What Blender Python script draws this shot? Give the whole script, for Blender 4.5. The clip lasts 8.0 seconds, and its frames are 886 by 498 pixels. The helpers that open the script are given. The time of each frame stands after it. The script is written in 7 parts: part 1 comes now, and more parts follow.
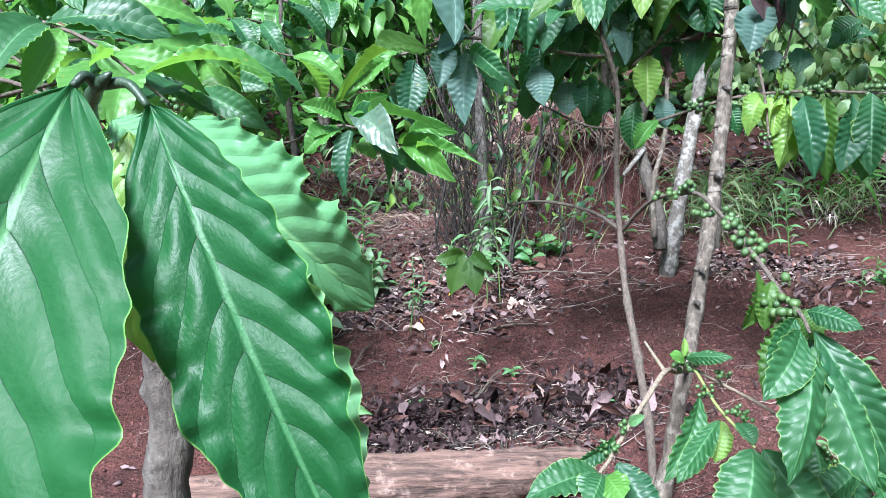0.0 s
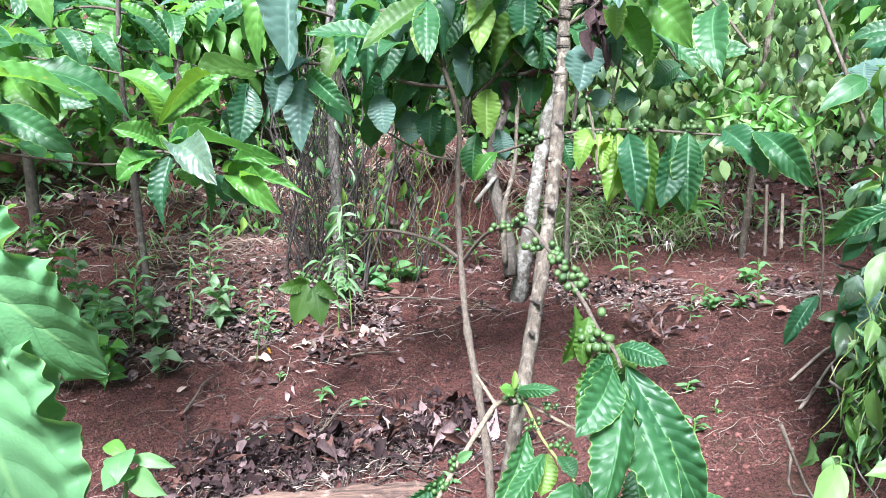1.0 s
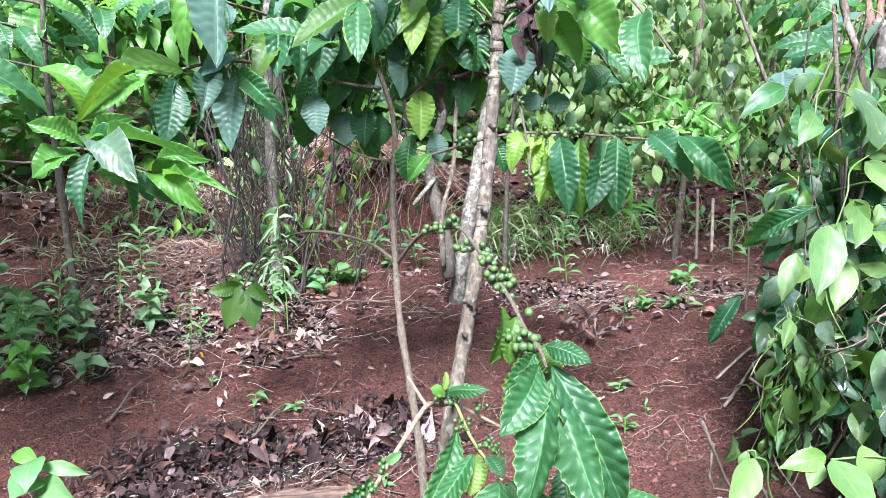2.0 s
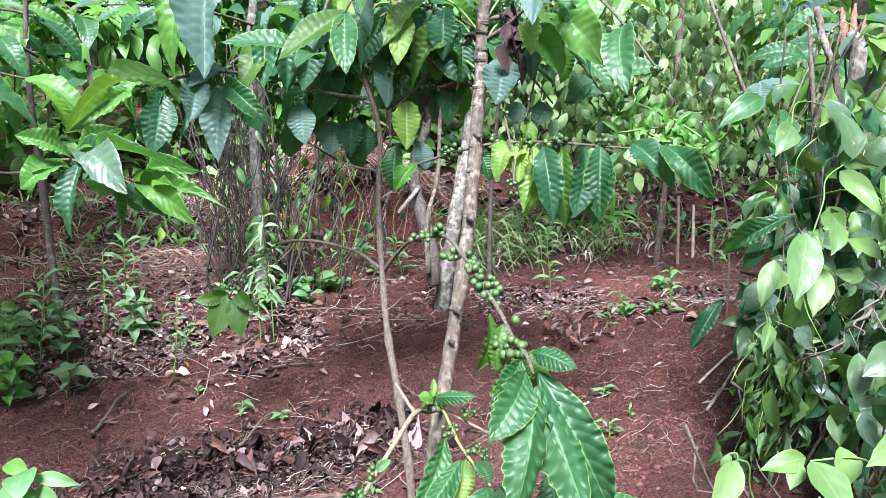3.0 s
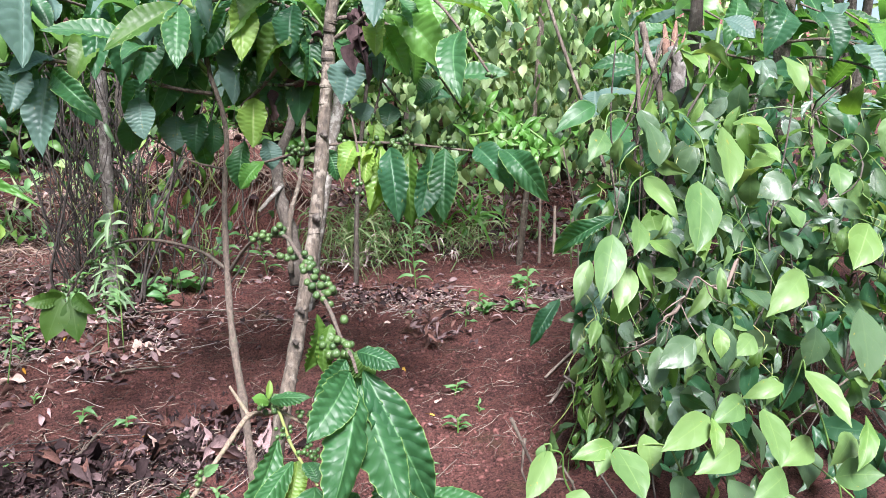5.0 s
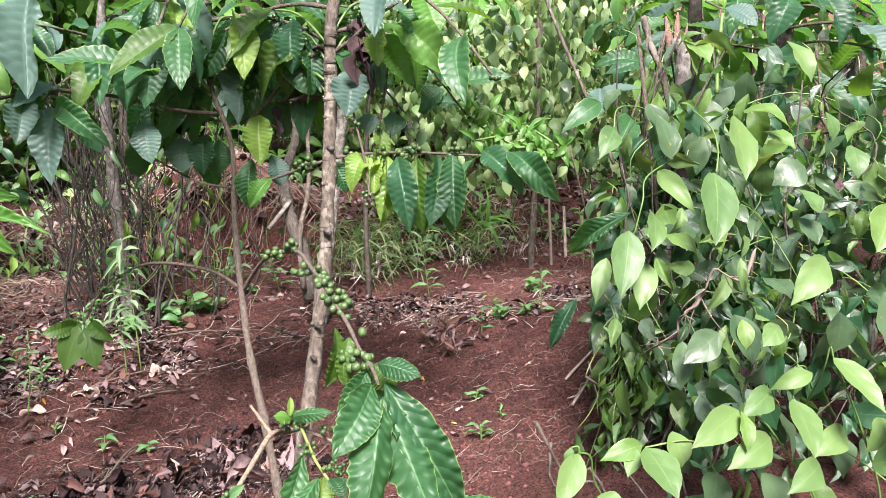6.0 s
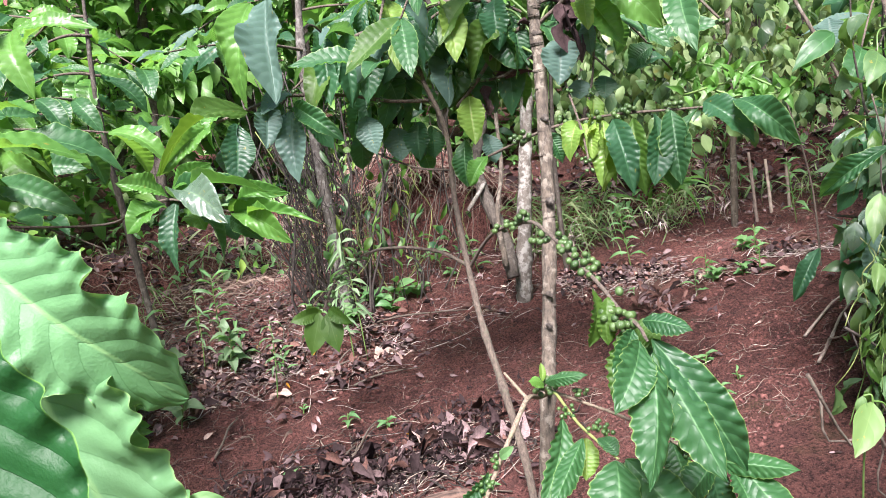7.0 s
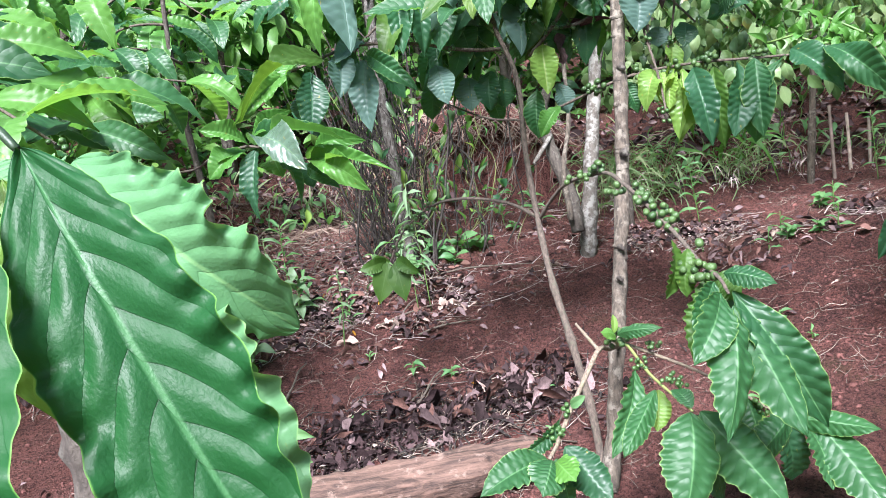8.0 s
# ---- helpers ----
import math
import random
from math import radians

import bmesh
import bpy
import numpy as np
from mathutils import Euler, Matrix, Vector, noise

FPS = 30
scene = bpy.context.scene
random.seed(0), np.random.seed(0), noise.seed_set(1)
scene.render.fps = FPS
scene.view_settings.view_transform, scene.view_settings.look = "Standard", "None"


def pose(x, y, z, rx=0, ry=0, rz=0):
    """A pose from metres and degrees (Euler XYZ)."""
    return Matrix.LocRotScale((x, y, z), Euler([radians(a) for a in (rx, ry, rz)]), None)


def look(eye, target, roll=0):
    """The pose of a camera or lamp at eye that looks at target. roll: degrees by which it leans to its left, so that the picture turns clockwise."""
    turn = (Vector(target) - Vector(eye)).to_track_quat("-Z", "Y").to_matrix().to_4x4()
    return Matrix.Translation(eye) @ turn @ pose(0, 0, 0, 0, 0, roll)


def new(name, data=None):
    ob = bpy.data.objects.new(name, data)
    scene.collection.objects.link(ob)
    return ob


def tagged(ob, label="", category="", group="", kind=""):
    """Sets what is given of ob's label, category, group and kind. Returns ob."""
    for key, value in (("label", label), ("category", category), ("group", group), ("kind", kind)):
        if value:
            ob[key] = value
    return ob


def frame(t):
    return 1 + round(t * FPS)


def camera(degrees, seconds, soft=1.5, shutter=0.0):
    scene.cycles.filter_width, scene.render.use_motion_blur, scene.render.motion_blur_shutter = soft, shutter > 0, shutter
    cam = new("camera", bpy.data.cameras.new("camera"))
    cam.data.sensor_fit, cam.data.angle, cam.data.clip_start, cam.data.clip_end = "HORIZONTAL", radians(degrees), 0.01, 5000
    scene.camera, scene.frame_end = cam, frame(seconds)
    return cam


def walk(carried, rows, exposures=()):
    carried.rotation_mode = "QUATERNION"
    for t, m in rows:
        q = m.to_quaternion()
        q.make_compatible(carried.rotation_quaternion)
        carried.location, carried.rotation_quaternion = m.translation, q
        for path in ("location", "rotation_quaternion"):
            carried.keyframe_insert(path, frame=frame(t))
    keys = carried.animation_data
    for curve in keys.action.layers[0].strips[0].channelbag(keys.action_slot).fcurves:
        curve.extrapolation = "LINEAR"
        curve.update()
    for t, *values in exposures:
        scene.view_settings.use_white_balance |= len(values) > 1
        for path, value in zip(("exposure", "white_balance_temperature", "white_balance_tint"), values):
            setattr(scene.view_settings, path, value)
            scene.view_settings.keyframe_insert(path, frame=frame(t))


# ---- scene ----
cam = camera(62.5, 8.0, 0.65)
PATH = [
    (0, (0.208, 0.229, 0.916), (0.152, 2.165, 0.415), -2.1),
    (0.5, (0.248, 0.235, 0.916), (0.371, 2.176, 0.451), -1.2),
    (1, (0.29, 0.264, 0.932), (0.577, 2.19, 0.477), 0.4),
    (1.5, (0.321, 0.265, 0.924), (0.707, 2.175, 0.472), 1.2),
    (3, (0.306, 0.246, 0.934), (0.785, 2.141, 0.51), 1.4),
    (3.5, (0.318, 0.24, 0.93), (0.854, 2.12, 0.507), 1.6),
    (4, (0.385, 0.214, 0.936), (1.043, 2.054, 0.513), 2.8),
    (4.5, (0.397, 0.207, 0.944), (1.138, 2.017, 0.524), 4.2),
    (6, (0.392, 0.22, 0.939), (1.135, 2.034, 0.543), -0.1),
    (6.5, (0.328, 0.238, 0.938), (0.869, 2.126, 0.557), -4.5),
    (7, (0.247, 0.241, 0.921), (0.566, 2.172, 0.51), -7.8),
    (7.5, (0.21, 0.243, 0.911), (0.392, 2.179, 0.443), -9.2),
    (8, (0.211, 0.24, 0.914), (0.363, 2.169, 0.407), -8.0),
]
walk(cam, [(t, look(eye, target, roll)) for t, eye, target, roll in PATH], [(0, 2.0, 5500, 13), (0.6, 2.07, 5700, 13), (1.2, 2.4, 5850, 14), (1.8, 2.35, 5850, 15), (3.5, 2.08, 5900, 19), (4.7, 1.95, 6050, 20), (6, 1.95, 6650, 24), (6.6, 1.98, 6650, 24), (7.2, 2.02, 6300, 22), (8, 2.02, 5950, 18)])

# ---- light: a bright, thinly overcast sky ----
SUN_ELEVATION, SUN_ROTATION = radians(55), radians(200)
world = bpy.data.worlds.new("sky")
scene.world = world
world.use_nodes = True
wn = world.node_tree.nodes
sky = wn.new("ShaderNodeTexSky")
sky.sky_type, sky.sun_disc = "NISHITA", False
sky.sun_elevation, sky.sun_rotation = SUN_ELEVATION, SUN_ROTATION
sky.dust_density, sky.air_density, sky.ozone_density = 1.5, 1.0, 1.0
wn["Background"].inputs["Strength"].default_value = 0.053
world.node_tree.links.new(sky.outputs["Color"], wn["Background"].inputs["Color"])
sun = new("sun", bpy.data.lights.new("sun", "SUN"))
sun.data.energy, sun.data.angle, sun.data.color = 5.0, radians(20), (1.0, 0.985, 0.96)
sun_way = Vector((math.sin(SUN_ROTATION) * math.cos(SUN_ELEVATION), math.cos(SUN_ROTATION) * math.cos(SUN_ELEVATION), math.sin(SUN_ELEVATION)))
sun.matrix_basis = look(sun_way * 30, (0, 0, 0))

# ---- materials ----
def material(name):
    m = bpy.data.materials.new(name)
    m.use_nodes = True
    t = m.node_tree
    return m, t, t.nodes["Principled BSDF"], t.nodes["Material Output"]


def node(t, kind, **values):
    n = t.nodes.new(kind)
    for k, v in values.items():
        if k in n.inputs:
            n.inputs[k].default_value = v
    return n


def link(t, a, b):
    t.links.new(a, b)


def mixed(t, fac, a, b, blend="MIX"):
    n = t.nodes.new("ShaderNodeMix")
    n.data_type, n.blend_type = "RGBA", blend
    for sock, v in ((n.inputs[0], fac), (n.inputs[6], a), (n.inputs[7], b)):
        if isinstance(v, (int, float)):
            sock.default_value = v
        elif isinstance(v, tuple):
            sock.default_value = (*v, 1)
        else:
            link(t, v, sock)
    return n.outputs[2]


def sums(t, op, a, b=0.0, c=None, clamp=False):
    n = t.nodes.new("ShaderNodeMath")
    n.operation, n.use_clamp = op, clamp
    for sock, v in zip(n.inputs, (a, b, c)):
        if v is None:
            continue
        if isinstance(v, (int, float)):
            sock.default_value = v
        else:
            link(t, v, sock)
    return n.outputs[0]


def ramp(t, fac, low, high, a=0.0, b=1.0):
    n = t.nodes.new("ShaderNodeMapRange")
    n.interpolation_type = "SMOOTHSTEP"
    link(t, fac, n.inputs["Value"])
    for k, v in (("From Min", low), ("From Max", high), ("To Min", a), ("To Max", b)):
        n.inputs[k].default_value = v
    return n.outputs["Result"]


def noise_of(t, scale, detail=4.0, rough=0.6, coords="Object"):
    n = node(t, "ShaderNodeTexNoise", Scale=scale, Detail=detail, Roughness=rough)
    c = t.nodes.new("ShaderNodeTexCoord")
    link(t, c.outputs[coords], n.inputs["Vector"])
    return n.outputs["Fac"]


def bumped(t, shader, height, strength=0.5, distance=0.01):
    n = node(t, "ShaderNodeBump", Strength=strength, Distance=distance)
    link(t, height, n.inputs["Height"])
    link(t, n.outputs["Normal"], shader.inputs["Normal"])


def leaf_material(name, dark, light, rib, rim, rough=0.36, through_light=0.35, glow=(0.2, 0.52, 0.06), spots=(0.25, 0.2, 0.03), netted=0.0, spot_low=0.68, vein_show=0.28, puff=0.13, groove=None, spec=0.42, rim_at=0.94, vein_wide=0.07):
    """A living leaf: midrib, side veins, pale rim, blotches, sheen, and light that passes through the blade."""
    m, t, p, out = material(name)
    info = t.nodes.new("ShaderNodeObjectInfo")
    geo = t.nodes.new("ShaderNodeNewGeometry")
    chance = sums(t, "FRACT", sums(t, "ADD", info.outputs["Random"], geo.outputs["Random Per Island"]))
    across = node(t, "ShaderNodeAttribute")
    across.attribute_name = "across"
    v = across.outputs["Fac"]
    c = t.nodes.new("ShaderNodeTexCoord")
    patch = node(t, "ShaderNodeTexNoise", Scale=3.0, Detail=5.0, Roughness=0.65)
    shift = node(t, "ShaderNodeVectorMath")
    shift.operation = "ADD"
    link(t, c.outputs["Object"], shift.inputs[0])
    link(t, info.outputs["Location"], shift.inputs[1])
    link(t, shift.outputs[0], patch.inputs["Vector"])
    colour = mixed(t, chance, dark, light)
    colour = mixed(t, ramp(t, patch.outputs["Fac"], 0.35, 0.75, 0.0, 0.45), colour, tuple(0.5 * (a + b) * 1.35 for a, b in zip(dark, light)))
    course = node(t, "ShaderNodeAttribute")
    course.attribute_name = "phase"
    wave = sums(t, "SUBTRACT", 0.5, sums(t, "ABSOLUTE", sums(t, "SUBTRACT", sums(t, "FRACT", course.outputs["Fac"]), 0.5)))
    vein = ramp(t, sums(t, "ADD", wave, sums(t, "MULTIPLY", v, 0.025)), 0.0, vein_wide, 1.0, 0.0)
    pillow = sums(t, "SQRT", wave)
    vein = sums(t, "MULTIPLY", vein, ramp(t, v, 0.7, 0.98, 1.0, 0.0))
    # groove darkens the side veins, painting in the shade of their creases
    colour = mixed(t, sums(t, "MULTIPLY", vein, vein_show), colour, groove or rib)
    midrib = ramp(t, v, 0.012, 0.055, 1.0, 0.0)
    colour = mixed(t, sums(t, "MULTIPLY", midrib, 0.65), colour, rib)
    colour = mixed(t, ramp(t, v, rim_at, 1.0, 0.0, 0.75), colour, rim)
    speck = node(t, "ShaderNodeTexNoise", Scale=11.0, Detail=3.0)
    link(t, shift.outputs[0], speck.inputs["Vector"])
    colour = mixed(t, ramp(t, speck.outputs["Fac"], spot_low, spot_low + 0.06, 0.0, 0.7), colour, spots)
    link(t, colour, p.inputs["Base Color"])
    fine = node(t, "ShaderNodeTexNoise", Scale=38.0, Detail=3.0)
    even = node(t, "ShaderNodeMapping")
    even.inputs["Scale"].default_value = (2.6, 1, 1)
    link(t, c.outputs["Object"], even.inputs["Vector"])
    link(t, even.outputs[0], fine.inputs["Vector"])
    link(t, ramp(t, patch.outputs["Fac"], 0.3, 0.7, rough - 0.07, rough + 0.14), p.inputs["Roughness"])
    p.inputs["Specular IOR Level"].default_value = spec
    bumped(t, p, sums(t, "ADD", sums(t, "MULTIPLY", fine.outputs["Fac"], 0.04 + netted), sums(t, "MULTIPLY", pillow, puff)), 0.55, 0.006)
    glowing = node(t, "ShaderNodeBsdfTranslucent")
    link(t, mixed(t, 0.65, colour, glow), glowing.inputs["Color"])
    both = node(t, "ShaderNodeMixShader", Fac=through_light)
    link(t, p.outputs[0], both.inputs[1])
    link(t, glowing.outputs[0], both.inputs[2])
    link(t, both.outputs[0], out.inputs["Surface"])
    return m


def bark_material(name, a, b, patch_colour, scale=40.0, stretch=0.25, patches=0.6, rough=0.85, lying=False):
    m, t, p, _ = material(name)
    c = t.nodes.new("ShaderNodeTexCoord")
    mp = node(t, "ShaderNodeMapping")
    mp.inputs["Scale"].default_value = (stretch, 1, 1) if lying else (1, 1, stretch)
    link(t, c.outputs["Object"], mp.inputs["Vector"])
    grain = node(t, "ShaderNodeTexNoise", Scale=scale * 2.5, Detail=6.0, Roughness=0.7)
    link(t, mp.outputs[0], grain.inputs["Vector"])
    big = noise_of(t, scale, 5.0, 0.65)
    colour = mixed(t, ramp(t, grain.outputs["Fac"], 0.3, 0.7), a, b)
    colour = mixed(t, ramp(t, big, patches - 0.08, patches + 0.06, 0.0, 0.85), colour, patch_colour)
    link(t, colour, p.inputs["Base Color"])
    p.inputs["Roughness"].default_value = rough
    bumped(t, p, sums(t, "ADD", grain.outputs["Fac"], big), 0.9, 0.006)
    return m


def dry_material(name, a, b, rough=0.8):
    m, t, p, out = material(name)
    info = t.nodes.new("ShaderNodeObjectInfo")
    geo = t.nodes.new("ShaderNodeNewGeometry")
    chance = sums(t, "FRACT", sums(t, "ADD", info.outputs["Random"], geo.outputs["Random Per Island"]))
    n = noise_of(t, 14.0, 5.0)
    colour = mixed(t, chance, a, b)
    colour = mixed(t, ramp(t, n, 0.4, 0.7, 0.0, 0.5), colour, tuple(x * 0.45 for x in a))
    link(t, colour, p.inputs["Base Color"])
    p.inputs["Roughness"].default_value = rough
    p.inputs["Specular IOR Level"].default_value = 0.15
    bumped(t, p, noise_of(t, 45.0, 4.0), 0.5, 0.004)
    return m


def soil_material():
    m, t, p, _ = material("red_soil")
    c = "Object"
    wide = noise_of(t, 1.7, 5.0, 0.6, c)
    mid = noise_of(t, 14.0, 6.0, 0.65, c)
    crumb = noise_of(t, 120.0, 6.0, 0.75, c)
    colour = mixed(t, ramp(t, mid, 0.32, 0.68), (0.075, 0.029, 0.025), (0.23, 0.088, 0.072))
    colour = mixed(t, ramp(t, wide, 0.42, 0.68, 0.0, 0.55), colour, (0.28, 0.12, 0.1))
    colour = mixed(t, ramp(t, crumb, 0.44, 0.62, 0.0, 0.85), colour, (0.02, 0.0085, 0.0075))
    grit = noise_of(t, 260.0, 3.0, 0.7, c)
    colour = mixed(t, ramp(t, grit, 0.56, 0.67, 0.0, 0.6), colour, (0.33, 0.17, 0.145))
    moss = noise_of(t, 4.5, 4.0, 0.6, c)
    colour = mixed(t, ramp(t, moss, 0.6, 0.72, 0.0, 0.4), colour, (0.075, 0.062, 0.025))
    link(t, colour, p.inputs["Base Color"])
    p.inputs["Roughness"].default_value = 0.93
    p.inputs["Specular IOR Level"].default_value = 0.2
    bumped(t, p, sums(t, "ADD", sums(t, "MULTIPLY", mid, 1.2), sums(t, "ADD", sums(t, "MULTIPLY", crumb, 1.3), sums(t, "MULTIPLY", grit, 0.6))), 1.0, 0.035)
    return m


def plain_material(name, a, b, rough=0.5, scale=20.0, sheen=0.5):
    m, t, p, _ = material(name)
    info = t.nodes.new("ShaderNodeObjectInfo")
    geo = t.nodes.new("ShaderNodeNewGeometry")
    chance = sums(t, "FRACT", sums(t, "ADD", info.outputs["Random"], geo.outputs["Random Per Island"]))
    n = noise_of(t, scale, 4.0)
    colour = mixed(t, chance, a, b)
    colour = mixed(t, ramp(t, n, 0.35, 0.7, 0.0, 0.5), colour, tuple(x * 0.6 for x in a))
    link(t, colour, p.inputs["Base Color"])
    p.inputs["Roughness"].default_value = rough
    p.inputs["Specular IOR Level"].default_value = sheen
    bumped(t, p, noise_of(t, scale * 4, 3.0), 0.3, 0.003)
    return m


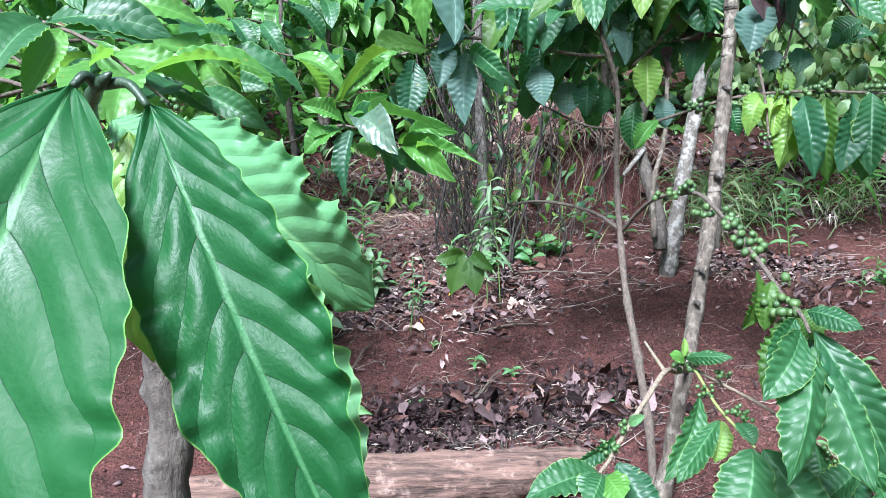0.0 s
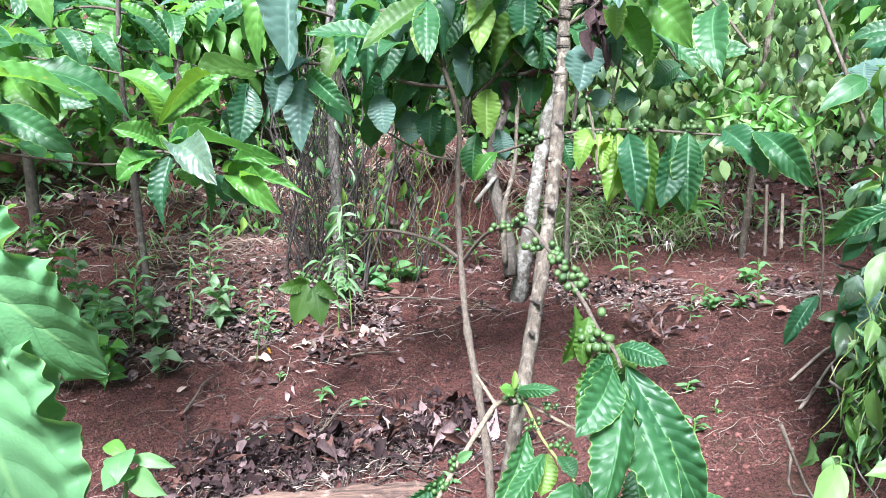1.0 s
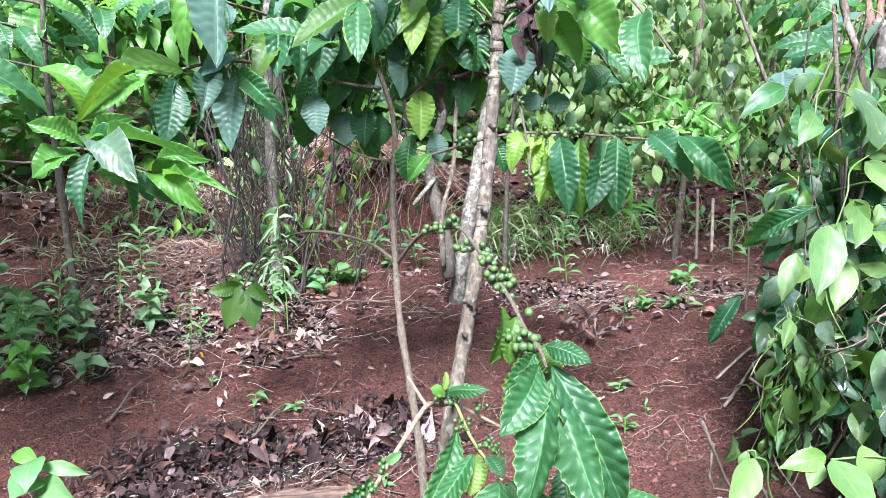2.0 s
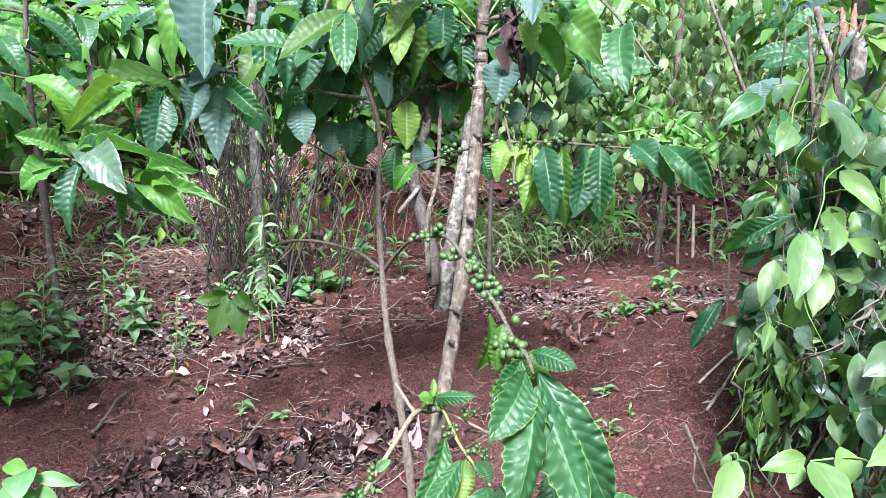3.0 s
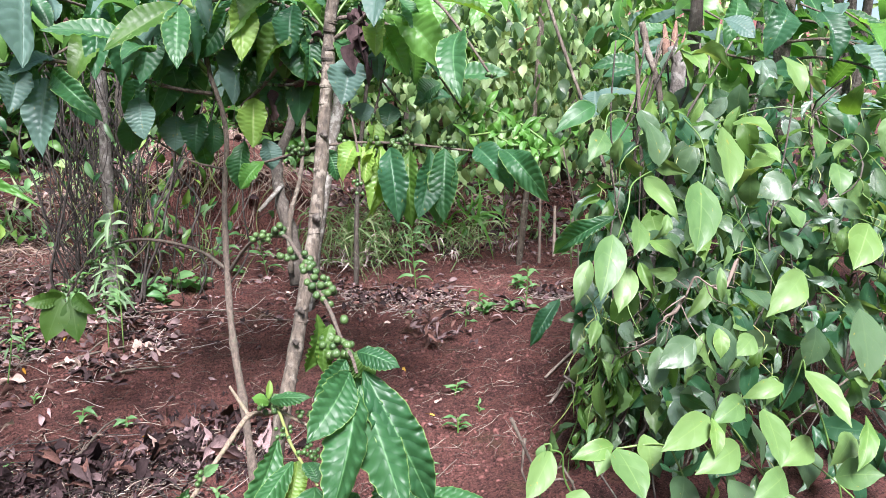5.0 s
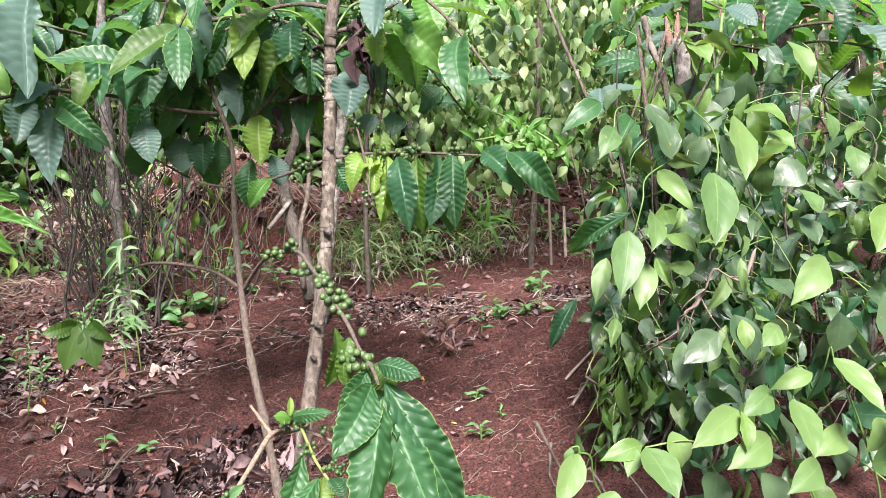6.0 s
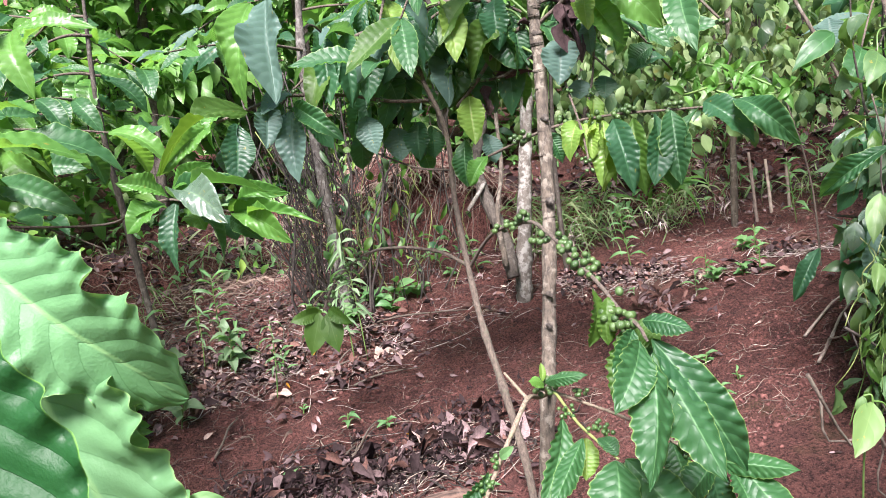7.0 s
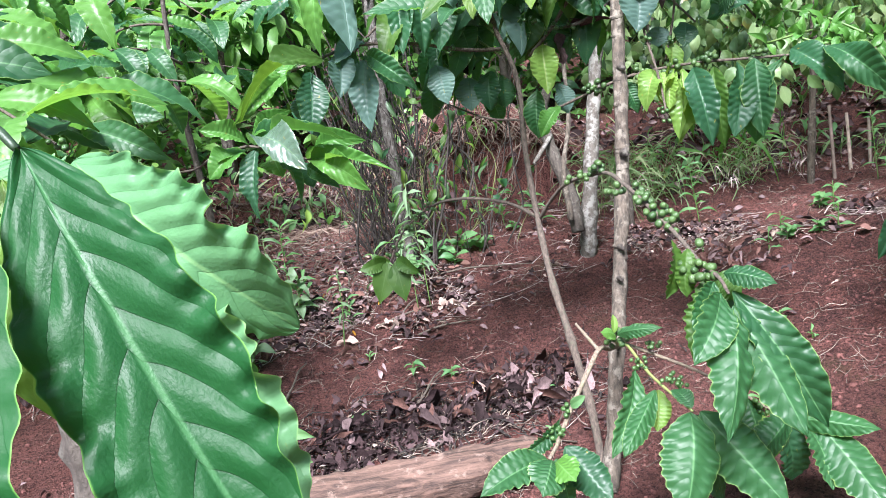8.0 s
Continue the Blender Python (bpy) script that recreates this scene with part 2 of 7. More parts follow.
MAT = {
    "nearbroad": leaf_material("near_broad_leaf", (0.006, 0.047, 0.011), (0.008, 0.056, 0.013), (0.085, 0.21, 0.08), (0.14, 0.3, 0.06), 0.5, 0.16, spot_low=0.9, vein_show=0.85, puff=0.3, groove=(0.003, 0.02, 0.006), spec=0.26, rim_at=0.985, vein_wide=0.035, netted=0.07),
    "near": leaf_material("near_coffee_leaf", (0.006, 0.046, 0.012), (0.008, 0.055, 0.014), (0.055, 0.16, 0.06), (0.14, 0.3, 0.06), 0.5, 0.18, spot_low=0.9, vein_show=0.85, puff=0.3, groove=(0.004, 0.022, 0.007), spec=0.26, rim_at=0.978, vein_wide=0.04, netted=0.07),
    # pale base colour paints in the sky that these blades reflect
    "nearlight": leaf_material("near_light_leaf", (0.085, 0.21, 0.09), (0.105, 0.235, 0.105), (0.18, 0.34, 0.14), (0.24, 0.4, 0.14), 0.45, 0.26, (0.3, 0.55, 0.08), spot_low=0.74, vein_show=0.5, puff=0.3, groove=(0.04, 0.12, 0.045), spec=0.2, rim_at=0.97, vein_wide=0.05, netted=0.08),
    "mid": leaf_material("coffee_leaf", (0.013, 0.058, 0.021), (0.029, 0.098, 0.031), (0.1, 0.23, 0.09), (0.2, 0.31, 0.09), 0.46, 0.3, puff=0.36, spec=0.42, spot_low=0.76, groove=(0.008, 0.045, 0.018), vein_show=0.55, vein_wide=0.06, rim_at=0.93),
    "dark": leaf_material("dark_green_leaf", (0.012, 0.045, 0.022), (0.02, 0.075, 0.03), (0.05, 0.13, 0.06), (0.045, 0.12, 0.04), 0.42, 0.25, spec=0.35),
    # greyed base colour stands for the pale sheen of the sky on the blade
    "grey": leaf_material("grey_sheen_leaf", (0.045, 0.085, 0.07), (0.07, 0.125, 0.1), (0.03, 0.07, 0.045), (0.08, 0.14, 0.1), 0.5, 0.25, spec=0.3),
    "bright": leaf_material("young_bright_leaf", (0.046, 0.145, 0.026), (0.09, 0.215, 0.04), (0.15, 0.33, 0.09), (0.15, 0.33, 0.07), 0.38, 0.4, (0.24, 0.5, 0.05), spec=0.38),
    # yellower base colour, on crown leaves standing for light through the blade
    "yellow": leaf_material("yellow_green_leaf", (0.1, 0.2, 0.035), (0.16, 0.27, 0.05), (0.28, 0.34, 0.1), (0.2, 0.26, 0.05), 0.45, 0.4, (0.4, 0.5, 0.05)),
    "olive": leaf_material("olive_coffee_leaf", (0.028, 0.078, 0.01), (0.05, 0.11, 0.015), (0.08, 0.15, 0.035), (0.09, 0.17, 0.04), 0.5, 0.35, (0.16, 0.32, 0.02)),
    # besides the gloss, white sheen is put into the greyed base colour
    "peppersheen": leaf_material("greyish_pepper_leaf", (0.05, 0.09, 0.06), (0.1, 0.15, 0.1), (0.12, 0.2, 0.1), (0.1, 0.17, 0.08), 0.3, 0.2, puff=0.25, spec=0.8),
    "pepper": leaf_material("pepper_leaf", (0.05, 0.11, 0.037), (0.097, 0.167, 0.05), (0.12, 0.2, 0.06), (0.11, 0.19, 0.05), 0.45, 0.22, (0.3, 0.48, 0.08), puff=0.15, spec=0.32),
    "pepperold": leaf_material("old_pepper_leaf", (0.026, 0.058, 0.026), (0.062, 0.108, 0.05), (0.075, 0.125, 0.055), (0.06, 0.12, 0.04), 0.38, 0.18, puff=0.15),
    "pepperpale": leaf_material("pale_pepper_leaf", (0.06, 0.135, 0.028), (0.1, 0.175, 0.043), (0.18, 0.27, 0.09), (0.24, 0.35, 0.1), 0.5, 0.25, (0.45, 0.62, 0.1), puff=0.15),
    # paler copy of the pepper leaf, standing for brighter light at a distance
    "pepperfar": leaf_material("far_pale_leaf", (0.105, 0.19, 0.07), (0.25, 0.34, 0.15), (0.27, 0.36, 0.16), (0.24, 0.34, 0.13), 0.45, 0.3, (0.42, 0.56, 0.14), puff=0.15),
    "weed": leaf_material("weed_leaf", (0.05, 0.14, 0.05), (0.12, 0.23, 0.09), (0.15, 0.3, 0.1), (0.1, 0.25, 0.05), 0.5, 0.35, puff=0.15),
    "weedpale": leaf_material("pale_herb_leaf", (0.085, 0.15, 0.08), (0.165, 0.24, 0.135), (0.22, 0.31, 0.17), (0.2, 0.3, 0.14), 0.5, 0.35, puff=0.15),
    "grass": leaf_material("grass_blade", (0.07, 0.125, 0.05), (0.28, 0.32, 0.17), (0.16, 0.24, 0.08), (0.12, 0.2, 0.06), 0.5, 0.35, puff=0.15),
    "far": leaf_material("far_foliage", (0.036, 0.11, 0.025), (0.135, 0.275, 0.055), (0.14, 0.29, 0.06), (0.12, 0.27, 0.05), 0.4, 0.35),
    "trunk": bark_material("coffee_bark", (0.036, 0.029, 0.022), (0.135, 0.108, 0.08), (0.21, 0.185, 0.148), 45, 0.22, 0.58),
    "trunkgrey": bark_material("grey_bark", (0.05, 0.044, 0.038), (0.13, 0.115, 0.098), (0.2, 0.19, 0.17), 45, 0.3, 0.56),
    "trunkpale": bark_material("lichened_bark", (0.06, 0.05, 0.04), (0.13, 0.115, 0.095), (0.26, 0.25, 0.225), 38, 0.5, 0.53),
    "trunkdark": bark_material("dark_bark", (0.035, 0.028, 0.022), (0.09, 0.075, 0.06), (0.13, 0.12, 0.1), 45, 0.3, 0.6),
    "liana": bark_material("dark_liana_bark", (0.012, 0.0095, 0.008), (0.05, 0.04, 0.033), (0.08, 0.07, 0.06), 60, 0.3, 0.62),
    "stem": bark_material("branch_bark", (0.048, 0.037, 0.029), (0.14, 0.108, 0.082), (0.09, 0.085, 0.058), 70, 0.4, 0.6),
    "palestem": bark_material("pale_branch_bark", (0.11, 0.085, 0.06), (0.29, 0.23, 0.165), (0.2, 0.185, 0.11), 80, 0.4, 0.6),
    "greenstem": plain_material("green_shoot", (0.07, 0.15, 0.03), (0.12, 0.2, 0.05), 0.5, 60),
    "yellowstem": plain_material("yellow_stalk", (0.13, 0.18, 0.05), (0.22, 0.25, 0.08), 0.55, 60),
    "darkstalk": plain_material("dark_leaf_stalk", (0.012, 0.03, 0.012), (0.025, 0.05, 0.02), 0.5, 60),
    "rawwood": bark_material("split_wood", (0.13, 0.07, 0.048), (0.24, 0.145, 0.1), (0.09, 0.05, 0.035), 60, 0.1, 0.62),
    "log": bark_material("fallen_log_bark", (0.02, 0.011, 0.008), (0.155, 0.092, 0.068), (0.2, 0.14, 0.11), 34, 0.07, 0.64, lying=True),
    "berry": plain_material("unripe_coffee_berry", (0.03, 0.066, 0.02), (0.07, 0.125, 0.036), 0.34, 60, 0.45),
    "berrydark": plain_material("small_green_berry", (0.03, 0.075, 0.018), (0.06, 0.13, 0.03), 0.35, 60, 0.6),
    "dry": dry_material("dry_leaf", (0.06, 0.04, 0.04), (0.3, 0.21, 0.205)),
    "drydark": dry_material("rotting_leaf", (0.018, 0.012, 0.012), (0.085, 0.053, 0.054), 0.9),
    "drybrown": dry_material("brown_curled_leaf", (0.05, 0.026, 0.02), (0.2, 0.105, 0.085)),
    "drypink": dry_material("pale_fallen_leaf", (0.4, 0.27, 0.23), (0.52, 0.4, 0.33)),
    "dryyellow": dry_material("yellow_fallen_leaf", (0.45, 0.23, 0.03), (0.55, 0.32, 0.06)),
    "twig": plain_material("dry_twig", (0.1, 0.075, 0.062), (0.42, 0.34, 0.28), 0.9, 40, 0.2),
    "straw": plain_material("dead_straw", (0.2, 0.155, 0.14), (0.56, 0.47, 0.43), 0.9, 40, 0.2),
    "soil": soil_material(),
    "clod": plain_material("soil_clod", (0.05, 0.022, 0.02), (0.17, 0.074, 0.063), 0.95, 60, 0.15),
    "root": plain_material("bare_root", (0.14, 0.09, 0.07), (0.36, 0.27, 0.22), 0.9, 50, 0.2),
}

# ---- building blocks ----
def part(name, bm, mat, parent, label=""):
    me = bpy.data.meshes.new(name)
    bm.to_mesh(me)
    bm.free()
    for f in me.polygons:
        f.use_smooth = True
    me.materials.append(MAT[mat])
    return placed(name, me, Matrix(), parent, label)


def placed(name, me, m, parent=None, label=""):
    """A mesh at the world pose m, under a parent if there is one."""
    ob = new(name, me)
    if parent is not None:
        ob.parent = parent
        ob.matrix_parent_inverse = WORLD_OF[parent.name].inverted()
    ob.matrix_basis = m
    WORLD_OF[ob.name] = m.copy() if parent is None else m.copy()
    if label:
        ob["label"] = label
    return ob


WORLD_OF = {}


def thing(name, at, label, category, group="", kind=""):
    """An Empty at the base of a thing; its parts hang under it."""
    ob = new(name)
    ob.empty_display_size = 0.05
    ob.matrix_basis = Matrix.Translation(at)
    WORLD_OF[ob.name] = ob.matrix_basis.copy()
    return tagged(ob, label, category, group, kind)


def smooth_line(points, steps=6):
    """Points on a Catmull-Rom curve through the given (point, radius) pairs."""
    pts = [Vector((*p, r)) for p, r in points]
    pts = [pts[0] * 2 - pts[1]] + pts + [pts[-1] * 2 - pts[-2]]
    out = []
    for i in range(1, len(pts) - 2):
        a, b, c, d = pts[i - 1:i + 3]
        for k in range(steps):
            u = k / steps
            out.append(0.5 * (2 * b + (c - a) * u + (2 * a - 5 * b + 4 * c - d) * u * u + (3 * b - a - 3 * c + d) * u ** 3))
    out.append(pts[-2])
    return [(q.xyz, max(q.w, 0.0004)) for q in out]


def tube(bm, points, sides=8, steps=6, rough=0.0, knots=0.0, seed=0):
    """A tapering round stem along a smooth line, with uneven bark and swollen nodes."""
    line = smooth_line(points, steps)
    rings, side = [], Vector((1, 0.2, 0.1)).normalized()
    for i, (p, r) in enumerate(line):
        way = (line[min(i + 1, len(line) - 1)][0] - line[max(i - 1, 0)][0]).normalized()
        side = (side - way * side.dot(way)).normalized()
        up = way.cross(side)
        ring = []
        for k in range(sides):
            a = 2 * math.pi * k / sides
            d = side * math.cos(a) + up * math.sin(a)
            q = r * (1 + rough * noise.noise((p + d * r) * (0.35 / max(r, 0.002)) + Vector((seed, 0, 0))))
            if knots and i % 5 == 2:
                q *= 1 + knots
            ring.append(bm.verts.new(p + d * q))
        rings.append(ring)
    for a, b in zip(rings, rings[1:]):
        for k in range(sides):
            bm.faces.new((a[k], a[(k + 1) % sides], b[(k + 1) % sides], b[k]))
    bm.faces.new(rings[0][::-1])
    bm.faces.new(rings[-1])
    return line


def coffee_shape(s):
    return max(0.0, math.sin(math.pi * min(1, s ** 0.95))) ** 0.72 * (1.03 - 0.1 * s) * (1 - 0.5 * (max(0, s - 0.84) / 0.16) ** 1.5)


def pepper_shape(s):
    return max(0.0, math.sin(math.pi * s ** 0.86)) ** 0.88 * (1.05 - 0.25 * s) * (1 - 0.5 * (max(0, s - 0.78) / 0.22) ** 1.3)


def ragged_shape(s):
    return (0.45 + 0.55 * abs(math.sin(8.3 * s + 1.1))) * min(1, 7 * s + 0.1, 5 * (1 - s) + 0.1)


def lance_shape(s):
    return max(0.0, math.sin(math.pi * s ** 0.8)) ** 1.1


def leaf_mesh(name, mat, shape, seed, nx=16, ny=3, bend=0.1, fold=0.1, quilt=0.02, ruffle=0.04, veins=10, slant=2.6, twist=0.0, scallop=0.03, frill=0.0, frills=17, roll=0.0, stray=0.22):
    """A leaf blade, 1 long along x and 1 wide, with a channelled midrib, blistered side veins that alternate and stray, and a wavy margin."""
    rnd = random.Random(seed)
    ph2, ph3 = (rnd.uniform(0, 6.28) for _ in range(2))
    verts, faces, across, phase = [], [], [], []
    top = max(shape(i / 200) for i in range(201))
    for i in range(nx + 1):
        s = i / nx
        half = max(0.5 * shape(s) / top, 0.012)
        swell = math.sin(math.pi * min(1, s * 1.05))
        for j in range(-ny, ny + 1):
            v = abs(j) / ny
            sign = -1 if j < 0 else 1
            shift = (0.42 if sign < 0 else 0.0) + stray * noise.noise((s * veins * 0.7 + seed, sign * 3.1, 0.2))
            turn = veins * s - slant * (0.55 * v + 0.45 * v * v) + shift
            rim = veins * s - slant + shift
            edge = 1 - scallop * v ** 1.5 * math.cos(2 * math.pi * rim)
            edge += frill * v ** 3 * 1.5 * noise.noise((s * frills + seed, sign * 7.3, 0.4))
            puff = abs(math.sin(math.pi * turn)) ** 0.6
            z = bend * (1 - (2 * s - 1) ** 2) + fold * v * swell * 0.5
            z += quilt * (puff - 0.5) * min(1, v * 5) * min(1, (1 - v) * 4 + 0.4) * swell * 2
            z += ruffle * v ** 2.2 * swell * (0.7 * math.sin(2 * math.pi * (rim + 0.2)) + 0.45 * math.sin(2 * math.pi * veins * 0.37 * s + (ph2 if j < 0 else ph3)))
            z += twist * sign * v * half * (s - 0.4) * 2
            z += 0.012 * noise.noise((s * 3 + seed, v * sign * 2, 0)) * (1 + v)
            z += frill * v ** 4 * swell * noise.noise((s * frills * 0.8 + seed, sign * 5.7, 3.1))
            y = v * half * edge
            if roll:
                bow = roll * (0.6 + 0.8 * s) * (1.0 if j < 0 else 0.7)
                z += 0.35 * half * (1 - math.cos(v * bow)) / bow
                y = half * edge * math.sin(v * bow) / bow
            verts.append((s, sign * y, z))
            across.append(v)
            phase.append(turn)
    w = 2 * ny + 1
    for i in range(nx):
        for j in range(w - 1):
            a = i * w + j
            faces.append((a, a + w, a + w + 1, a + 1))
    me = bpy.data.meshes.new(name)
    me.from_pydata(verts, [], faces)
    for key, vals in (("across", across), ("phase", phase)):
        me.attributes.new(key, "FLOAT", "POINT").data.foreach_set("value", vals)
    me.polygons.foreach_set("use_smooth", [True] * len(faces))
    me.materials.append(MAT[mat])
    me.update()
    return me


def leaf_pose(base, tip, width, twist=0.0, facing=(0.0, -0.75, 0.65), thick=1.0):
    """The pose of a leaf from its stalk to its tip; its upper face looks as near to facing as it can, then turns by twist degrees."""
    base, tip = Vector(base), Vector(tip)
    way = tip - base
    long = way.length
    way.normalize()
    up = Vector(facing)
    up = up - way * up.dot(way)
    if up.length < 0.05:
        up = Vector((0.3, -1, 0.1)) - way * Vector((0.3, -1, 0.1)).dot(way)
    up.normalize()
    up = Matrix.Rotation(radians(twist), 3, way) @ up
    side = up.cross(way)
    m = Matrix((way, side, up)).transposed().to_4x4()
    return Matrix.Translation(base) @ m @ Matrix.Diagonal((long, width, long * thick, 1))


LEAVES = {}


def leaf_data(mat, kind, k):
    """One of the shared leaf meshes of a kind: coffee, pepper or small."""
    key = (mat, kind, k)
    if key not in LEAVES:
        if kind == "coffee":
            bends = (0.06, 0.13, 0.2, 0.03, 0.16)
            LEAVES[key] = leaf_mesh("coffee_leaf", mat, coffee_shape, 11 + k, 45, 4, bends[k % 5], 0.14, 0.006, 0.016, 11, 1.6, (0.0, 0.2, -0.15, 0.1, -0.1)[k % 5], 0.03, 0.04, 9)
        elif kind == "quilted":
            bends = (0.05, 0.11, 0.18, 0.02, 0.14)
            LEAVES[key] = leaf_mesh("coffee_leaf", mat, coffee_shape, 91 + k, 80, 7, bends[k % 5], (-0.2, 0.16, -0.26, 0.2, -0.14)[k % 5], 0.008, 0.038, 10, 1.6, (0.0, 0.15, -0.12, 0.05, -0.1)[k % 5], 0.035, 0.07, 9)
        elif kind == "hanging":
            bends = (0.08, 0.14, 0.22, 0.05, 0.17)
            LEAVES[key] = leaf_mesh("coffee_leaf", mat, coffee_shape, 191 + k, 84, 7, bends[k % 5], (0.2, 0.3, 0.14, 0.4, 0.24)[k % 5], 0.0095, 0.013, 12, 1.7, (0.25, -0.4, 0.5, -0.2, 0.35)[k % 5], 0.015, 0.16, (4, 6, 5, 7, 5)[k % 5])
        elif kind == "pepper":
            LEAVES[key] = leaf_mesh("pepper_leaf", mat, pepper_shape, 31 + k, 10, 2, (0.06, 0.12, 0.16, 0.03, 0.09)[k % 5], 0.12, 0.008, 0.03, 3, 1.2, (0.0, 0.2, -0.2, 0.1, 0.0)[k % 5], 0.0)
        elif kind == "dry":
            LEAVES[key] = leaf_mesh("dry_leaf", mat, coffee_shape, 61 + k, 12, 3, (0.1, -0.06, 0.16, 0.05, -0.1)[k % 5], (0.2, 0.12, -0.15, 0.28, 0.08)[k % 5], 0.012, 0.05, 5, 1.0, (0.35, -0.5, 0.6, -0.25, 0.4)[k % 5], 0.03, 0.06, 7, (0.9, 1.6, 1.2, 2.0, 1.4)[k % 5])
        elif kind == "peppernarrow":
            LEAVES[key] = leaf_mesh("pepper_leaf", mat, pepper_shape, 37 + k, 12, 3, (0.1, 0.2, 0.05, 0.28, 0.14)[k % 5], (0.3, 0.15, 0.4, 0.2, 0.25)[k % 5], 0.01, 0.05, 4, 1.2, (0.2, -0.3, 0.5, -0.5, 0.1)[k % 5], 0.0, 0.03)
        elif kind == "crumpled":
            LEAVES[key] = leaf_mesh("dead_leaf", mat, coffee_shape, 67 + k, 14, 4, (0.15, -0.1, 0.25, 0.1, 0.2)[k % 5], 0.0, 0.02, 0.06, 4, 0.7, (0.9, -1.1, 0.7)[k % 3], 0.05, 0.13, 7, (2.2, 3.0, 1.6, 2.6, 1.2)[k % 5])
        elif kind == "shred":
            LEAVES[key] = leaf_mesh("shred", mat, ragged_shape, 161 + k, 11, 3, (0.25, -0.12, 0.35, 0.1, 0.3)[k % 5], 0.1, 0.03, 0.1, 3, 0.6, (1.2, -1.6, 0.8, 1.8, -1.0)[k % 5], 0.1, 0.45, 8, (2.4, 1.2, 3.2, 1.8, 2.8)[k % 5])
        elif kind == "drylow":
            LEAVES[key] = leaf_mesh("dry_leaf", mat, coffee_shape, 64 + k, 5, 1, (0.1, -0.06, 0.16)[k % 3], 0.2, 0.0, 0.05, 3, 1.0, (0.4, -0.5, 0.6)[k % 3], 0.03)
        elif kind == "blade":
            LEAVES[key] = leaf_mesh("blade", mat, lance_shape, 71 + k, 9, 1, 0.1 + 0.06 * (k % 3), 0.0, 0.0, 0.0, 5, 1.0, 0.0, 0.0)
        else:
            LEAVES[key] = leaf_mesh("small_leaf", mat, lance_shape, 51 + k, 8, 2, 0.12 + 0.05 * (k % 3), 0.15, 0.01, 0.03, 6, 2.0)
    return LEAVES[key]


DICE = random.Random(5)


def leaf(parent, mat, base, tip, width, twist=0.0, k=None, kind="coffee", facing=(0.0, -0.75, 0.65), name="leaf"):
    k = DICE.randrange(5) if k is None else k
    return placed(name, leaf_data(mat, kind, k), leaf_pose(base, tip, width, twist, facing), parent)


def joined(name, mat, mesh_list, poses, parent=None, keep_smooth=True):
    """Many copies of small meshes joined into one mesh, for what nobody could count."""
    packs = []
    for me in mesh_list:
        n = len(me.vertices)
        co = np.empty(n * 3)
        me.vertices.foreach_get("co", co)
        at = {}
        for key in ("across", "phase"):
            vals = np.zeros(n)
            if key in me.attributes:
                me.attributes[key].data.foreach_get("value", vals)
            at[key] = vals
        packs.append((co.reshape(-1, 3), [tuple(f.vertices) for f in me.polygons], at))
    verts, faces, attrs, base = [], [], {"across": [], "phase": []}, 0
    for i, m in poses:
        co, fs, at = packs[i % len(packs)]
        mm = np.array(m)
        verts.append(co @ mm[:3, :3].T + mm[:3, 3])
        faces.extend(tuple(a + base for a in f) for f in fs)
        for key in attrs:
            attrs[key].append(at[key])
        base += len(co)
    me = bpy.data.meshes.new(name)
    me.from_pydata(np.concatenate(verts).tolist(), [], faces)
    for key, vals in attrs.items():
        me.attributes.new(key, "FLOAT", "POINT").data.foreach_set("value", np.concatenate(vals))
    me.polygons.foreach_set("use_smooth", [keep_smooth] * len(faces))
    me.materials.append(MAT[mat])
    return placed(name, me, Matrix(), parent)


def berry_mesh(mat):
    bm = bmesh.new()
    bmesh.ops.create_icosphere(bm, subdivisions=2, radius=0.5)
    for v in bm.verts:
        v.co.z *= 1.25
        if v.co.z > 0.5:
            v.co.z -= 0.05
    me = bpy.data.meshes.new("berry")
    bm.to_mesh(me)
    bm.free()
    me.polygons.foreach_set("use_smooth", [True] * len(me.polygons))
    me.materials.append(MAT[mat])
    return me


BERRY = {"berry": berry_mesh("berry"), "berrydark": berry_mesh("berrydark")}


def berries(parent, at, count, size=0.014, spread=0.02, mat="berry", stretch=(1, 1, 0.7)):
    """A tight cluster of berries round a node, each one touching its neighbours."""
    rnd = random.Random(round(sum(at) * 9999))
    centre, done, count = Vector(at), [], max(3, round(count * 0.72))
    tries = 0
    while len(done) < count and tries < 600:
        tries += 1
        d = Vector((rnd.gauss(0, 1), rnd.gauss(0, 1), rnd.gauss(0, 1))).normalized()
        p = centre + Vector(a * b for a, b in zip(d, stretch)) * spread * rnd.uniform(0.45, 1.0)
        if all((p - q).length > size * 0.78 for q in done):
            done.append(p)
            r = size * rnd.uniform(0.68, 0.9)
            m = Matrix.Translation(p) @ Euler((rnd.uniform(0, 3), rnd.uniform(0, 3), 0)).to_matrix().to_4x4() @ Matrix.Diagonal((r, r, r, 1))
            placed("berry", BERRY[mat], m, parent)


def stem(parent, name, points, mat="stem", sides=8, rough=0.15, knots=0.12, label="", steps=6):
    bm = bmesh.new()
    tube(bm, points, sides, steps, rough, knots, len(points))
    return part(name, bm, mat, parent, label)

# ---- ground: one sheet, a level bed of red soil, a bank behind it and the hillside ----
def step01(a, b, x):
    u = min(1, max(0, (x - a) / (b - a)))
    return u * u * (3 - 2 * u)


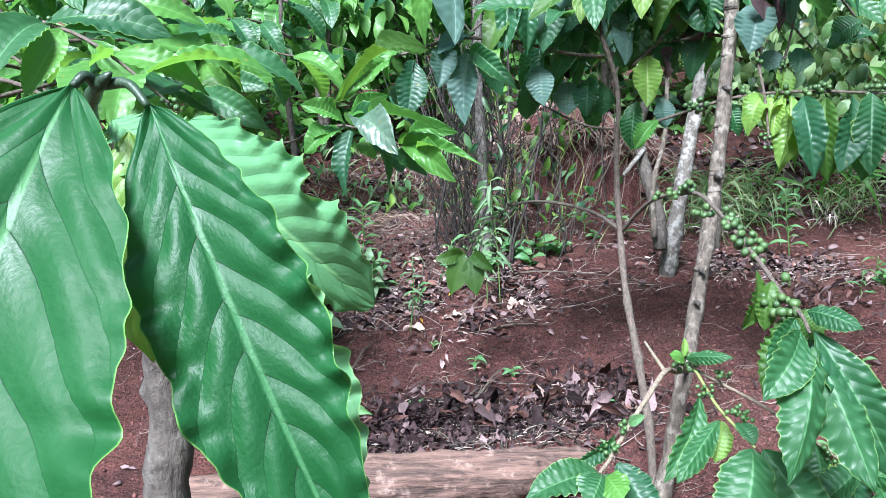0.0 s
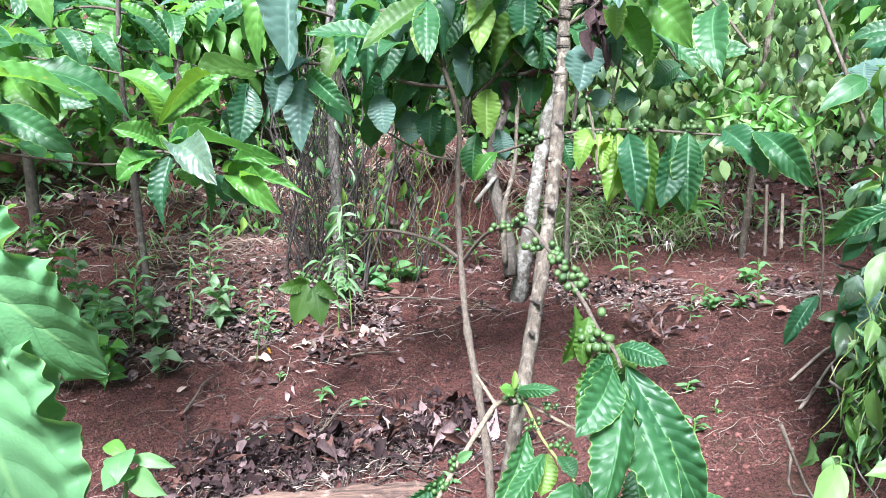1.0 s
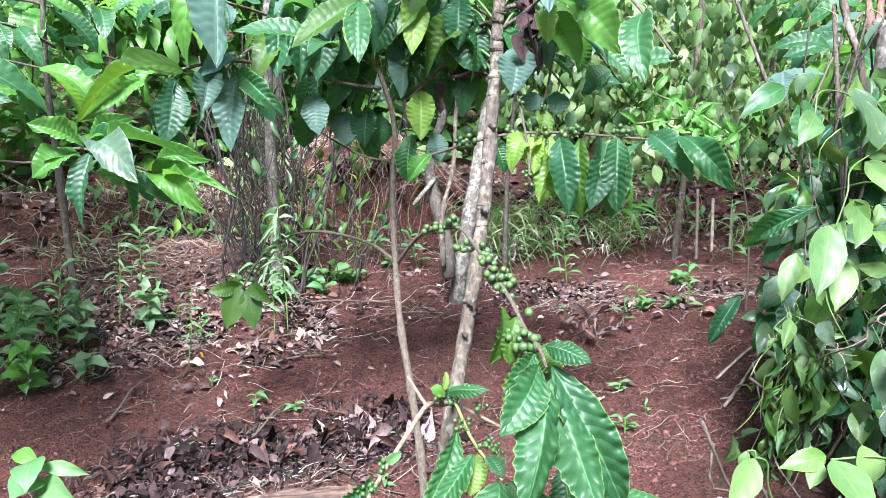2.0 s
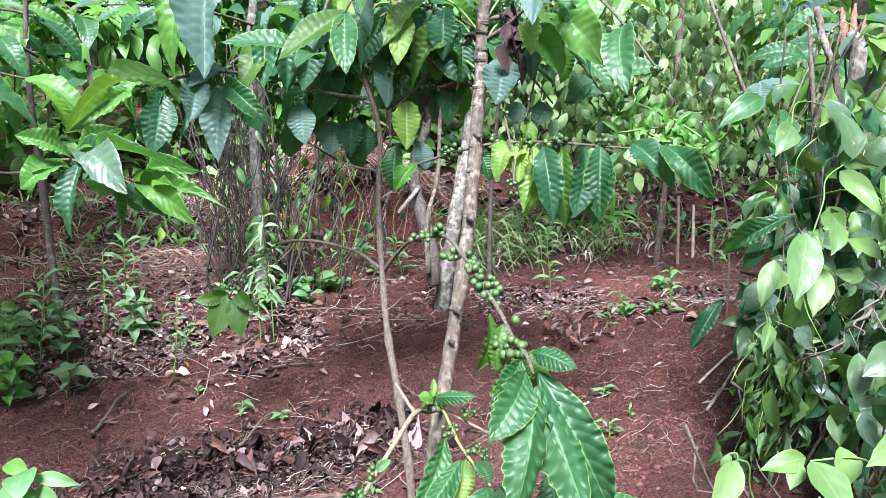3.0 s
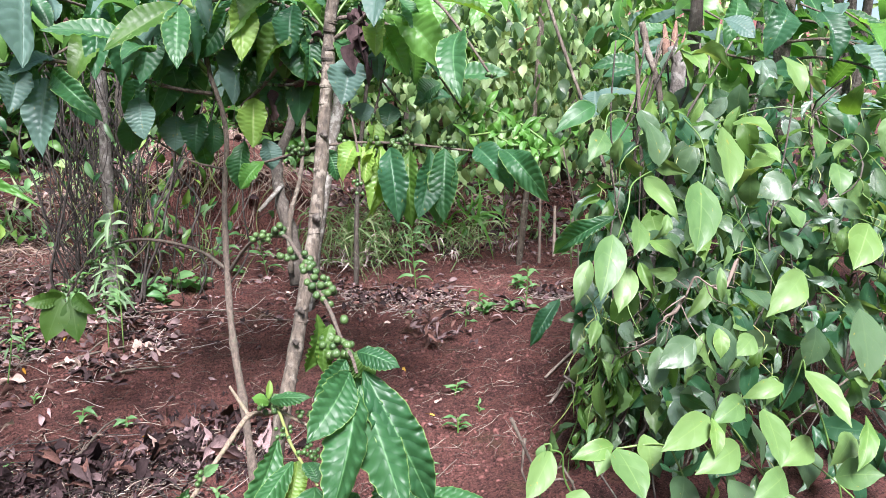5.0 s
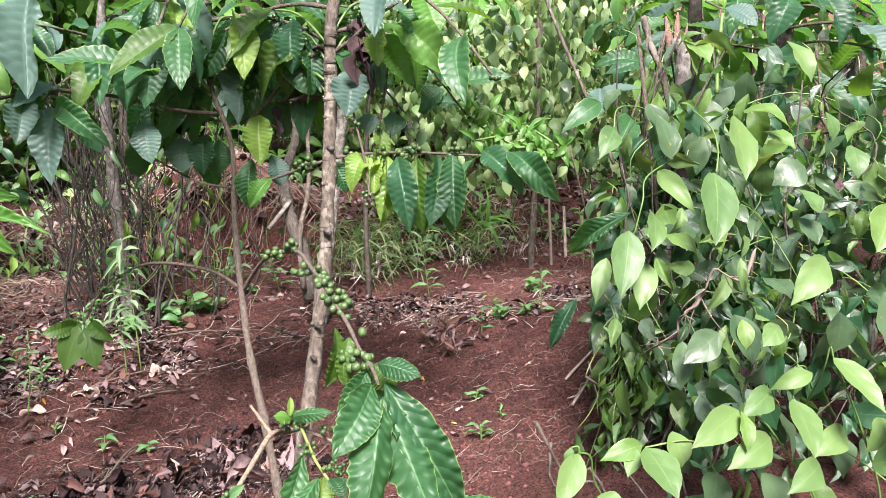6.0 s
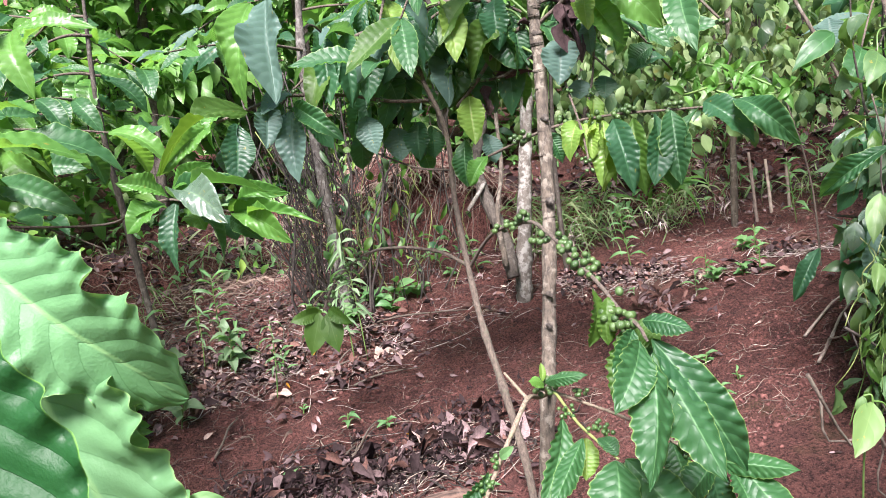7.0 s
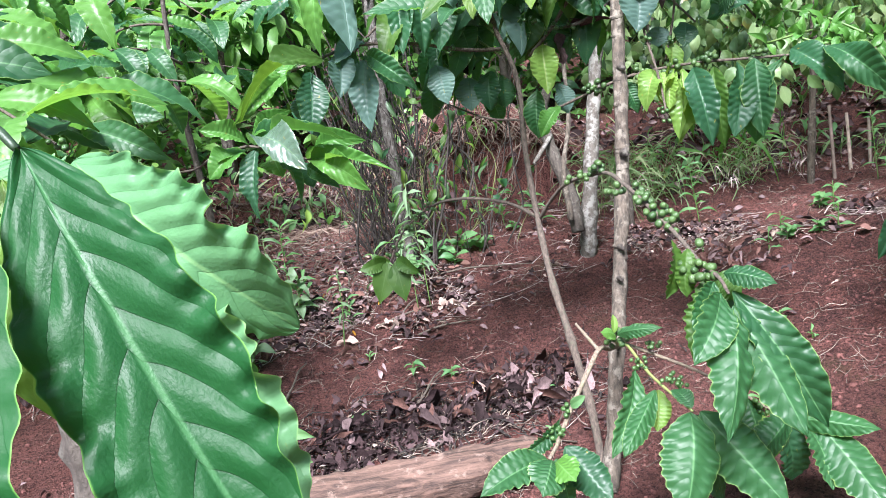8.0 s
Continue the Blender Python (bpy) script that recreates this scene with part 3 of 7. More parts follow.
def ground_z(x, y):
    """A bed that rises gently away and to the pepper vine, then a steep bank with a mound and a hollow under it, then the hillside."""
    fall = 1 - step01(0.5, 1.4, x)
    z = -0.045 * step01(0.4, 1.4, y) + (0.035 + 0.105 * fall) * max(0, min(y, 3.6) - 2.05)
    z += 0.25 * max(0, min(x, 1.75) - 0.6) * step01(0.3, 1.7, y) * (1 - 0.25 * step01(2.3, 3.2, y)) + 0.06 * max(0, min(x, 5) - 1.75)
    edge = 3.78 + 0.16 * math.sin(1.9 * x + 0.4) + 0.1 * max(0, x - 1.6) - 0.3 * step01(0.95, 1.35, x)
    z += 0.13 * step01(edge, edge + 0.3, y) + 0.1 * max(0, y - edge - 0.4) + 0.09 * max(0, y - 14)
    mound = math.exp(-((x - 0.78) / 0.5) ** 2)
    z += 0.36 * mound * step01(edge + 0.04, edge + 0.16, y) * step01(edge + 1.6, edge + 0.5, y)
    z -= 0.07 * mound * step01(edge - 0.2, edge - 0.02, y) * step01(edge + 0.12, edge + 0.02, y)
    near = step01(9, 4, math.hypot(x - 0.6, y - 2))
    z += 0.035 * near * noise.noise((x * 1.6, y * 1.6, 0.3)) + 0.016 * near * noise.noise((x * 6, y * 6, 1.3)) + 0.011 * near * noise.noise((x * 19, y * 19, 2.1))
    z += 0.05 * step01(edge - 0.1, edge + 0.3, y) * near * noise.noise((x * 5, y * 5, 4.0))
    return z


def spread(low, high, step, reach, grow=1.25):
    """Even steps from low to high, then ever wider ones out to reach on both sides."""
    xs = list(np.arange(low, high + step / 2, step))
    for sign in (-1, 1):
        d, x = step, (low if sign < 0 else high)
        while abs(x) < reach:
            d *= grow
            x += sign * d
            xs.append(x)
    return sorted(xs)


def build_ground():
    xs, ys = spread(-1.2, 2.9, 0.024, 900), spread(1.2, 4.6, 0.024, 900)
    verts = [(x, y, ground_z(x, y)) for y in ys for x in xs]
    w = len(xs)
    faces = [(j * w + i, j * w + i + 1, (j + 1) * w + i + 1, (j + 1) * w + i) for j in range(len(ys) - 1) for i in range(w - 1)]
    me = bpy.data.meshes.new("ground")
    me.from_pydata(verts, [], faces)
    me.polygons.foreach_set("use_smooth", [True] * len(faces))
    me.materials.append(MAT["soil"])
    return tagged(placed("ground", me, Matrix()), "bare reddish brown plantation soil rising to a bank", "ground", kind="structure")


ground = build_ground()

# ---- the coffee tree with the berry branches ----
tree = thing("coffee_tree", (0.62, 1.62, 0.0), "slender coffee tree with green berries and drooping glossy leaves", "tree")
trunk = stem(tree, "trunk", [((0.600, 1.590, -0.03), 0.0197), ((0.640, 1.640, 0.10), 0.0168), ((0.667, 1.669, 0.253), 0.0164), ((0.713, 1.746, 0.404), 0.0156), ((0.760, 1.819, 0.616), 0.0152), ((0.800, 1.893, 0.945), 0.0148), ((0.819, 1.947, 1.112), 0.0139), ((0.86, 1.95, 1.35), 0.0115), ((0.84, 1.99, 1.8), 0.0066)], "trunk", 14, 0.28, 0.16, "grey-brown ringed bark")
for at, r in (((0.764, 1.806, 0.655), 0.02), ((0.787, 1.852, 0.838), 0.018), ((0.719, 1.743, 0.459), 0.016), ((0.701, 1.713, 0.398), 0.014)):
    bm = bmesh.new()
    bmesh.ops.create_icosphere(bm, subdivisions=2, radius=r * 0.5)
    for v in bm.verts:
        v.co *= 1 + 0.8 * noise.noise(v.co * 150)
        v.co += Vector(at)
    part("bark_knot", bm, "trunkdark", tree)

# leaf scars that ring the bark
rnd = random.Random(61)
path = smooth_line([((0.667, 1.669, 0.253), 0.0164), ((0.713, 1.746, 0.404), 0.0158), ((0.760, 1.819, 0.616), 0.0152), ((0.800, 1.893, 0.945), 0.0148), ((0.819, 1.947, 1.112), 0.014)], 7)
for i, (p, r) in enumerate(path):
    if i % 3 == 1:
        continue
    bm = bmesh.new()
    h = rnd.uniform(0.003, 0.006)
    tube(bm, [(tuple(p - Vector((0, 0, h))), r * 0.92), (tuple(p), r * 1.015), (tuple(p + Vector((0, 0, h))), r * 0.92)], 12, 2, 0.5, 0.0, i)
    part("bark_ring", bm, rnd.choice(("trunk", "trunk", "trunkdark")), tree)

# the thin stem beside it
thin = thing("coffee_sucker", (0.66, 1.66, 0.0), "thin bare coffee stem carrying two berry branches", "tree")
stem(thin, "trunk", [((0.606, 1.629, -0.073), 0.0094), ((0.613, 1.710, 0.079), 0.0094), ((0.600, 1.796, 0.243), 0.0090), ((0.586, 1.873, 0.375), 0.0082), ((0.583, 1.941, 0.515), 0.0074), ((0.584, 2.000, 0.660), 0.0066), ((0.594, 2.056, 0.835), 0.0061), ((0.557, 2.098, 0.979), 0.0057), ((0.554, 2.151, 1.117), 0.0049), ((0.60, 2.08, 1.45), 0.0041)], "stem", 10, 0.25, 0.2)

# berry branch: arches over towards the eye and ends in a drooping spray of leaves
br = stem(thin, "branch", [((0.588, 1.938, 0.503), 0.0047), ((0.606, 1.878, 0.558), 0.0043), ((0.626, 1.787, 0.611), 0.0039), ((0.658, 1.639, 0.649), 0.0039), ((0.665, 1.542, 0.640), 0.0037), ((0.677, 1.451, 0.610), 0.0036), ((0.687, 1.358, 0.576), 0.0035), ((0.686, 1.280, 0.554), 0.0031), ((0.688, 1.225, 0.545), 0.0028), ((0.690, 1.200, 0.527), 0.0023)], "stem", 8)
for at, n, size, sp in (((0.629, 1.768, 0.620), 5, 0.015, 0.014), ((0.640, 1.690, 0.643), 10, 0.0155, 0.019), ((0.652, 1.652, 0.657), 9, 0.016, 0.019), ((0.655, 1.560, 0.626), 10, 0.0165, 0.019), ((0.674, 1.509, 0.633), 6, 0.0165, 0.017), ((0.677, 1.475, 0.624), 9, 0.0165, 0.018), ((0.684, 1.424, 0.603), 20, 0.0165, 0.025), ((0.690, 1.398, 0.591), 13, 0.0165, 0.021), ((0.695, 1.305, 0.573), 3, 0.018, 0.01), ((0.672, 1.278, 0.550), 12, 0.0165, 0.02), ((0.681, 1.258, 0.545), 14, 0.0165, 0.023)):
    berries(br, at, n, size, sp)
for mat, b, t, w, twist, k in (
        ("mid", (0.687, 1.200, 0.506), (0.622, 1.083, 0.362), 0.064, -4, 2), ("mid", (0.696, 1.200, 0.508), (0.733, 1.078, 0.352), 0.070, 8, 0), ("mid", (0.706, 1.220, 0.522), (0.794, 1.126, 0.330), 0.068, 16, 1),
        ("mid", (0.682, 1.210, 0.526), (0.600, 1.126, 0.462), 0.060, -16, 1), ("mid", (0.679, 1.222, 0.541), (0.618, 1.165, 0.495), 0.044, -24, 3), ("mid", (0.698, 1.230, 0.549), (0.748, 1.172, 0.541), 0.036, 14, 2),
        ("olive", (0.690, 1.262, 0.535), (0.640, 1.222, 0.425), 0.048, -25, 0), ("olive", (0.652, 1.305, 0.590), (0.632, 1.290, 0.500), 0.046, -45, 1), ("olive", (0.672, 1.292, 0.576), (0.656, 1.268, 0.505), 0.034, 30, 2),
        ("olive", (0.700, 1.262, 0.535), (0.736, 1.252, 0.500), 0.050, 20, 0), ("dark", (0.699, 1.268, 0.513), (0.755, 1.265, 0.361), 0.059, 20, 0), ("bright", (0.684, 1.255, 0.520), (0.672, 1.230, 0.400), 0.050, 35, 1)):
    leaf(br, mat, b, t, w, twist, k, kind="quilted")
# branch to the left, bare at first, with a tuft of leaves at its end
br2 = stem(thin, "branch", [((0.582, 1.940, 0.510), 0.0048), ((0.530, 2.014, 0.538), 0.004), ((0.443, 2.096, 0.549), 0.004), ((0.367, 2.171, 0.535), 0.0036), ((0.302, 2.216, 0.492), 0.003), ((0.253, 2.239, 0.443), 0.003), ((0.218, 2.235, 0.380), 0.0025)], "stem", 6)
for at, n in (((0.346, 2.180, 0.524), 8), ((0.313, 2.197, 0.500), 10), ((0.278, 2.222, 0.467), 10), ((0.247, 2.234, 0.425), 9), ((0.228, 2.238, 0.394), 6)):
    berries(br2, at, n, 0.013, 0.02, "berrydark")
leaf(br2, "olive", (0.207, 2.226, 0.379), (0.168, 2.195, 0.272), 0.068, -6, 0, kind="pepper", facing=(0.0, -0.9, 0.35))
leaf(br2, "olive", (0.229, 2.223, 0.377), (0.242, 2.19, 0.268), 0.064, 6, 3, kind="pepper", facing=(0.0, -0.9, 0.35))
leaf(br2, "olive", (0.206, 2.237, 0.384), (0.127, 2.200, 0.375), 0.041, -20, 1, kind="coffee", facing=(0.0, -0.9, 0.35))
leaf(br2, "olive", (0.235, 2.235, 0.384), (0.291, 2.160, 0.352), 0.041, 20, 1, kind="coffee", facing=(0.0, -0.9, 0.35))
leaf(br2, "olive", (0.215, 2.255, 0.375), (0.164, 2.325, 0.351), 0.043, 0, 1, kind="coffee", facing=(0.0, -0.9, 0.35))

# low branch of the main trunk, with a broken end, small berry clusters and hanging leaves
br3 = stem(tree, "branch", [((0.672, 1.662, 0.268), 0.0055), ((0.615, 1.554, 0.312), 0.0047), ((0.570, 1.474, 0.350), 0.0045), ((0.526, 1.428, 0.319), 0.0044), ((0.479, 1.380, 0.281), 0.0039), ((0.444, 1.343, 0.248), 0.0035), ((0.423, 1.313, 0.245), 0.0031)], "palestem", 8, label="pale bare branch")
stem(br3, "broken_end", [((0.572, 1.473, 0.347), 0.0039), ((0.556, 1.491, 0.371), 0.0033), ((0.540, 1.509, 0.396), 0.0023)], "palestem", 8)
for at, n in (((0.480, 1.382, 0.289), 8), ((0.453, 1.357, 0.266), 9), ((0.440, 1.348, 0.267), 6)):
    berries(br3, at, n, 0.0105, 0.015, "berrydark")
leaf(br3, "mid", (0.419, 1.313, 0.246), (0.295, 1.258, 0.234), 0.061, 15, 1, kind="quilted")
leaf(br3, "mid", (0.424, 1.303, 0.248), (0.388, 1.220, 0.239), 0.067, 0, 2, kind="quilted")
leaf(br3, "bright", (0.431, 1.301, 0.244), (0.443, 1.220, 0.255), 0.054, 20, 2, kind="quilted")
leaf(br3, "dark", (0.456, 1.332, 0.251), (0.507, 1.249, 0.185), 0.062, 15, 0, kind="quilted")
leaf(br3, "mid", (0.460, 1.371, 0.281), (0.385, 1.345, 0.240), 0.031, -45, 1, kind="quilted")
leaf(br3, "weed", (0.483, 1.374, 0.299), (0.506, 1.358, 0.324), 0.018, 0, 1, kind="quilted")
leaf(br3, "mid", (0.435, 1.311, 0.244), (0.441, 1.272, 0.173), 0.056, -20, 0, kind="quilted")
br4 = stem(tree, "branch", [((0.665, 1.652, 0.268), 0.0035), ((0.622, 1.529, 0.337), 0.0030), ((0.624, 1.470, 0.351), 0.0029), ((0.627, 1.372, 0.336), 0.0027), ((0.636, 1.298, 0.330), 0.0024), ((0.645, 1.243, 0.325), 0.0021)], "yellowstem", 8)
br5 = stem(tree, "branch", [((0.627, 1.479, 0.349), 0.0031), ((0.666, 1.442, 0.336), 0.0029), ((0.725, 1.409, 0.309), 0.0028), ((0.790, 1.373, 0.268), 0.0027), ((0.853, 1.336, 0.227), 0.0024), ((0.898, 1.309, 0.217), 0.0021)], "palestem", 8)
for at, n, s in (((0.616, 1.494, 0.361), 16, 0.0135), ((0.605, 1.492, 0.352), 8, 0.0135), ((0.663, 1.437, 0.355), 10, 0.011)):
    berries(br5, at, n, s, 0.021)
for at, n in (((0.621, 1.396, 0.347), 14), ((0.643, 1.322, 0.348), 12), ((0.655, 1.319, 0.339), 8)):
    berries(br4, at, n, 0.0095, 0.018, "berrydark")
for at in (((0.817, 1.356, 0.253)), ((0.823, 1.353, 0.242))):
    berries(br5, at, 7, 0.0105, 0.015, "berrydark")
leaf(br4, "mid", (0.608, 1.477, 0.373), (0.672, 1.416, 0.398), 0.027, 10, 2, kind="quilted")
leaf(br4, "bright", (0.608, 1.485, 0.366), (0.573, 1.463, 0.389), 0.023, 0, 2, kind="quilted")
leaf(br4, "yellow", (0.607, 1.487, 0.372), (0.612, 1.505, 0.403), 0.013, 0, 1, kind="quilted")
leaf(br4, "mid", (0.609, 1.395, 0.337), (0.527, 1.301, 0.231), 0.049, -20, 1, kind="quilted")
leaf(br4, "mid", (0.626, 1.347, 0.317), (0.532, 1.255, 0.257), 0.041, 10, 0, kind="quilted")
leaf(br4, "yellow", (0.638, 1.364, 0.307), (0.618, 1.329, 0.248), 0.043, -10, 3, kind="quilted")
leaf(br4, "mid", (0.641, 1.243, 0.324), (0.584, 1.146, 0.212), 0.090, 0, 2, kind="quilted")
leaf(br4, "mid", (0.657, 1.242, 0.323), (0.747, 1.148, 0.190), 0.084, 15, 0, kind="quilted")
leaf(br4, "mid", (0.646, 1.245, 0.330), (0.637, 1.299, 0.338), 0.031, 0, 1, kind="quilted")
leaf(br4, "dark", (0.657, 1.259, 0.308), (0.698, 1.262, 0.136), 0.065, -10, 0, kind="quilted")
leaf(br5, "yellow", (0.814, 1.341, 0.235), (0.810, 1.304, 0.170), 0.043, -15, 1, kind="quilted")
leaf(br5, "mid", (0.799, 1.370, 0.262), (0.799, 1.317, 0.179), 0.060, -10, 0, kind="quilted")
leaf(br5, "mid", (0.857, 1.326, 0.229), (0.965, 1.245, 0.229), 0.042, 15, 2, kind="quilted")
leaf(br5, "mid", (0.893, 1.301, 0.222), (0.923, 1.161, 0.134), 0.078, 12, 0, kind="quilted")
leaf(br5, "mid", (0.876, 1.323, 0.222), (0.871, 1.230, 0.144), 0.057, -15, 1, kind="quilted")
leaf(br5, "dark", (0.843, 1.338, 0.231), (0.865, 1.342, 0.094), 0.056, 0, 1, kind="quilted")
leaf(br5, "mid", (0.859, 1.328, 0.238), (0.755, 1.273, 0.193), 0.060, -20, 0, kind="quilted")

# long level branch to the right, berries along it and a row of leaves under it
br6 = stem(tree, "branch", [((0.613, 2.027, 0.733), 0.0028), ((0.686, 1.970, 0.764), 0.003), ((0.763, 1.893, 0.800), 0.0034), ((0.837, 1.865, 0.818), 0.0034), ((0.950, 1.834, 0.824), 0.003), ((1.046, 1.795, 0.820), 0.0028), ((1.114, 1.733, 0.818), 0.0025), ((1.166, 1.676, 0.820), 0.002)], "stem", 8)
for at, n in (((0.736, 1.920, 0.792), 8), ((0.747, 1.897, 0.800), 6), ((0.834, 1.867, 0.823), 7), ((0.902, 1.847, 0.820), 9), ((0.953, 1.823, 0.827), 10), ((0.974, 1.819, 0.833), 6), ((1.064, 1.780, 0.824), 7), ((1.072, 1.780, 0.834), 4)):
    berries(br6, at, n + 2, 0.0155, 0.022)
leaf(br6, "yellow", (0.907, 1.843, 0.810), (0.872, 1.804, 0.734), 0.043, 40, 1, kind="hanging")
leaf(br6, "yellow", (0.915, 1.831, 0.815), (0.870, 1.766, 0.657), 0.051, -25, 3, kind="hanging")
leaf(br6, "dark", (0.929, 1.806, 0.816), (0.930, 1.727, 0.652), 0.064, 20, 1, kind="hanging")
leaf(br6, "bright", (0.966, 1.837, 0.811), (0.937, 1.833, 0.660), 0.067, 60, 0, kind="hanging")
leaf(br6, "dark", (1.019, 1.781, 0.816), (0.974, 1.717, 0.666), 0.064, -15, 0, kind="hanging")
leaf(br6, "mid", (1.048, 1.763, 0.820), (1.029, 1.700, 0.660), 0.064, 25, 0, kind="hanging")
leaf(br6, "dark", (1.102, 1.718, 0.831), (1.154, 1.618, 0.738), 0.068, 20, 1, kind="hanging")
leaf(br6, "mid", (1.144, 1.663, 0.830), (1.190, 1.522, 0.734), 0.059, 35, 2, kind="hanging")
leaf(br6, "mid", (1.102, 1.736, 0.820), (1.032, 1.738, 0.644), 0.056, 50, 1, kind="hanging")
leaf(br6, "yellow", (0.868, 1.860, 0.820), (0.822, 1.810, 0.735), 0.052, 20, 2, kind="hanging")
leaf(br6, "yellow", (0.903, 1.850, 0.818), (0.866, 1.805, 0.735), 0.046, 50, 4, kind="hanging")
leaf(br6, "yellow", (0.937, 1.840, 0.800), (0.888, 1.790, 0.659), 0.058, 25, 0, kind="hanging")
leaf(br6, "olive", (0.983, 1.820, 0.812), (0.979, 1.770, 0.637), 0.056, 30, 1, kind="hanging")
leaf(br6, "bright", (0.673, 1.973, 0.762), (0.615, 1.954, 0.697), 0.039, 10, 1, kind="hanging")
leaf(br6, "mid", (0.807, 1.901, 0.800), (0.828, 1.879, 0.727), 0.047, 10, 1, kind="hanging")
# hanging bare twigs with dark berries
for pts, where in ((((0.833, 1.871, 0.983), (0.845, 1.848, 0.896), (0.856, 1.814, 0.803), (0.857, 1.783, 0.717)), ((0.853, 1.789, 0.738), (0.844, 1.847, 0.889), (0.857, 1.782, 0.711))), (((0.934, 1.873, 1.025), (0.912, 1.856, 0.923), (0.890, 1.854, 0.839)), ((0.898, 1.850, 0.878),))):
    tw = stem(tree, "twig", [(p, 0.0028) for p in pts], "stem", 6)
    for at in where:
        berries(tw, at, 6, 0.011, 0.014, "berrydark")

# upper whorls of the two stems: drooping leaves, young berries
crown = [
    stem(thin, "branch", [((0.556, 2.095, 0.965), 0.0055), ((0.510, 2.076, 1.010), 0.005), ((0.430, 2.047, 1.063), 0.0045), ((0.342, 2.039, 1.108), 0.004)], "greenstem", 7),
    stem(thin, "branch", [((0.565, 2.080, 0.911), 0.005), ((0.467, 2.047, 0.922), 0.0045), ((0.350, 2.023, 0.951), 0.004), ((0.216, 2.000, 0.965), 0.004), ((0.150, 1.952, 0.950), 0.0035), ((0.066, 1.907, 0.926), 0.003)], "stem", 7),
    stem(tree, "branch", [((0.813, 1.937, 1.061), 0.0055), ((0.737, 1.971, 1.021), 0.005), ((0.679, 2.012, 0.942), 0.0045), ((0.631, 2.056, 0.886), 0.004)], "stem", 7),
    stem(tree, "branch", [((0.817, 1.933, 1.048), 0.005), ((0.861, 1.886, 1.085), 0.0045), ((0.885, 1.844, 1.116), 0.004), ((0.939, 1.816, 1.154), 0.003)], "stem", 7),
    stem(tree, "branch", [((0.807, 1.921, 0.984), 0.0045), ((0.742, 1.985, 0.946), 0.004), ((0.700, 2.048, 0.940), 0.0035)], "trunkdark", 7),
    stem(thin, "branch", [((0.589, 2.034, 0.735), 0.0028), ((0.512, 2.112, 0.748), 0.0025), ((0.422, 2.254, 0.795), 0.0022), ((0.396, 2.318, 0.805), 0.002)], "stem", 6),
]
for b, at, n in ((0, (0.510, 2.074, 1.003), 9), (0, (0.553, 2.086, 1.016), 9), (0, (0.567, 2.091, 1.006), 8), (0, (0.456, 2.057, 1.050), 7), (0, (0.543, 2.120, 1.060), 8), (0, (0.560, 2.120, 1.081), 7), (2, (0.677, 2.002, 0.942), 8), (2, (0.689, 2.000, 1.040), 8), (2, (0.632, 2.043, 0.970), 6), (1, (0.437, 2.035, 0.926), 8), (1, (0.437, 2.072, 0.994), 6), (4, (0.720, 2.011, 0.943), 5)):
    berries(crown[b], at, n, 0.0125, 0.02, "berrydark")
# some bright and yellow leaves below colour in light from behind the blades
leaf(crown[0], "bright", (0.180, 1.990, 1.175), (0.138, 1.905, 0.945), 0.082, 12, 2, kind="hanging")
leaf(crown[0], "grey", (0.216, 1.926, 1.170), (0.203, 1.795, 0.945), 0.080, 15, 3, kind="hanging")
leaf(crown[0], "dark", (0.320, 2.044, 1.101), (0.318, 1.942, 0.929), 0.058, -10, 0, kind="hanging")
leaf(crown[0], "bright", (0.355, 2.037, 1.114), (0.369, 2.001, 0.970), 0.056, 40, 1, kind="hanging")
leaf(crown[0], "dark", (0.379, 2.046, 1.092), (0.367, 1.979, 0.918), 0.063, 0, 1, kind="hanging")
leaf(crown[0], "dark", (0.430, 2.049, 1.076), (0.406, 1.990, 0.924), 0.063, -20, 0, kind="hanging")
leaf(crown[0], "dark", (0.450, 2.061, 1.059), (0.432, 2.019, 0.941), 0.055, 30, 1, kind="hanging")
leaf(crown[0], "yellow", (0.480, 2.012, 1.162), (0.476, 1.887, 0.981), 0.058, -15, 0, kind="hanging")
leaf(crown[0], "dark", (0.534, 2.093, 1.162), (0.527, 2.071, 1.056), 0.059, 20, 0, kind="hanging")
leaf(crown[0], "mid", (0.472, 2.103, 0.990), (0.490, 2.080, 0.909), 0.067, 10, 2, kind="hanging")
leaf(crown[1], "grey", (0.180, 1.943, 0.949), (0.163, 1.885, 0.856), 0.061, -15, 3, kind="hanging")
leaf(crown[1], "dark", (0.205, 1.947, 0.952), (0.193, 1.962, 0.861), 0.057, 20, 0, kind="hanging")
leaf(crown[1], "grey", (0.227, 1.947, 0.929), (0.220, 1.871, 0.773), 0.064, 10, 0, kind="hanging")
leaf(crown[1], "mid", (0.236, 1.947, 0.941), (0.333, 1.856, 0.848), 0.047, 25, 1, kind="hanging")
leaf(crown[1], "dark", (0.216, 1.995, 0.941), (0.311, 1.986, 0.831), 0.062, -20, 0, kind="hanging")
leaf(crown[1], "dark", (0.107, 1.926, 0.919), (0.090, 1.869, 0.789), 0.067, -20, 0, kind="hanging")
leaf(crown[1], "grey", (0.116, 1.946, 0.925), (0.112, 1.922, 0.766), 0.053, 40, 1, kind="hanging")
leaf(crown[1], "bright", (0.066, 1.907, 0.926), (-0.060, 1.816, 0.836), 0.042, -20, 1, kind="hanging")
leaf(crown[1], "bright", (0.078, 1.908, 0.947), (0.060, 1.853, 0.869), 0.037, 30, 2, kind="hanging")
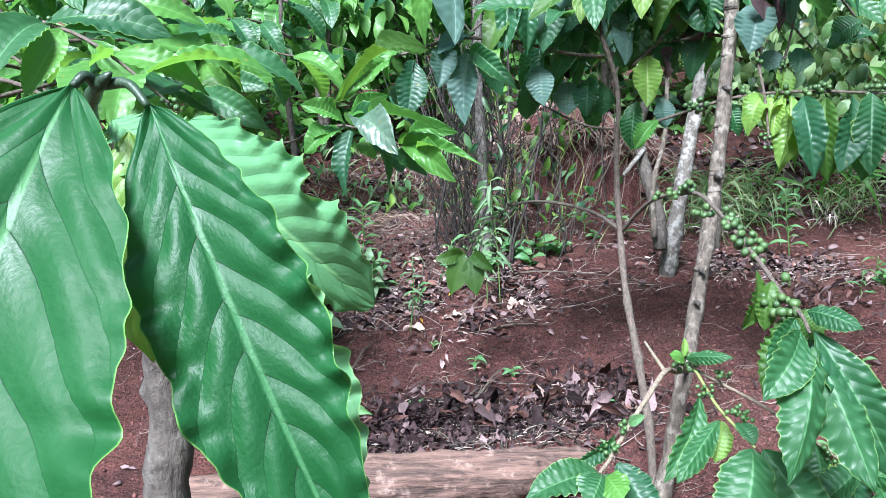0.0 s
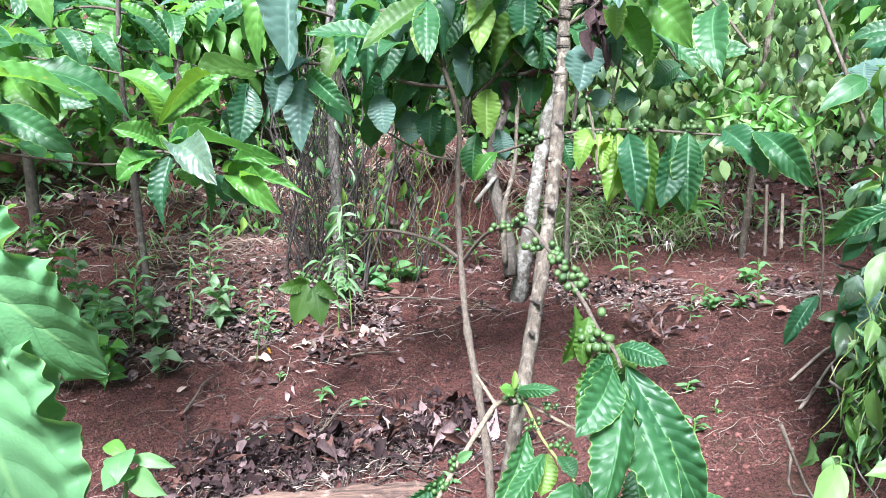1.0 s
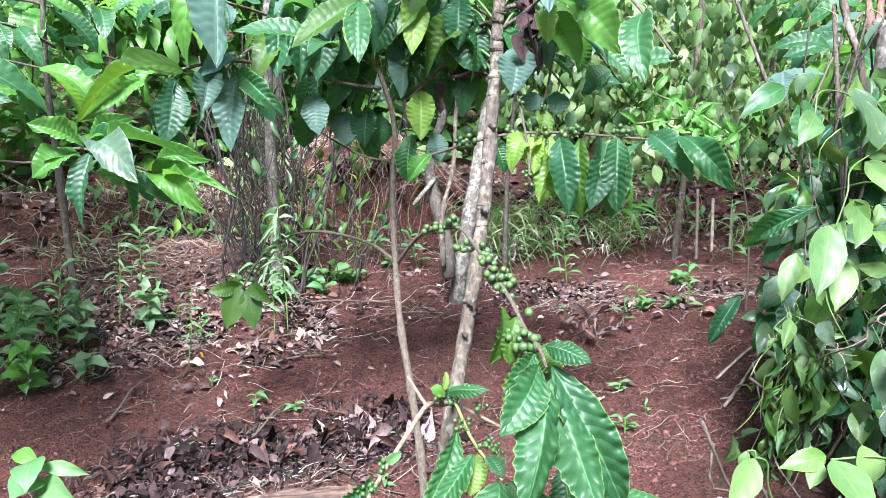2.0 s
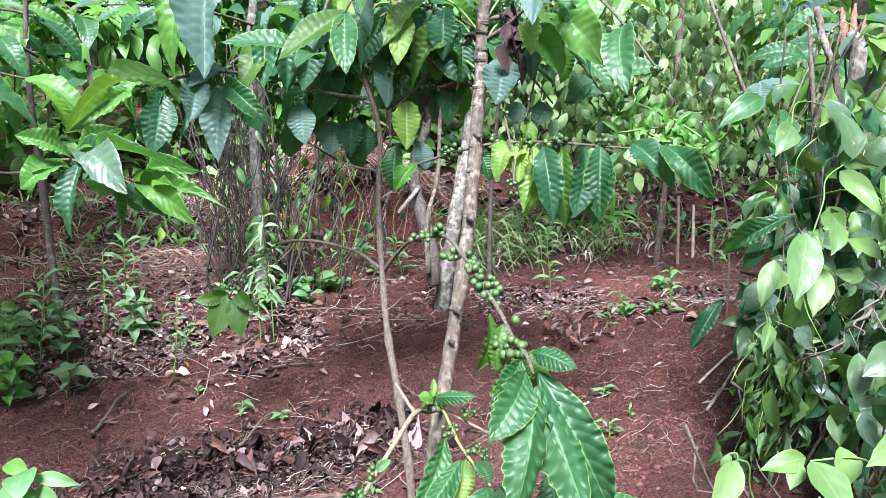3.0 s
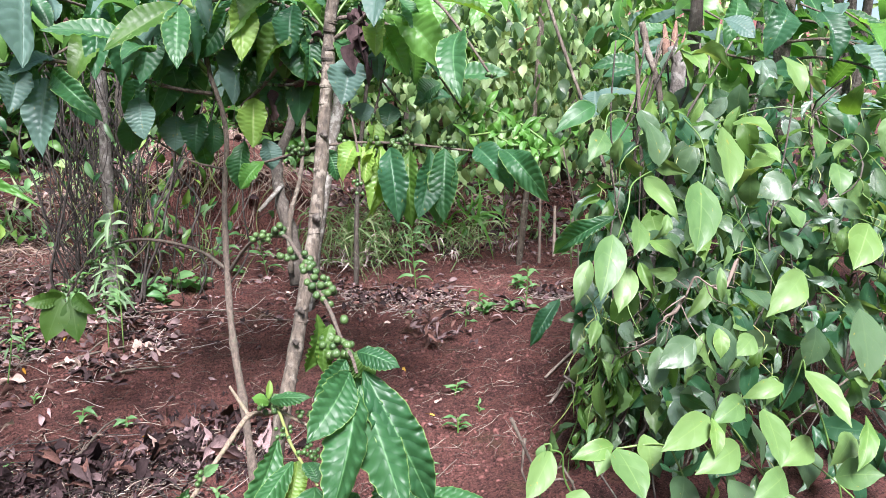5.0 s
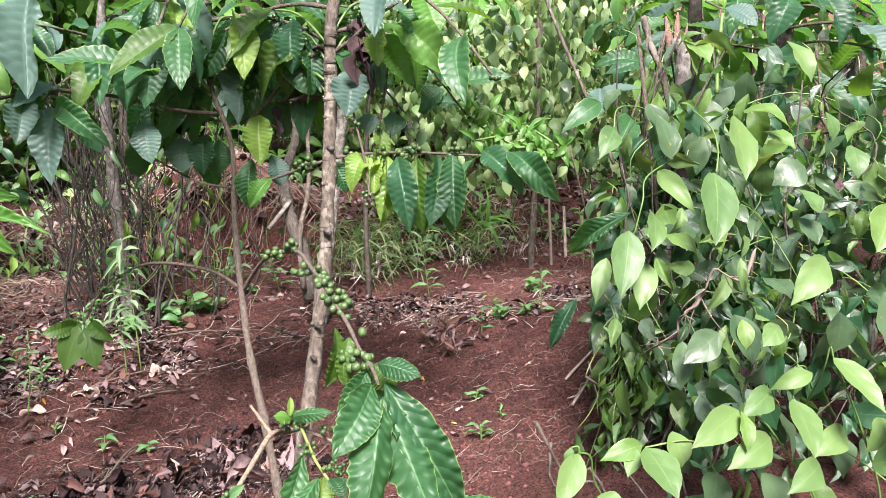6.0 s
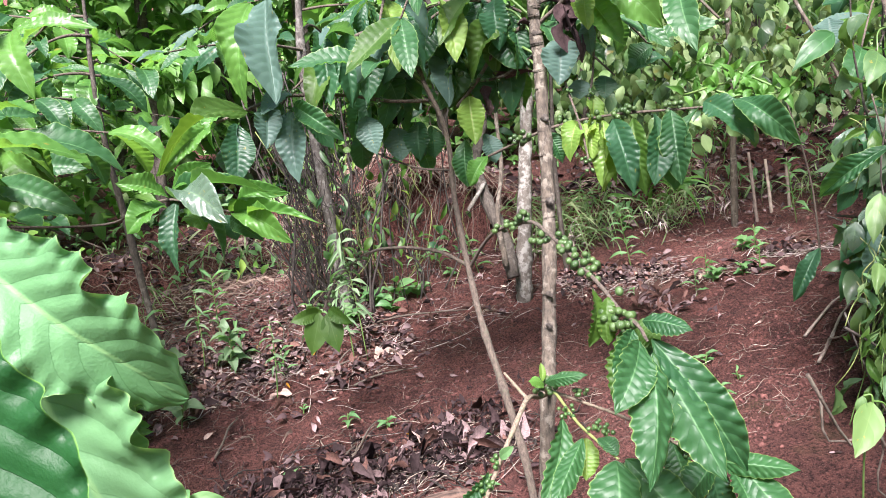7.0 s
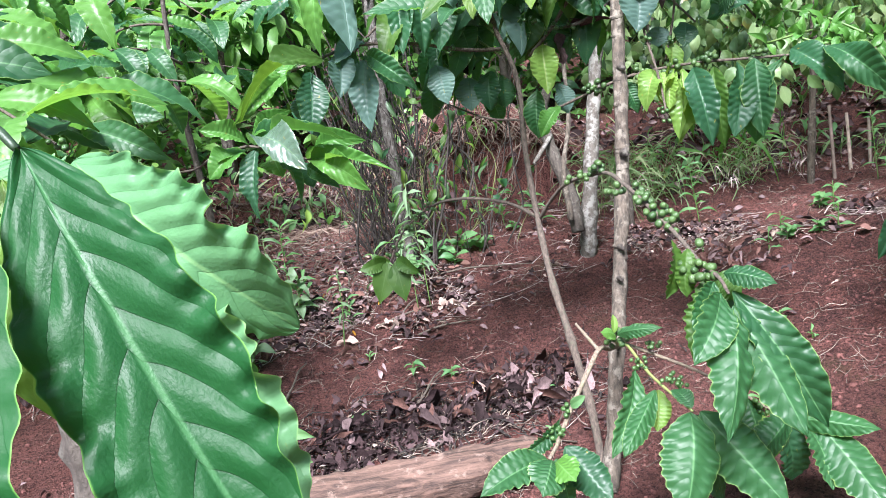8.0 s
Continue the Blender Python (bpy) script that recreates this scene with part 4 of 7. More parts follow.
leaf(crown[1], "grey", (0.401, 2.060, 0.894), (0.412, 2.014, 0.801), 0.062, 10, 0, kind="hanging")
leaf(crown[1], "dark", (0.396, 2.118, 0.866), (0.381, 2.141, 0.759), 0.056, 0, 1, kind="hanging")
leaf(crown[2], "yellow", (0.610, 2.014, 1.145), (0.613, 1.914, 0.987), 0.063, -20, 0, kind="hanging")
leaf(crown[2], "yellow", (0.656, 2.022, 0.908), (0.645, 1.967, 0.793), 0.066, 10, 3, kind="hanging")
leaf(crown[2], "grey", (0.679, 2.005, 0.814), (0.695, 1.984, 0.740), 0.052, -10, 0, kind="hanging")
leaf(crown[2], "mid", (0.636, 2.036, 0.804), (0.623, 2.014, 0.688), 0.052, 20, 1, kind="hanging")
leaf(crown[2], "dark", (0.688, 2.058, 0.969), (0.698, 2.036, 0.881), 0.067, -15, 0, kind="hanging")
leaf(crown[2], "mid", (0.621, 2.080, 0.981), (0.616, 2.085, 0.901), 0.055, 20, 0, kind="hanging")
leaf(crown[2], "dark", (0.740, 1.993, 1.125), (0.725, 1.948, 1.001), 0.064, 20, 1, kind="hanging")
leaf(crown[2], "mid", (0.770, 1.970, 1.061), (0.757, 1.945, 0.931), 0.058, -20, 1, kind="hanging")
leaf(crown[2], "mid", (0.712, 2.020, 1.113), (0.677, 2.009, 1.020), 0.059, 20, 1, kind="hanging")
leaf(crown[3], "bright", (0.915, 1.833, 1.107), (1.013, 1.706, 0.995), 0.076, 15, 2, kind="hanging")
leaf(crown[3], "bright", (0.915, 1.849, 1.084), (0.959, 1.791, 0.974), 0.064, 30, 1, kind="hanging")
leaf(crown[3], "mid", (0.932, 1.815, 1.142), (0.989, 1.734, 1.045), 0.080, -10, 0, kind="hanging")
leaf(crown[3], "grey", (0.855, 1.881, 1.010), (0.821, 1.836, 0.906), 0.081, 10, 3, kind="hanging")
leaf(crown[3], "yellow", (0.902, 1.834, 1.095), (0.879, 1.780, 1.013), 0.046, 30, 1, kind="hanging")
leaf(crown[3], "grey", (0.915, 1.863, 1.049), (0.908, 1.845, 0.961), 0.034, 30, 1, kind="hanging")
leaf(crown[3], "bright", (0.987, 1.808, 1.180), (0.998, 1.729, 1.079), 0.080, 0, 0, kind="hanging")
leaf(crown[4], "dark", (0.954, 1.885, 0.913), (0.936, 1.857, 0.861), 0.050, 0, 0, kind="hanging")
leaf(crown[4], "grey", (0.891, 1.881, 0.912), (0.882, 1.874, 0.868), 0.052, 10, 0, kind="hanging")
leaf(crown[4], "yellow", (0.910, 1.868, 0.877), (0.879, 1.855, 0.780), 0.052, -30, 1, kind="hanging")
leaf(crown[4], "mid", (1.081, 1.892, 0.966), (1.040, 1.927, 0.925), 0.061, 0, 1, kind="hanging")
leaf(crown[4], "dark", (1.111, 1.887, 0.934), (1.026, 1.928, 0.914), 0.054, 10, 1, kind="hanging")
leaf(crown[5], "grey", (0.488, 2.142, 0.852), (0.481, 2.115, 0.769), 0.073, 0, 0, kind="hanging")
leaf(crown[5], "dark", (0.544, 2.139, 0.861), (0.529, 2.110, 0.763), 0.063, 20, 1, kind="hanging")
leaf(crown[5], "dark", (0.571, 2.128, 0.847), (0.567, 2.121, 0.762), 0.054, -20, 0, kind="hanging")
leaf(crown[5], "mid", (0.540, 2.171, 0.809), (0.559, 2.146, 0.723), 0.058, 10, 1, kind="hanging")
leaf(crown[3], "drydark", (0.868, 1.894, 1.129), (0.880, 1.860, 0.995), 0.051, 30, 1, kind="crumpled", name="dead_leaf")
leaf(crown[3], "drydark", (0.849, 1.917, 1.111), (0.868, 1.870, 1.022), 0.044, -50, 3, kind="crumpled", name="dead_leaf")
leaf(crown[3], "drydark", (0.875, 1.882, 1.085), (0.851, 1.843, 0.974), 0.033, 60, 3, kind="crumpled", name="dead_leaf")
leaf(crown[3], "drydark", (0.863, 1.905, 1.123), (0.893, 1.858, 1.047), 0.031, -80, 1, kind="crumpled", name="dead_leaf")
leaf(crown[3], "drydark", (0.879, 1.870, 1.035), (0.886, 1.848, 0.947), 0.026, 10, 0, kind="crumpled", name="dead_leaf")
leaf(crown[4], "drydark", (0.799, 1.949, 1.048), (0.769, 1.927, 1.056), 0.052, 40, 3, kind="crumpled", name="dead_leaf")
leaf(crown[4], "drydark", (0.725, 2.021, 0.943), (0.799, 1.937, 0.948), 0.035, 40, 1, kind="crumpled", name="dead_leaf")
leaf(crown[4], "drydark", (0.696, 2.026, 0.929), (0.701, 2.008, 0.855), 0.036, -20, 1, kind="crumpled", name="dead_leaf")
leaf(crown[5], "drydark", (0.517, 2.145, 0.902), (0.472, 2.118, 0.867), 0.057, 20, 1, kind="crumpled", name="dead_leaf")


def hanging_whorl(parent, root, at, count, mats, seed, long=0.17):
    """A thin arching twig that ends in a cluster of drooping leaves."""
    rnd = random.Random(seed)
    a, b = Vector(root), Vector(at)
    twig = stem(parent, "twig", [(tuple(a), 0.0035), (tuple(a.lerp(b, 0.5) + Vector((0, 0, 0.03))), 0.003), (tuple(b), 0.0022)], "greenstem", 6, 0.1, 0.1, steps=4)
    for i in range(count):
        w = rnd.uniform(0, 6.28)
        l = long * rnd.uniform(0.7, 1.15)
        spread = rnd.uniform(0.1, 0.65)
        p = a.lerp(b, rnd.uniform(0.75, 1.0)) + Vector((0, 0, 0.004))
        q = p + Vector((math.cos(w) * spread, math.sin(w) * spread, -1)).normalized() * l
        leaf(twig, rnd.choices(*mats, k=1)[0], p, q, l * rnd.uniform(0.27, 0.38), rnd.uniform(-70, 70), rnd.randrange(5), "hanging", facing=(0.3 * rnd.gauss(0, 1), -0.8, 0.4))
    if rnd.random() < 0.75:
        berries(twig, tuple(a.lerp(b, 0.7)), 8, 0.0125, 0.019, "berrydark")
        berries(twig, tuple(a.lerp(b, 0.45)), 6, 0.0125, 0.017, "berrydark")


HANG = (("dark", "mid", "grey", "olive", "bright"), (4, 4, 3, 2, 0.5))
for i, (own, root, at) in enumerate((
        (thin, (0.558, 2.104, 1.006), (0.493, 2.092, 1.108)), (thin, (0.557, 2.116, 1.061), (0.619, 2.074, 1.139)), (thin, (0.556, 2.092, 0.952), (0.465, 2.183, 1.005)),
        (thin, (0.561, 2.088, 0.938), (0.659, 2.139, 1.053)), (thin, (0.558, 2.147, 1.103), (0.440, 2.176, 1.180)), (thin, (0.565, 2.077, 0.898), (0.411, 2.242, 0.963)),
        (tree, (0.809, 1.916, 1.009), (0.744, 2.008, 1.101)), (tree, (0.815, 1.937, 1.061), (0.707, 2.096, 1.160)), (tree, (0.800, 1.893, 0.945), (0.761, 2.101, 1.014)),
        (tree, (0.817, 1.942, 1.087), (0.932, 1.982, 1.174)), (tree, (0.817, 1.945, 1.10), (0.865, 2.07, 1.165)), (tree, (0.812, 1.93, 1.03), (0.91, 2.00, 1.095)),
        (thin, (0.557, 2.12, 1.08), (0.40, 2.27, 1.16)), (tree, (0.80, 1.90, 0.98), (0.665, 2.17, 1.06)))):
    hanging_whorl(own, root, at, 6, HANG, 60 + i)

# ---- the coffee shoot close to the eye ----
def blunt_shape(s):
    return max(0.0, math.sin(math.pi * s)) ** 0.55 * (0.8 + 0.3 * s)


def broad_shape(s):
    return max(0.0, math.sin(math.pi * s ** 1.08)) ** 0.66


NEAR = {
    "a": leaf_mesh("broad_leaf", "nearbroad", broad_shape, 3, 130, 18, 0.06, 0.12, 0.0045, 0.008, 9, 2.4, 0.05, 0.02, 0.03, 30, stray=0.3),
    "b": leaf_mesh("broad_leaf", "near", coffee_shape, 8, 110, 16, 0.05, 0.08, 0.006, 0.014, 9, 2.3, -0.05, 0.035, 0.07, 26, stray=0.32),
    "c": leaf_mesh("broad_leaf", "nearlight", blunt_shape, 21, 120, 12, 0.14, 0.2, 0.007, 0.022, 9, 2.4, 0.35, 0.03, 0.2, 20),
    "e": leaf_mesh("broad_leaf", "yellow", coffee_shape, 29, 40, 8, 0.05, 0.1, 0.012, 0.05, 9, 2.4, -0.1, 0.03),
    "d": leaf_mesh("broad_leaf", "nearlight", coffee_shape, 27, 120, 12, 0.05, 0.1, 0.007, 0.018, 9, 2.4, -0.1, 0.04, 0.12, 26),
}


def near_leaf(parent, key, base, tip, width, twist=0.0, facing=(0.0, -0.75, 0.65)):
    placed("leaf", NEAR[key], leaf_pose(base, tip, width, twist, facing), parent)


near = thing("coffee_tree", (-0.06, 0.76, -0.02), "coffee tree with large wavy-edged glossy leaves at its shoot tip", "tree")
stem(near, "trunk", [((-0.06, 0.76, -0.06), 0.022), ((-0.05, 0.75, 0.2), 0.02), ((-0.049, 0.757, 0.509), 0.019), ((-0.044, 0.772, 0.607), 0.018), ((-0.041, 0.782, 0.684), 0.016), ((-0.027, 0.753, 0.770), 0.008)], "trunkdark", 12, 0.3, 0.1)
shoot = stem(near, "shoot", [((-0.030, 0.752, 0.769), 0.006), ((-0.010, 0.670, 0.848), 0.0045), ((0.026, 0.590, 0.894), 0.0038), ((0.051, 0.548, 0.908), 0.0034), ((0.060, 0.539, 0.913), 0.0026), ((0.064, 0.538, 0.916), 0.0008)], "darkstalk", 10, 0.1, 0.1)
stem(shoot, "leaf_stalk", [((0.055, 0.543, 0.910), 0.0026), ((0.054, 0.536, 0.915), 0.0022), ((0.051, 0.530, 0.911), 0.0017)], "darkstalk", 8, 0.05, 0)
stem(shoot, "leaf_stalk", [((0.057, 0.544, 0.911), 0.0026), ((0.070, 0.539, 0.911), 0.0022), ((0.080, 0.532, 0.902), 0.0016)], "darkstalk", 8, 0.05, 0)
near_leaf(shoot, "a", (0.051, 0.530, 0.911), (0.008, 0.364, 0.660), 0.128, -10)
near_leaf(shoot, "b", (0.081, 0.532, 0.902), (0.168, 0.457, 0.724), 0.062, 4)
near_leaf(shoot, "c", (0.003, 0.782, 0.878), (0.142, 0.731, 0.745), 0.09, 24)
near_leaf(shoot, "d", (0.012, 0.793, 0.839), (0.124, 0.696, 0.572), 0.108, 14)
near_leaf(shoot, "e", (0.049, 0.579, 0.888), (0.058, 0.551, 0.781), 0.042, -8)
near_leaf(shoot, "d", (-0.003, 0.827, 0.854), (0.099, 0.775, 0.602), 0.1, 30)
near_leaf(shoot, "c", (0.037, 0.590, 0.893), (0.069, 0.592, 0.859), 0.04, -10)
near_leaf(shoot, "c", (0.015, 0.591, 0.900), (-0.045, 0.574, 0.799), 0.06, 10)

# a low seedling beside it
seedling = thing("seedling", (0.003, 1.193, 0.370), "small seedling with soft rounded green leaves", "plant")
stem(seedling, "stem", [(((0.001, 1.177, 0.299)), 0.003), ((-0.000, 1.197, 0.385), 0.0025), ((0.004, 1.208, 0.435), 0.002)], "greenstem", 6)
leaf(seedling, "weed", (0.004, 1.205, 0.421), (-0.014, 1.155, 0.416), 0.043, 0, 1, kind="pepper")
leaf(seedling, "weed", (0.003, 1.210, 0.442), (0.005, 1.154, 0.426), 0.040, 10, 2, kind="pepper")
leaf(seedling, "weed", (0.008, 1.207, 0.433), (0.069, 1.192, 0.422), 0.019, 0, 1, kind="pepper")
leaf(seedling, "weed", (0.007, 1.203, 0.413), (0.068, 1.138, 0.414), 0.036, 20, 3, kind="pepper")
leaf(seedling, "bright", (-0.002, 1.229, 0.428), (-0.042, 1.267, 0.424), 0.023, 0, 1, kind="pepper")

# ---- coffee trees: branches arch out and droop, with leaves in pairs ----
def coffee_branch(parent, start, azimuth, length, rise, droop, mats, seed, leaf_long=0.17, spacing=0.075, floor=0.6, berry=0.3):
    """One branch with its leaf pairs; leaves that would hang below floor are left out."""
    rnd = random.Random(seed)
    start = Vector(start)
    out = Vector((math.cos(azimuth), math.sin(azimuth), 0))
    n = 6
    pts = [(start + out * (length * k / n) + Vector((rnd.uniform(-1, 1), rnd.uniform(-1, 1), 0)) * 0.012 * k / n
            + Vector((0, 0, rise * k / n - droop * (k / n) ** 2)), 0.0055 * (1 - 0.6 * k / n)) for k in range(n + 1)]
    br = stem(parent, "branch", [(tuple(p), r) for p, r in pts], "stem", 6, steps=3)
    line = smooth_line([(tuple(p), r) for p, r in pts], 8)
    count = max(2, int(length / spacing))
    for i in range(1, count + 1):
        u = i / count
        if u < 0.25:
            continue
        p, _ = line[min(len(line) - 1, int(u * (len(line) - 1)))]
        side = Vector((-out.y, out.x, 0))
        last = i == count
        for sgn in ((-1, 1, 0) if last else (-1, 1)):
            if rnd.random() < 0.1:
                continue
            long = leaf_long * rnd.uniform(0.75, 1.2)
            way = out * rnd.uniform(0.25, 0.8) + side * sgn * rnd.uniform(0.5, 1.0) + Vector((0, 0, rnd.uniform(-1.3, 0.15)))
            if sgn == 0:
                way = out + Vector((0, 0, rnd.uniform(-0.8, 0.1)))
            tip = p + way.normalized() * long
            if tip.z < floor:
                continue
            leaf(br, rnd.choices(*mats, k=1)[0], p, tip, long * rnd.uniform(0.29, 0.39), rnd.uniform(-30, 30), rnd.randrange(5), facing=(0.15 * rnd.gauss(0, 1), -0.5, 0.8))
        if rnd.random() < berry:
            berries(br, tuple(p), 6, 0.012, 0.017, "berrydark")
    return br


def coffee_bush(at, height, count, low, label, seed, mats, floor=0.6, span=(0, 6.283), length=(0.45, 0.8), trunk_mat="trunkdark", radius=0.022, leaf_long=0.17, leafy=1.38):
    rnd = random.Random(seed)
    bush = thing("coffee_tree", at, label, "tree", "coffee trees of the plantation")
    x, y, z = at
    line = [((x, y, z - 0.06), radius * 1.2), ((x + rnd.uniform(-0.02, 0.02), y, z + height * 0.3), radius), ((x + rnd.uniform(-0.04, 0.04), y + rnd.uniform(-0.03, 0.03), z + height * 0.65), radius * 0.75), ((x + rnd.uniform(-0.05, 0.05), y, z + height), radius * 0.35)]
    stem(bush, "trunk", line, trunk_mat, 10, 0.3, 0.15)
    for i in range(count):
        h = low + (min(height, leafy) - low) * (i + rnd.random()) / count
        a = span[0] + (span[1] - span[0]) * ((i * 0.618 + rnd.uniform(-0.05, 0.05)) % 1)
        coffee_branch(bush, (x, y, z + h), a, rnd.uniform(*length), rnd.uniform(0.0, 0.25), rnd.uniform(0.1, 0.4), mats, seed * 100 + i, leaf_long, floor=floor)
    return bush


# the tree to the left, whose lowest spray reaches in front of the others
# mix without dark leaves, its colour standing for light on the crowns
LIGHT = (("bright", "mid"), (6, 4))
MIX = (("bright", "mid", "dark", "grey"), (3, 5, 3, 1))
DEEP = (("dark", "mid", "grey", "bright"), (3, 4, 3, 2))
left_tree = coffee_bush((-0.85, 1.85, -0.02), 1.45, 12, 0.84, "leafy coffee tree with bright glossy arching leaves", 21, LIGHT, 0.8, (-0.8, 1.9), (0.4, 0.8), leaf_long=0.21, radius=0.012, leafy=1.25)
spray = stem(left_tree, "branch", [((-0.85, 1.85, 0.86), 0.004), ((-0.347, 2.243, 0.714), 0.0032), ((-0.124, 1.873, 0.771), 0.0028), ((-0.009, 1.624, 0.802), 0.0025), ((0.046, 1.624, 0.780), 0.0022), ((0.100, 1.626, 0.760), 0.002)], "stem", 7)
leaf(spray, "bright", (-0.009, 1.624, 0.805), (-0.085, 1.591, 0.846), 0.034, 0, 1, kind="hanging")
leaf(spray, "bright", (-0.005, 1.624, 0.808), (0.078, 1.611, 0.857), 0.030, 10, 2, kind="hanging")
leaf(spray, "mid", (0.000, 1.622, 0.806), (0.172, 1.529, 0.798), 0.029, -10, 1, kind="hanging")
leaf(spray, "peppersheen", (0.004, 1.600, 0.806), (0.101, 1.477, 0.763), 0.054, -10, 2, kind="hanging")
leaf(spray, "dark", (0.003, 1.619, 0.796), (-0.007, 1.572, 0.669), 0.046, 30, 0, kind="hanging")
leaf(spray, "mid", (0.039, 1.616, 0.781), (0.071, 1.573, 0.679), 0.030, -30, 1, kind="hanging")
leaf(spray, "bright", (0.093, 1.628, 0.762), (0.204, 1.560, 0.789), 0.028, 0, 2, kind="hanging")
leaf(spray, "bright", (0.098, 1.626, 0.760), (0.253, 1.512, 0.730), 0.033, 10, 1, kind="hanging")
leaf(spray, "bright", (0.107, 1.622, 0.755), (0.199, 1.501, 0.708), 0.044, 10, 2, kind="hanging")
leaf(spray, "mid", (0.088, 1.627, 0.750), (0.145, 1.580, 0.707), 0.029, 20, 1, kind="hanging")
leaf(spray, "bright", (-0.014, 1.624, 0.795), (-0.085, 1.593, 0.756), 0.045, 10, 1, kind="hanging")
leaf(spray, "bright", (-0.020, 1.645, 0.788), (-0.066, 1.593, 0.784), 0.030, 10, 0, kind="hanging")
leaf(spray, "dark", (0.075, 1.653, 0.757), (0.093, 1.637, 0.707), 0.042, -30, 0, kind="hanging")
leaf(spray, "olive", (0.146, 1.738, 0.939), (-0.020, 1.636, 0.845), 0.038, 15, 2, kind="hanging")
leaf(spray, "bright", (0.028, 1.673, 0.785), (0.040, 1.637, 0.735), 0.042, 30, 1, kind="hanging")

# trees behind
coffee_bush((-0.4, 3.0, 0.02), 1.55, 5, 0.98, "coffee tree with a dark stem and hanging leaves", 31, MIX, 0.85, (1.2, 4.4), (0.35, 0.6), radius=0.012)
coffee_bush((0.31, 3.12, 0.05), 1.6, 6, 1.0, "coffee tree with a grey trunk wound by thin vines", 32, DEEP, 0.84, trunk_mat="trunkgrey", radius=0.022)
coffee_bush((-1.15, 2.45, 0.0), 1.6, 11, 0.8, "leafy coffee tree with bright glossy arching leaves", 33, LIGHT, 0.62, radius=0.022, leaf_long=0.2)
coffee_bush((-1.0, 3.6, 0.1), 1.6, 9, 0.9, "coffee tree with bright arching leaves on the bed's far side", 34, LIGHT, 0.75, leaf_long=0.2)
coffee_bush((1.25, 3.15, 0.12), 1.6, 5, 0.98, "coffee tree with hanging leaves behind the berry tree", 36, LIGHT, 0.85, radius=0.009)
coffee_bush((-1.7, 1.6, 0.0), 1.6, 10, 0.7, "leafy coffee tree with bright glossy arching leaves", 37, LIGHT, 0.6)
coffee_bush((2.15, 2.25, 0.18), 1.6, 7, 0.9, "coffee tree with a dark trunk and large dark leaves", 38, DEEP, 0.78, radius=0.026, leaf_long=0.2)

# the pale lichened trunk and the leaning dark one
pale = thing("coffee_tree", (0.97, 2.87, 0.08), "coffee tree with a pale lichen-spotted straight trunk", "tree", "coffee trees of the plantation")
stem(pale, "trunk", [((0.976, 2.904, 0.074), 0.032), ((0.981, 2.897, 0.130), 0.03), ((0.997, 2.908, 0.255), 0.028), ((1.047, 2.970, 0.503), 0.026), ((1.099, 3.031, 0.751), 0.025), ((1.128, 3.089, 0.981), 0.023), ((1.0, 3.05, 1.5), 0.016), ((1.0, 3.05, 1.95), 0.008)], "trunkpale", 12, 0.3, 0.12)
for i in range(4):
    coffee_branch(pale, (1.0, 3.03, 1.15 + 0.06 * i), 0.4 + i * 2.4, 0.6, 0.1, 0.3, MIX, 900 + i, floor=0.88)
leaning = thing("coffee_tree", (0.922, 2.846, 0.192), "leaning dark coffee stem with a cut side shoot", "tree", "coffee trees of the plantation")
stem(leaning, "trunk", [((0.933, 2.850, 0.211), 0.026), ((0.930, 2.924, 0.374), 0.025), ((0.896, 2.981, 0.503), 0.024), ((0.894, 3.072, 0.649), 0.02), ((0.963, 3.179, 0.878), 0.014), ((0.75, 3.15, 1.4), 0.008)], "trunkdark", 10, 0.3, 0.15)
stem(leaning, "side_shoot", [((0.907, 2.835, 0.263), 0.011), ((0.913, 2.903, 0.445), 0.0095), ((0.966, 2.966, 0.623), 0.0085), ((0.997, 3.065, 0.850), 0.0075), ((1.089, 3.197, 1.184), 0.006), ((1.137, 3.326, 1.492), 0.004)], "trunk", 8, 0.3, 0.2)
stem(leaning, "stub", [((0.797, 2.881, 0.487), 0.006), ((0.851, 2.931, 0.532), 0.008), ((0.900, 2.998, 0.566), 0.009)], "trunkpale", 8)

# thicket of dark lianas that hang and loop round the grey trunk
thicket = thing("thicket", (0.2, 3.1, 0.08), "thicket of dark leafless lianas hanging round a trunk", "undergrowth")
rnd = random.Random(77)


def liana(bm, x, y, high, r, sway):
    foot = ground_z(x, y)
    pts, dx, dy = [], 0.0, 0.0
    for k in range(7):
        u = k / 6
        pts.append(((x + dx, y + dy, foot - 0.02 + (high - foot) * u), r * (1 - 0.35 * u)))
        dx += rnd.gauss(0, sway)
        dy += rnd.gauss(0, sway * 0.6)
    tube(bm, pts, 5, 3, 0.15, 0.15, x)


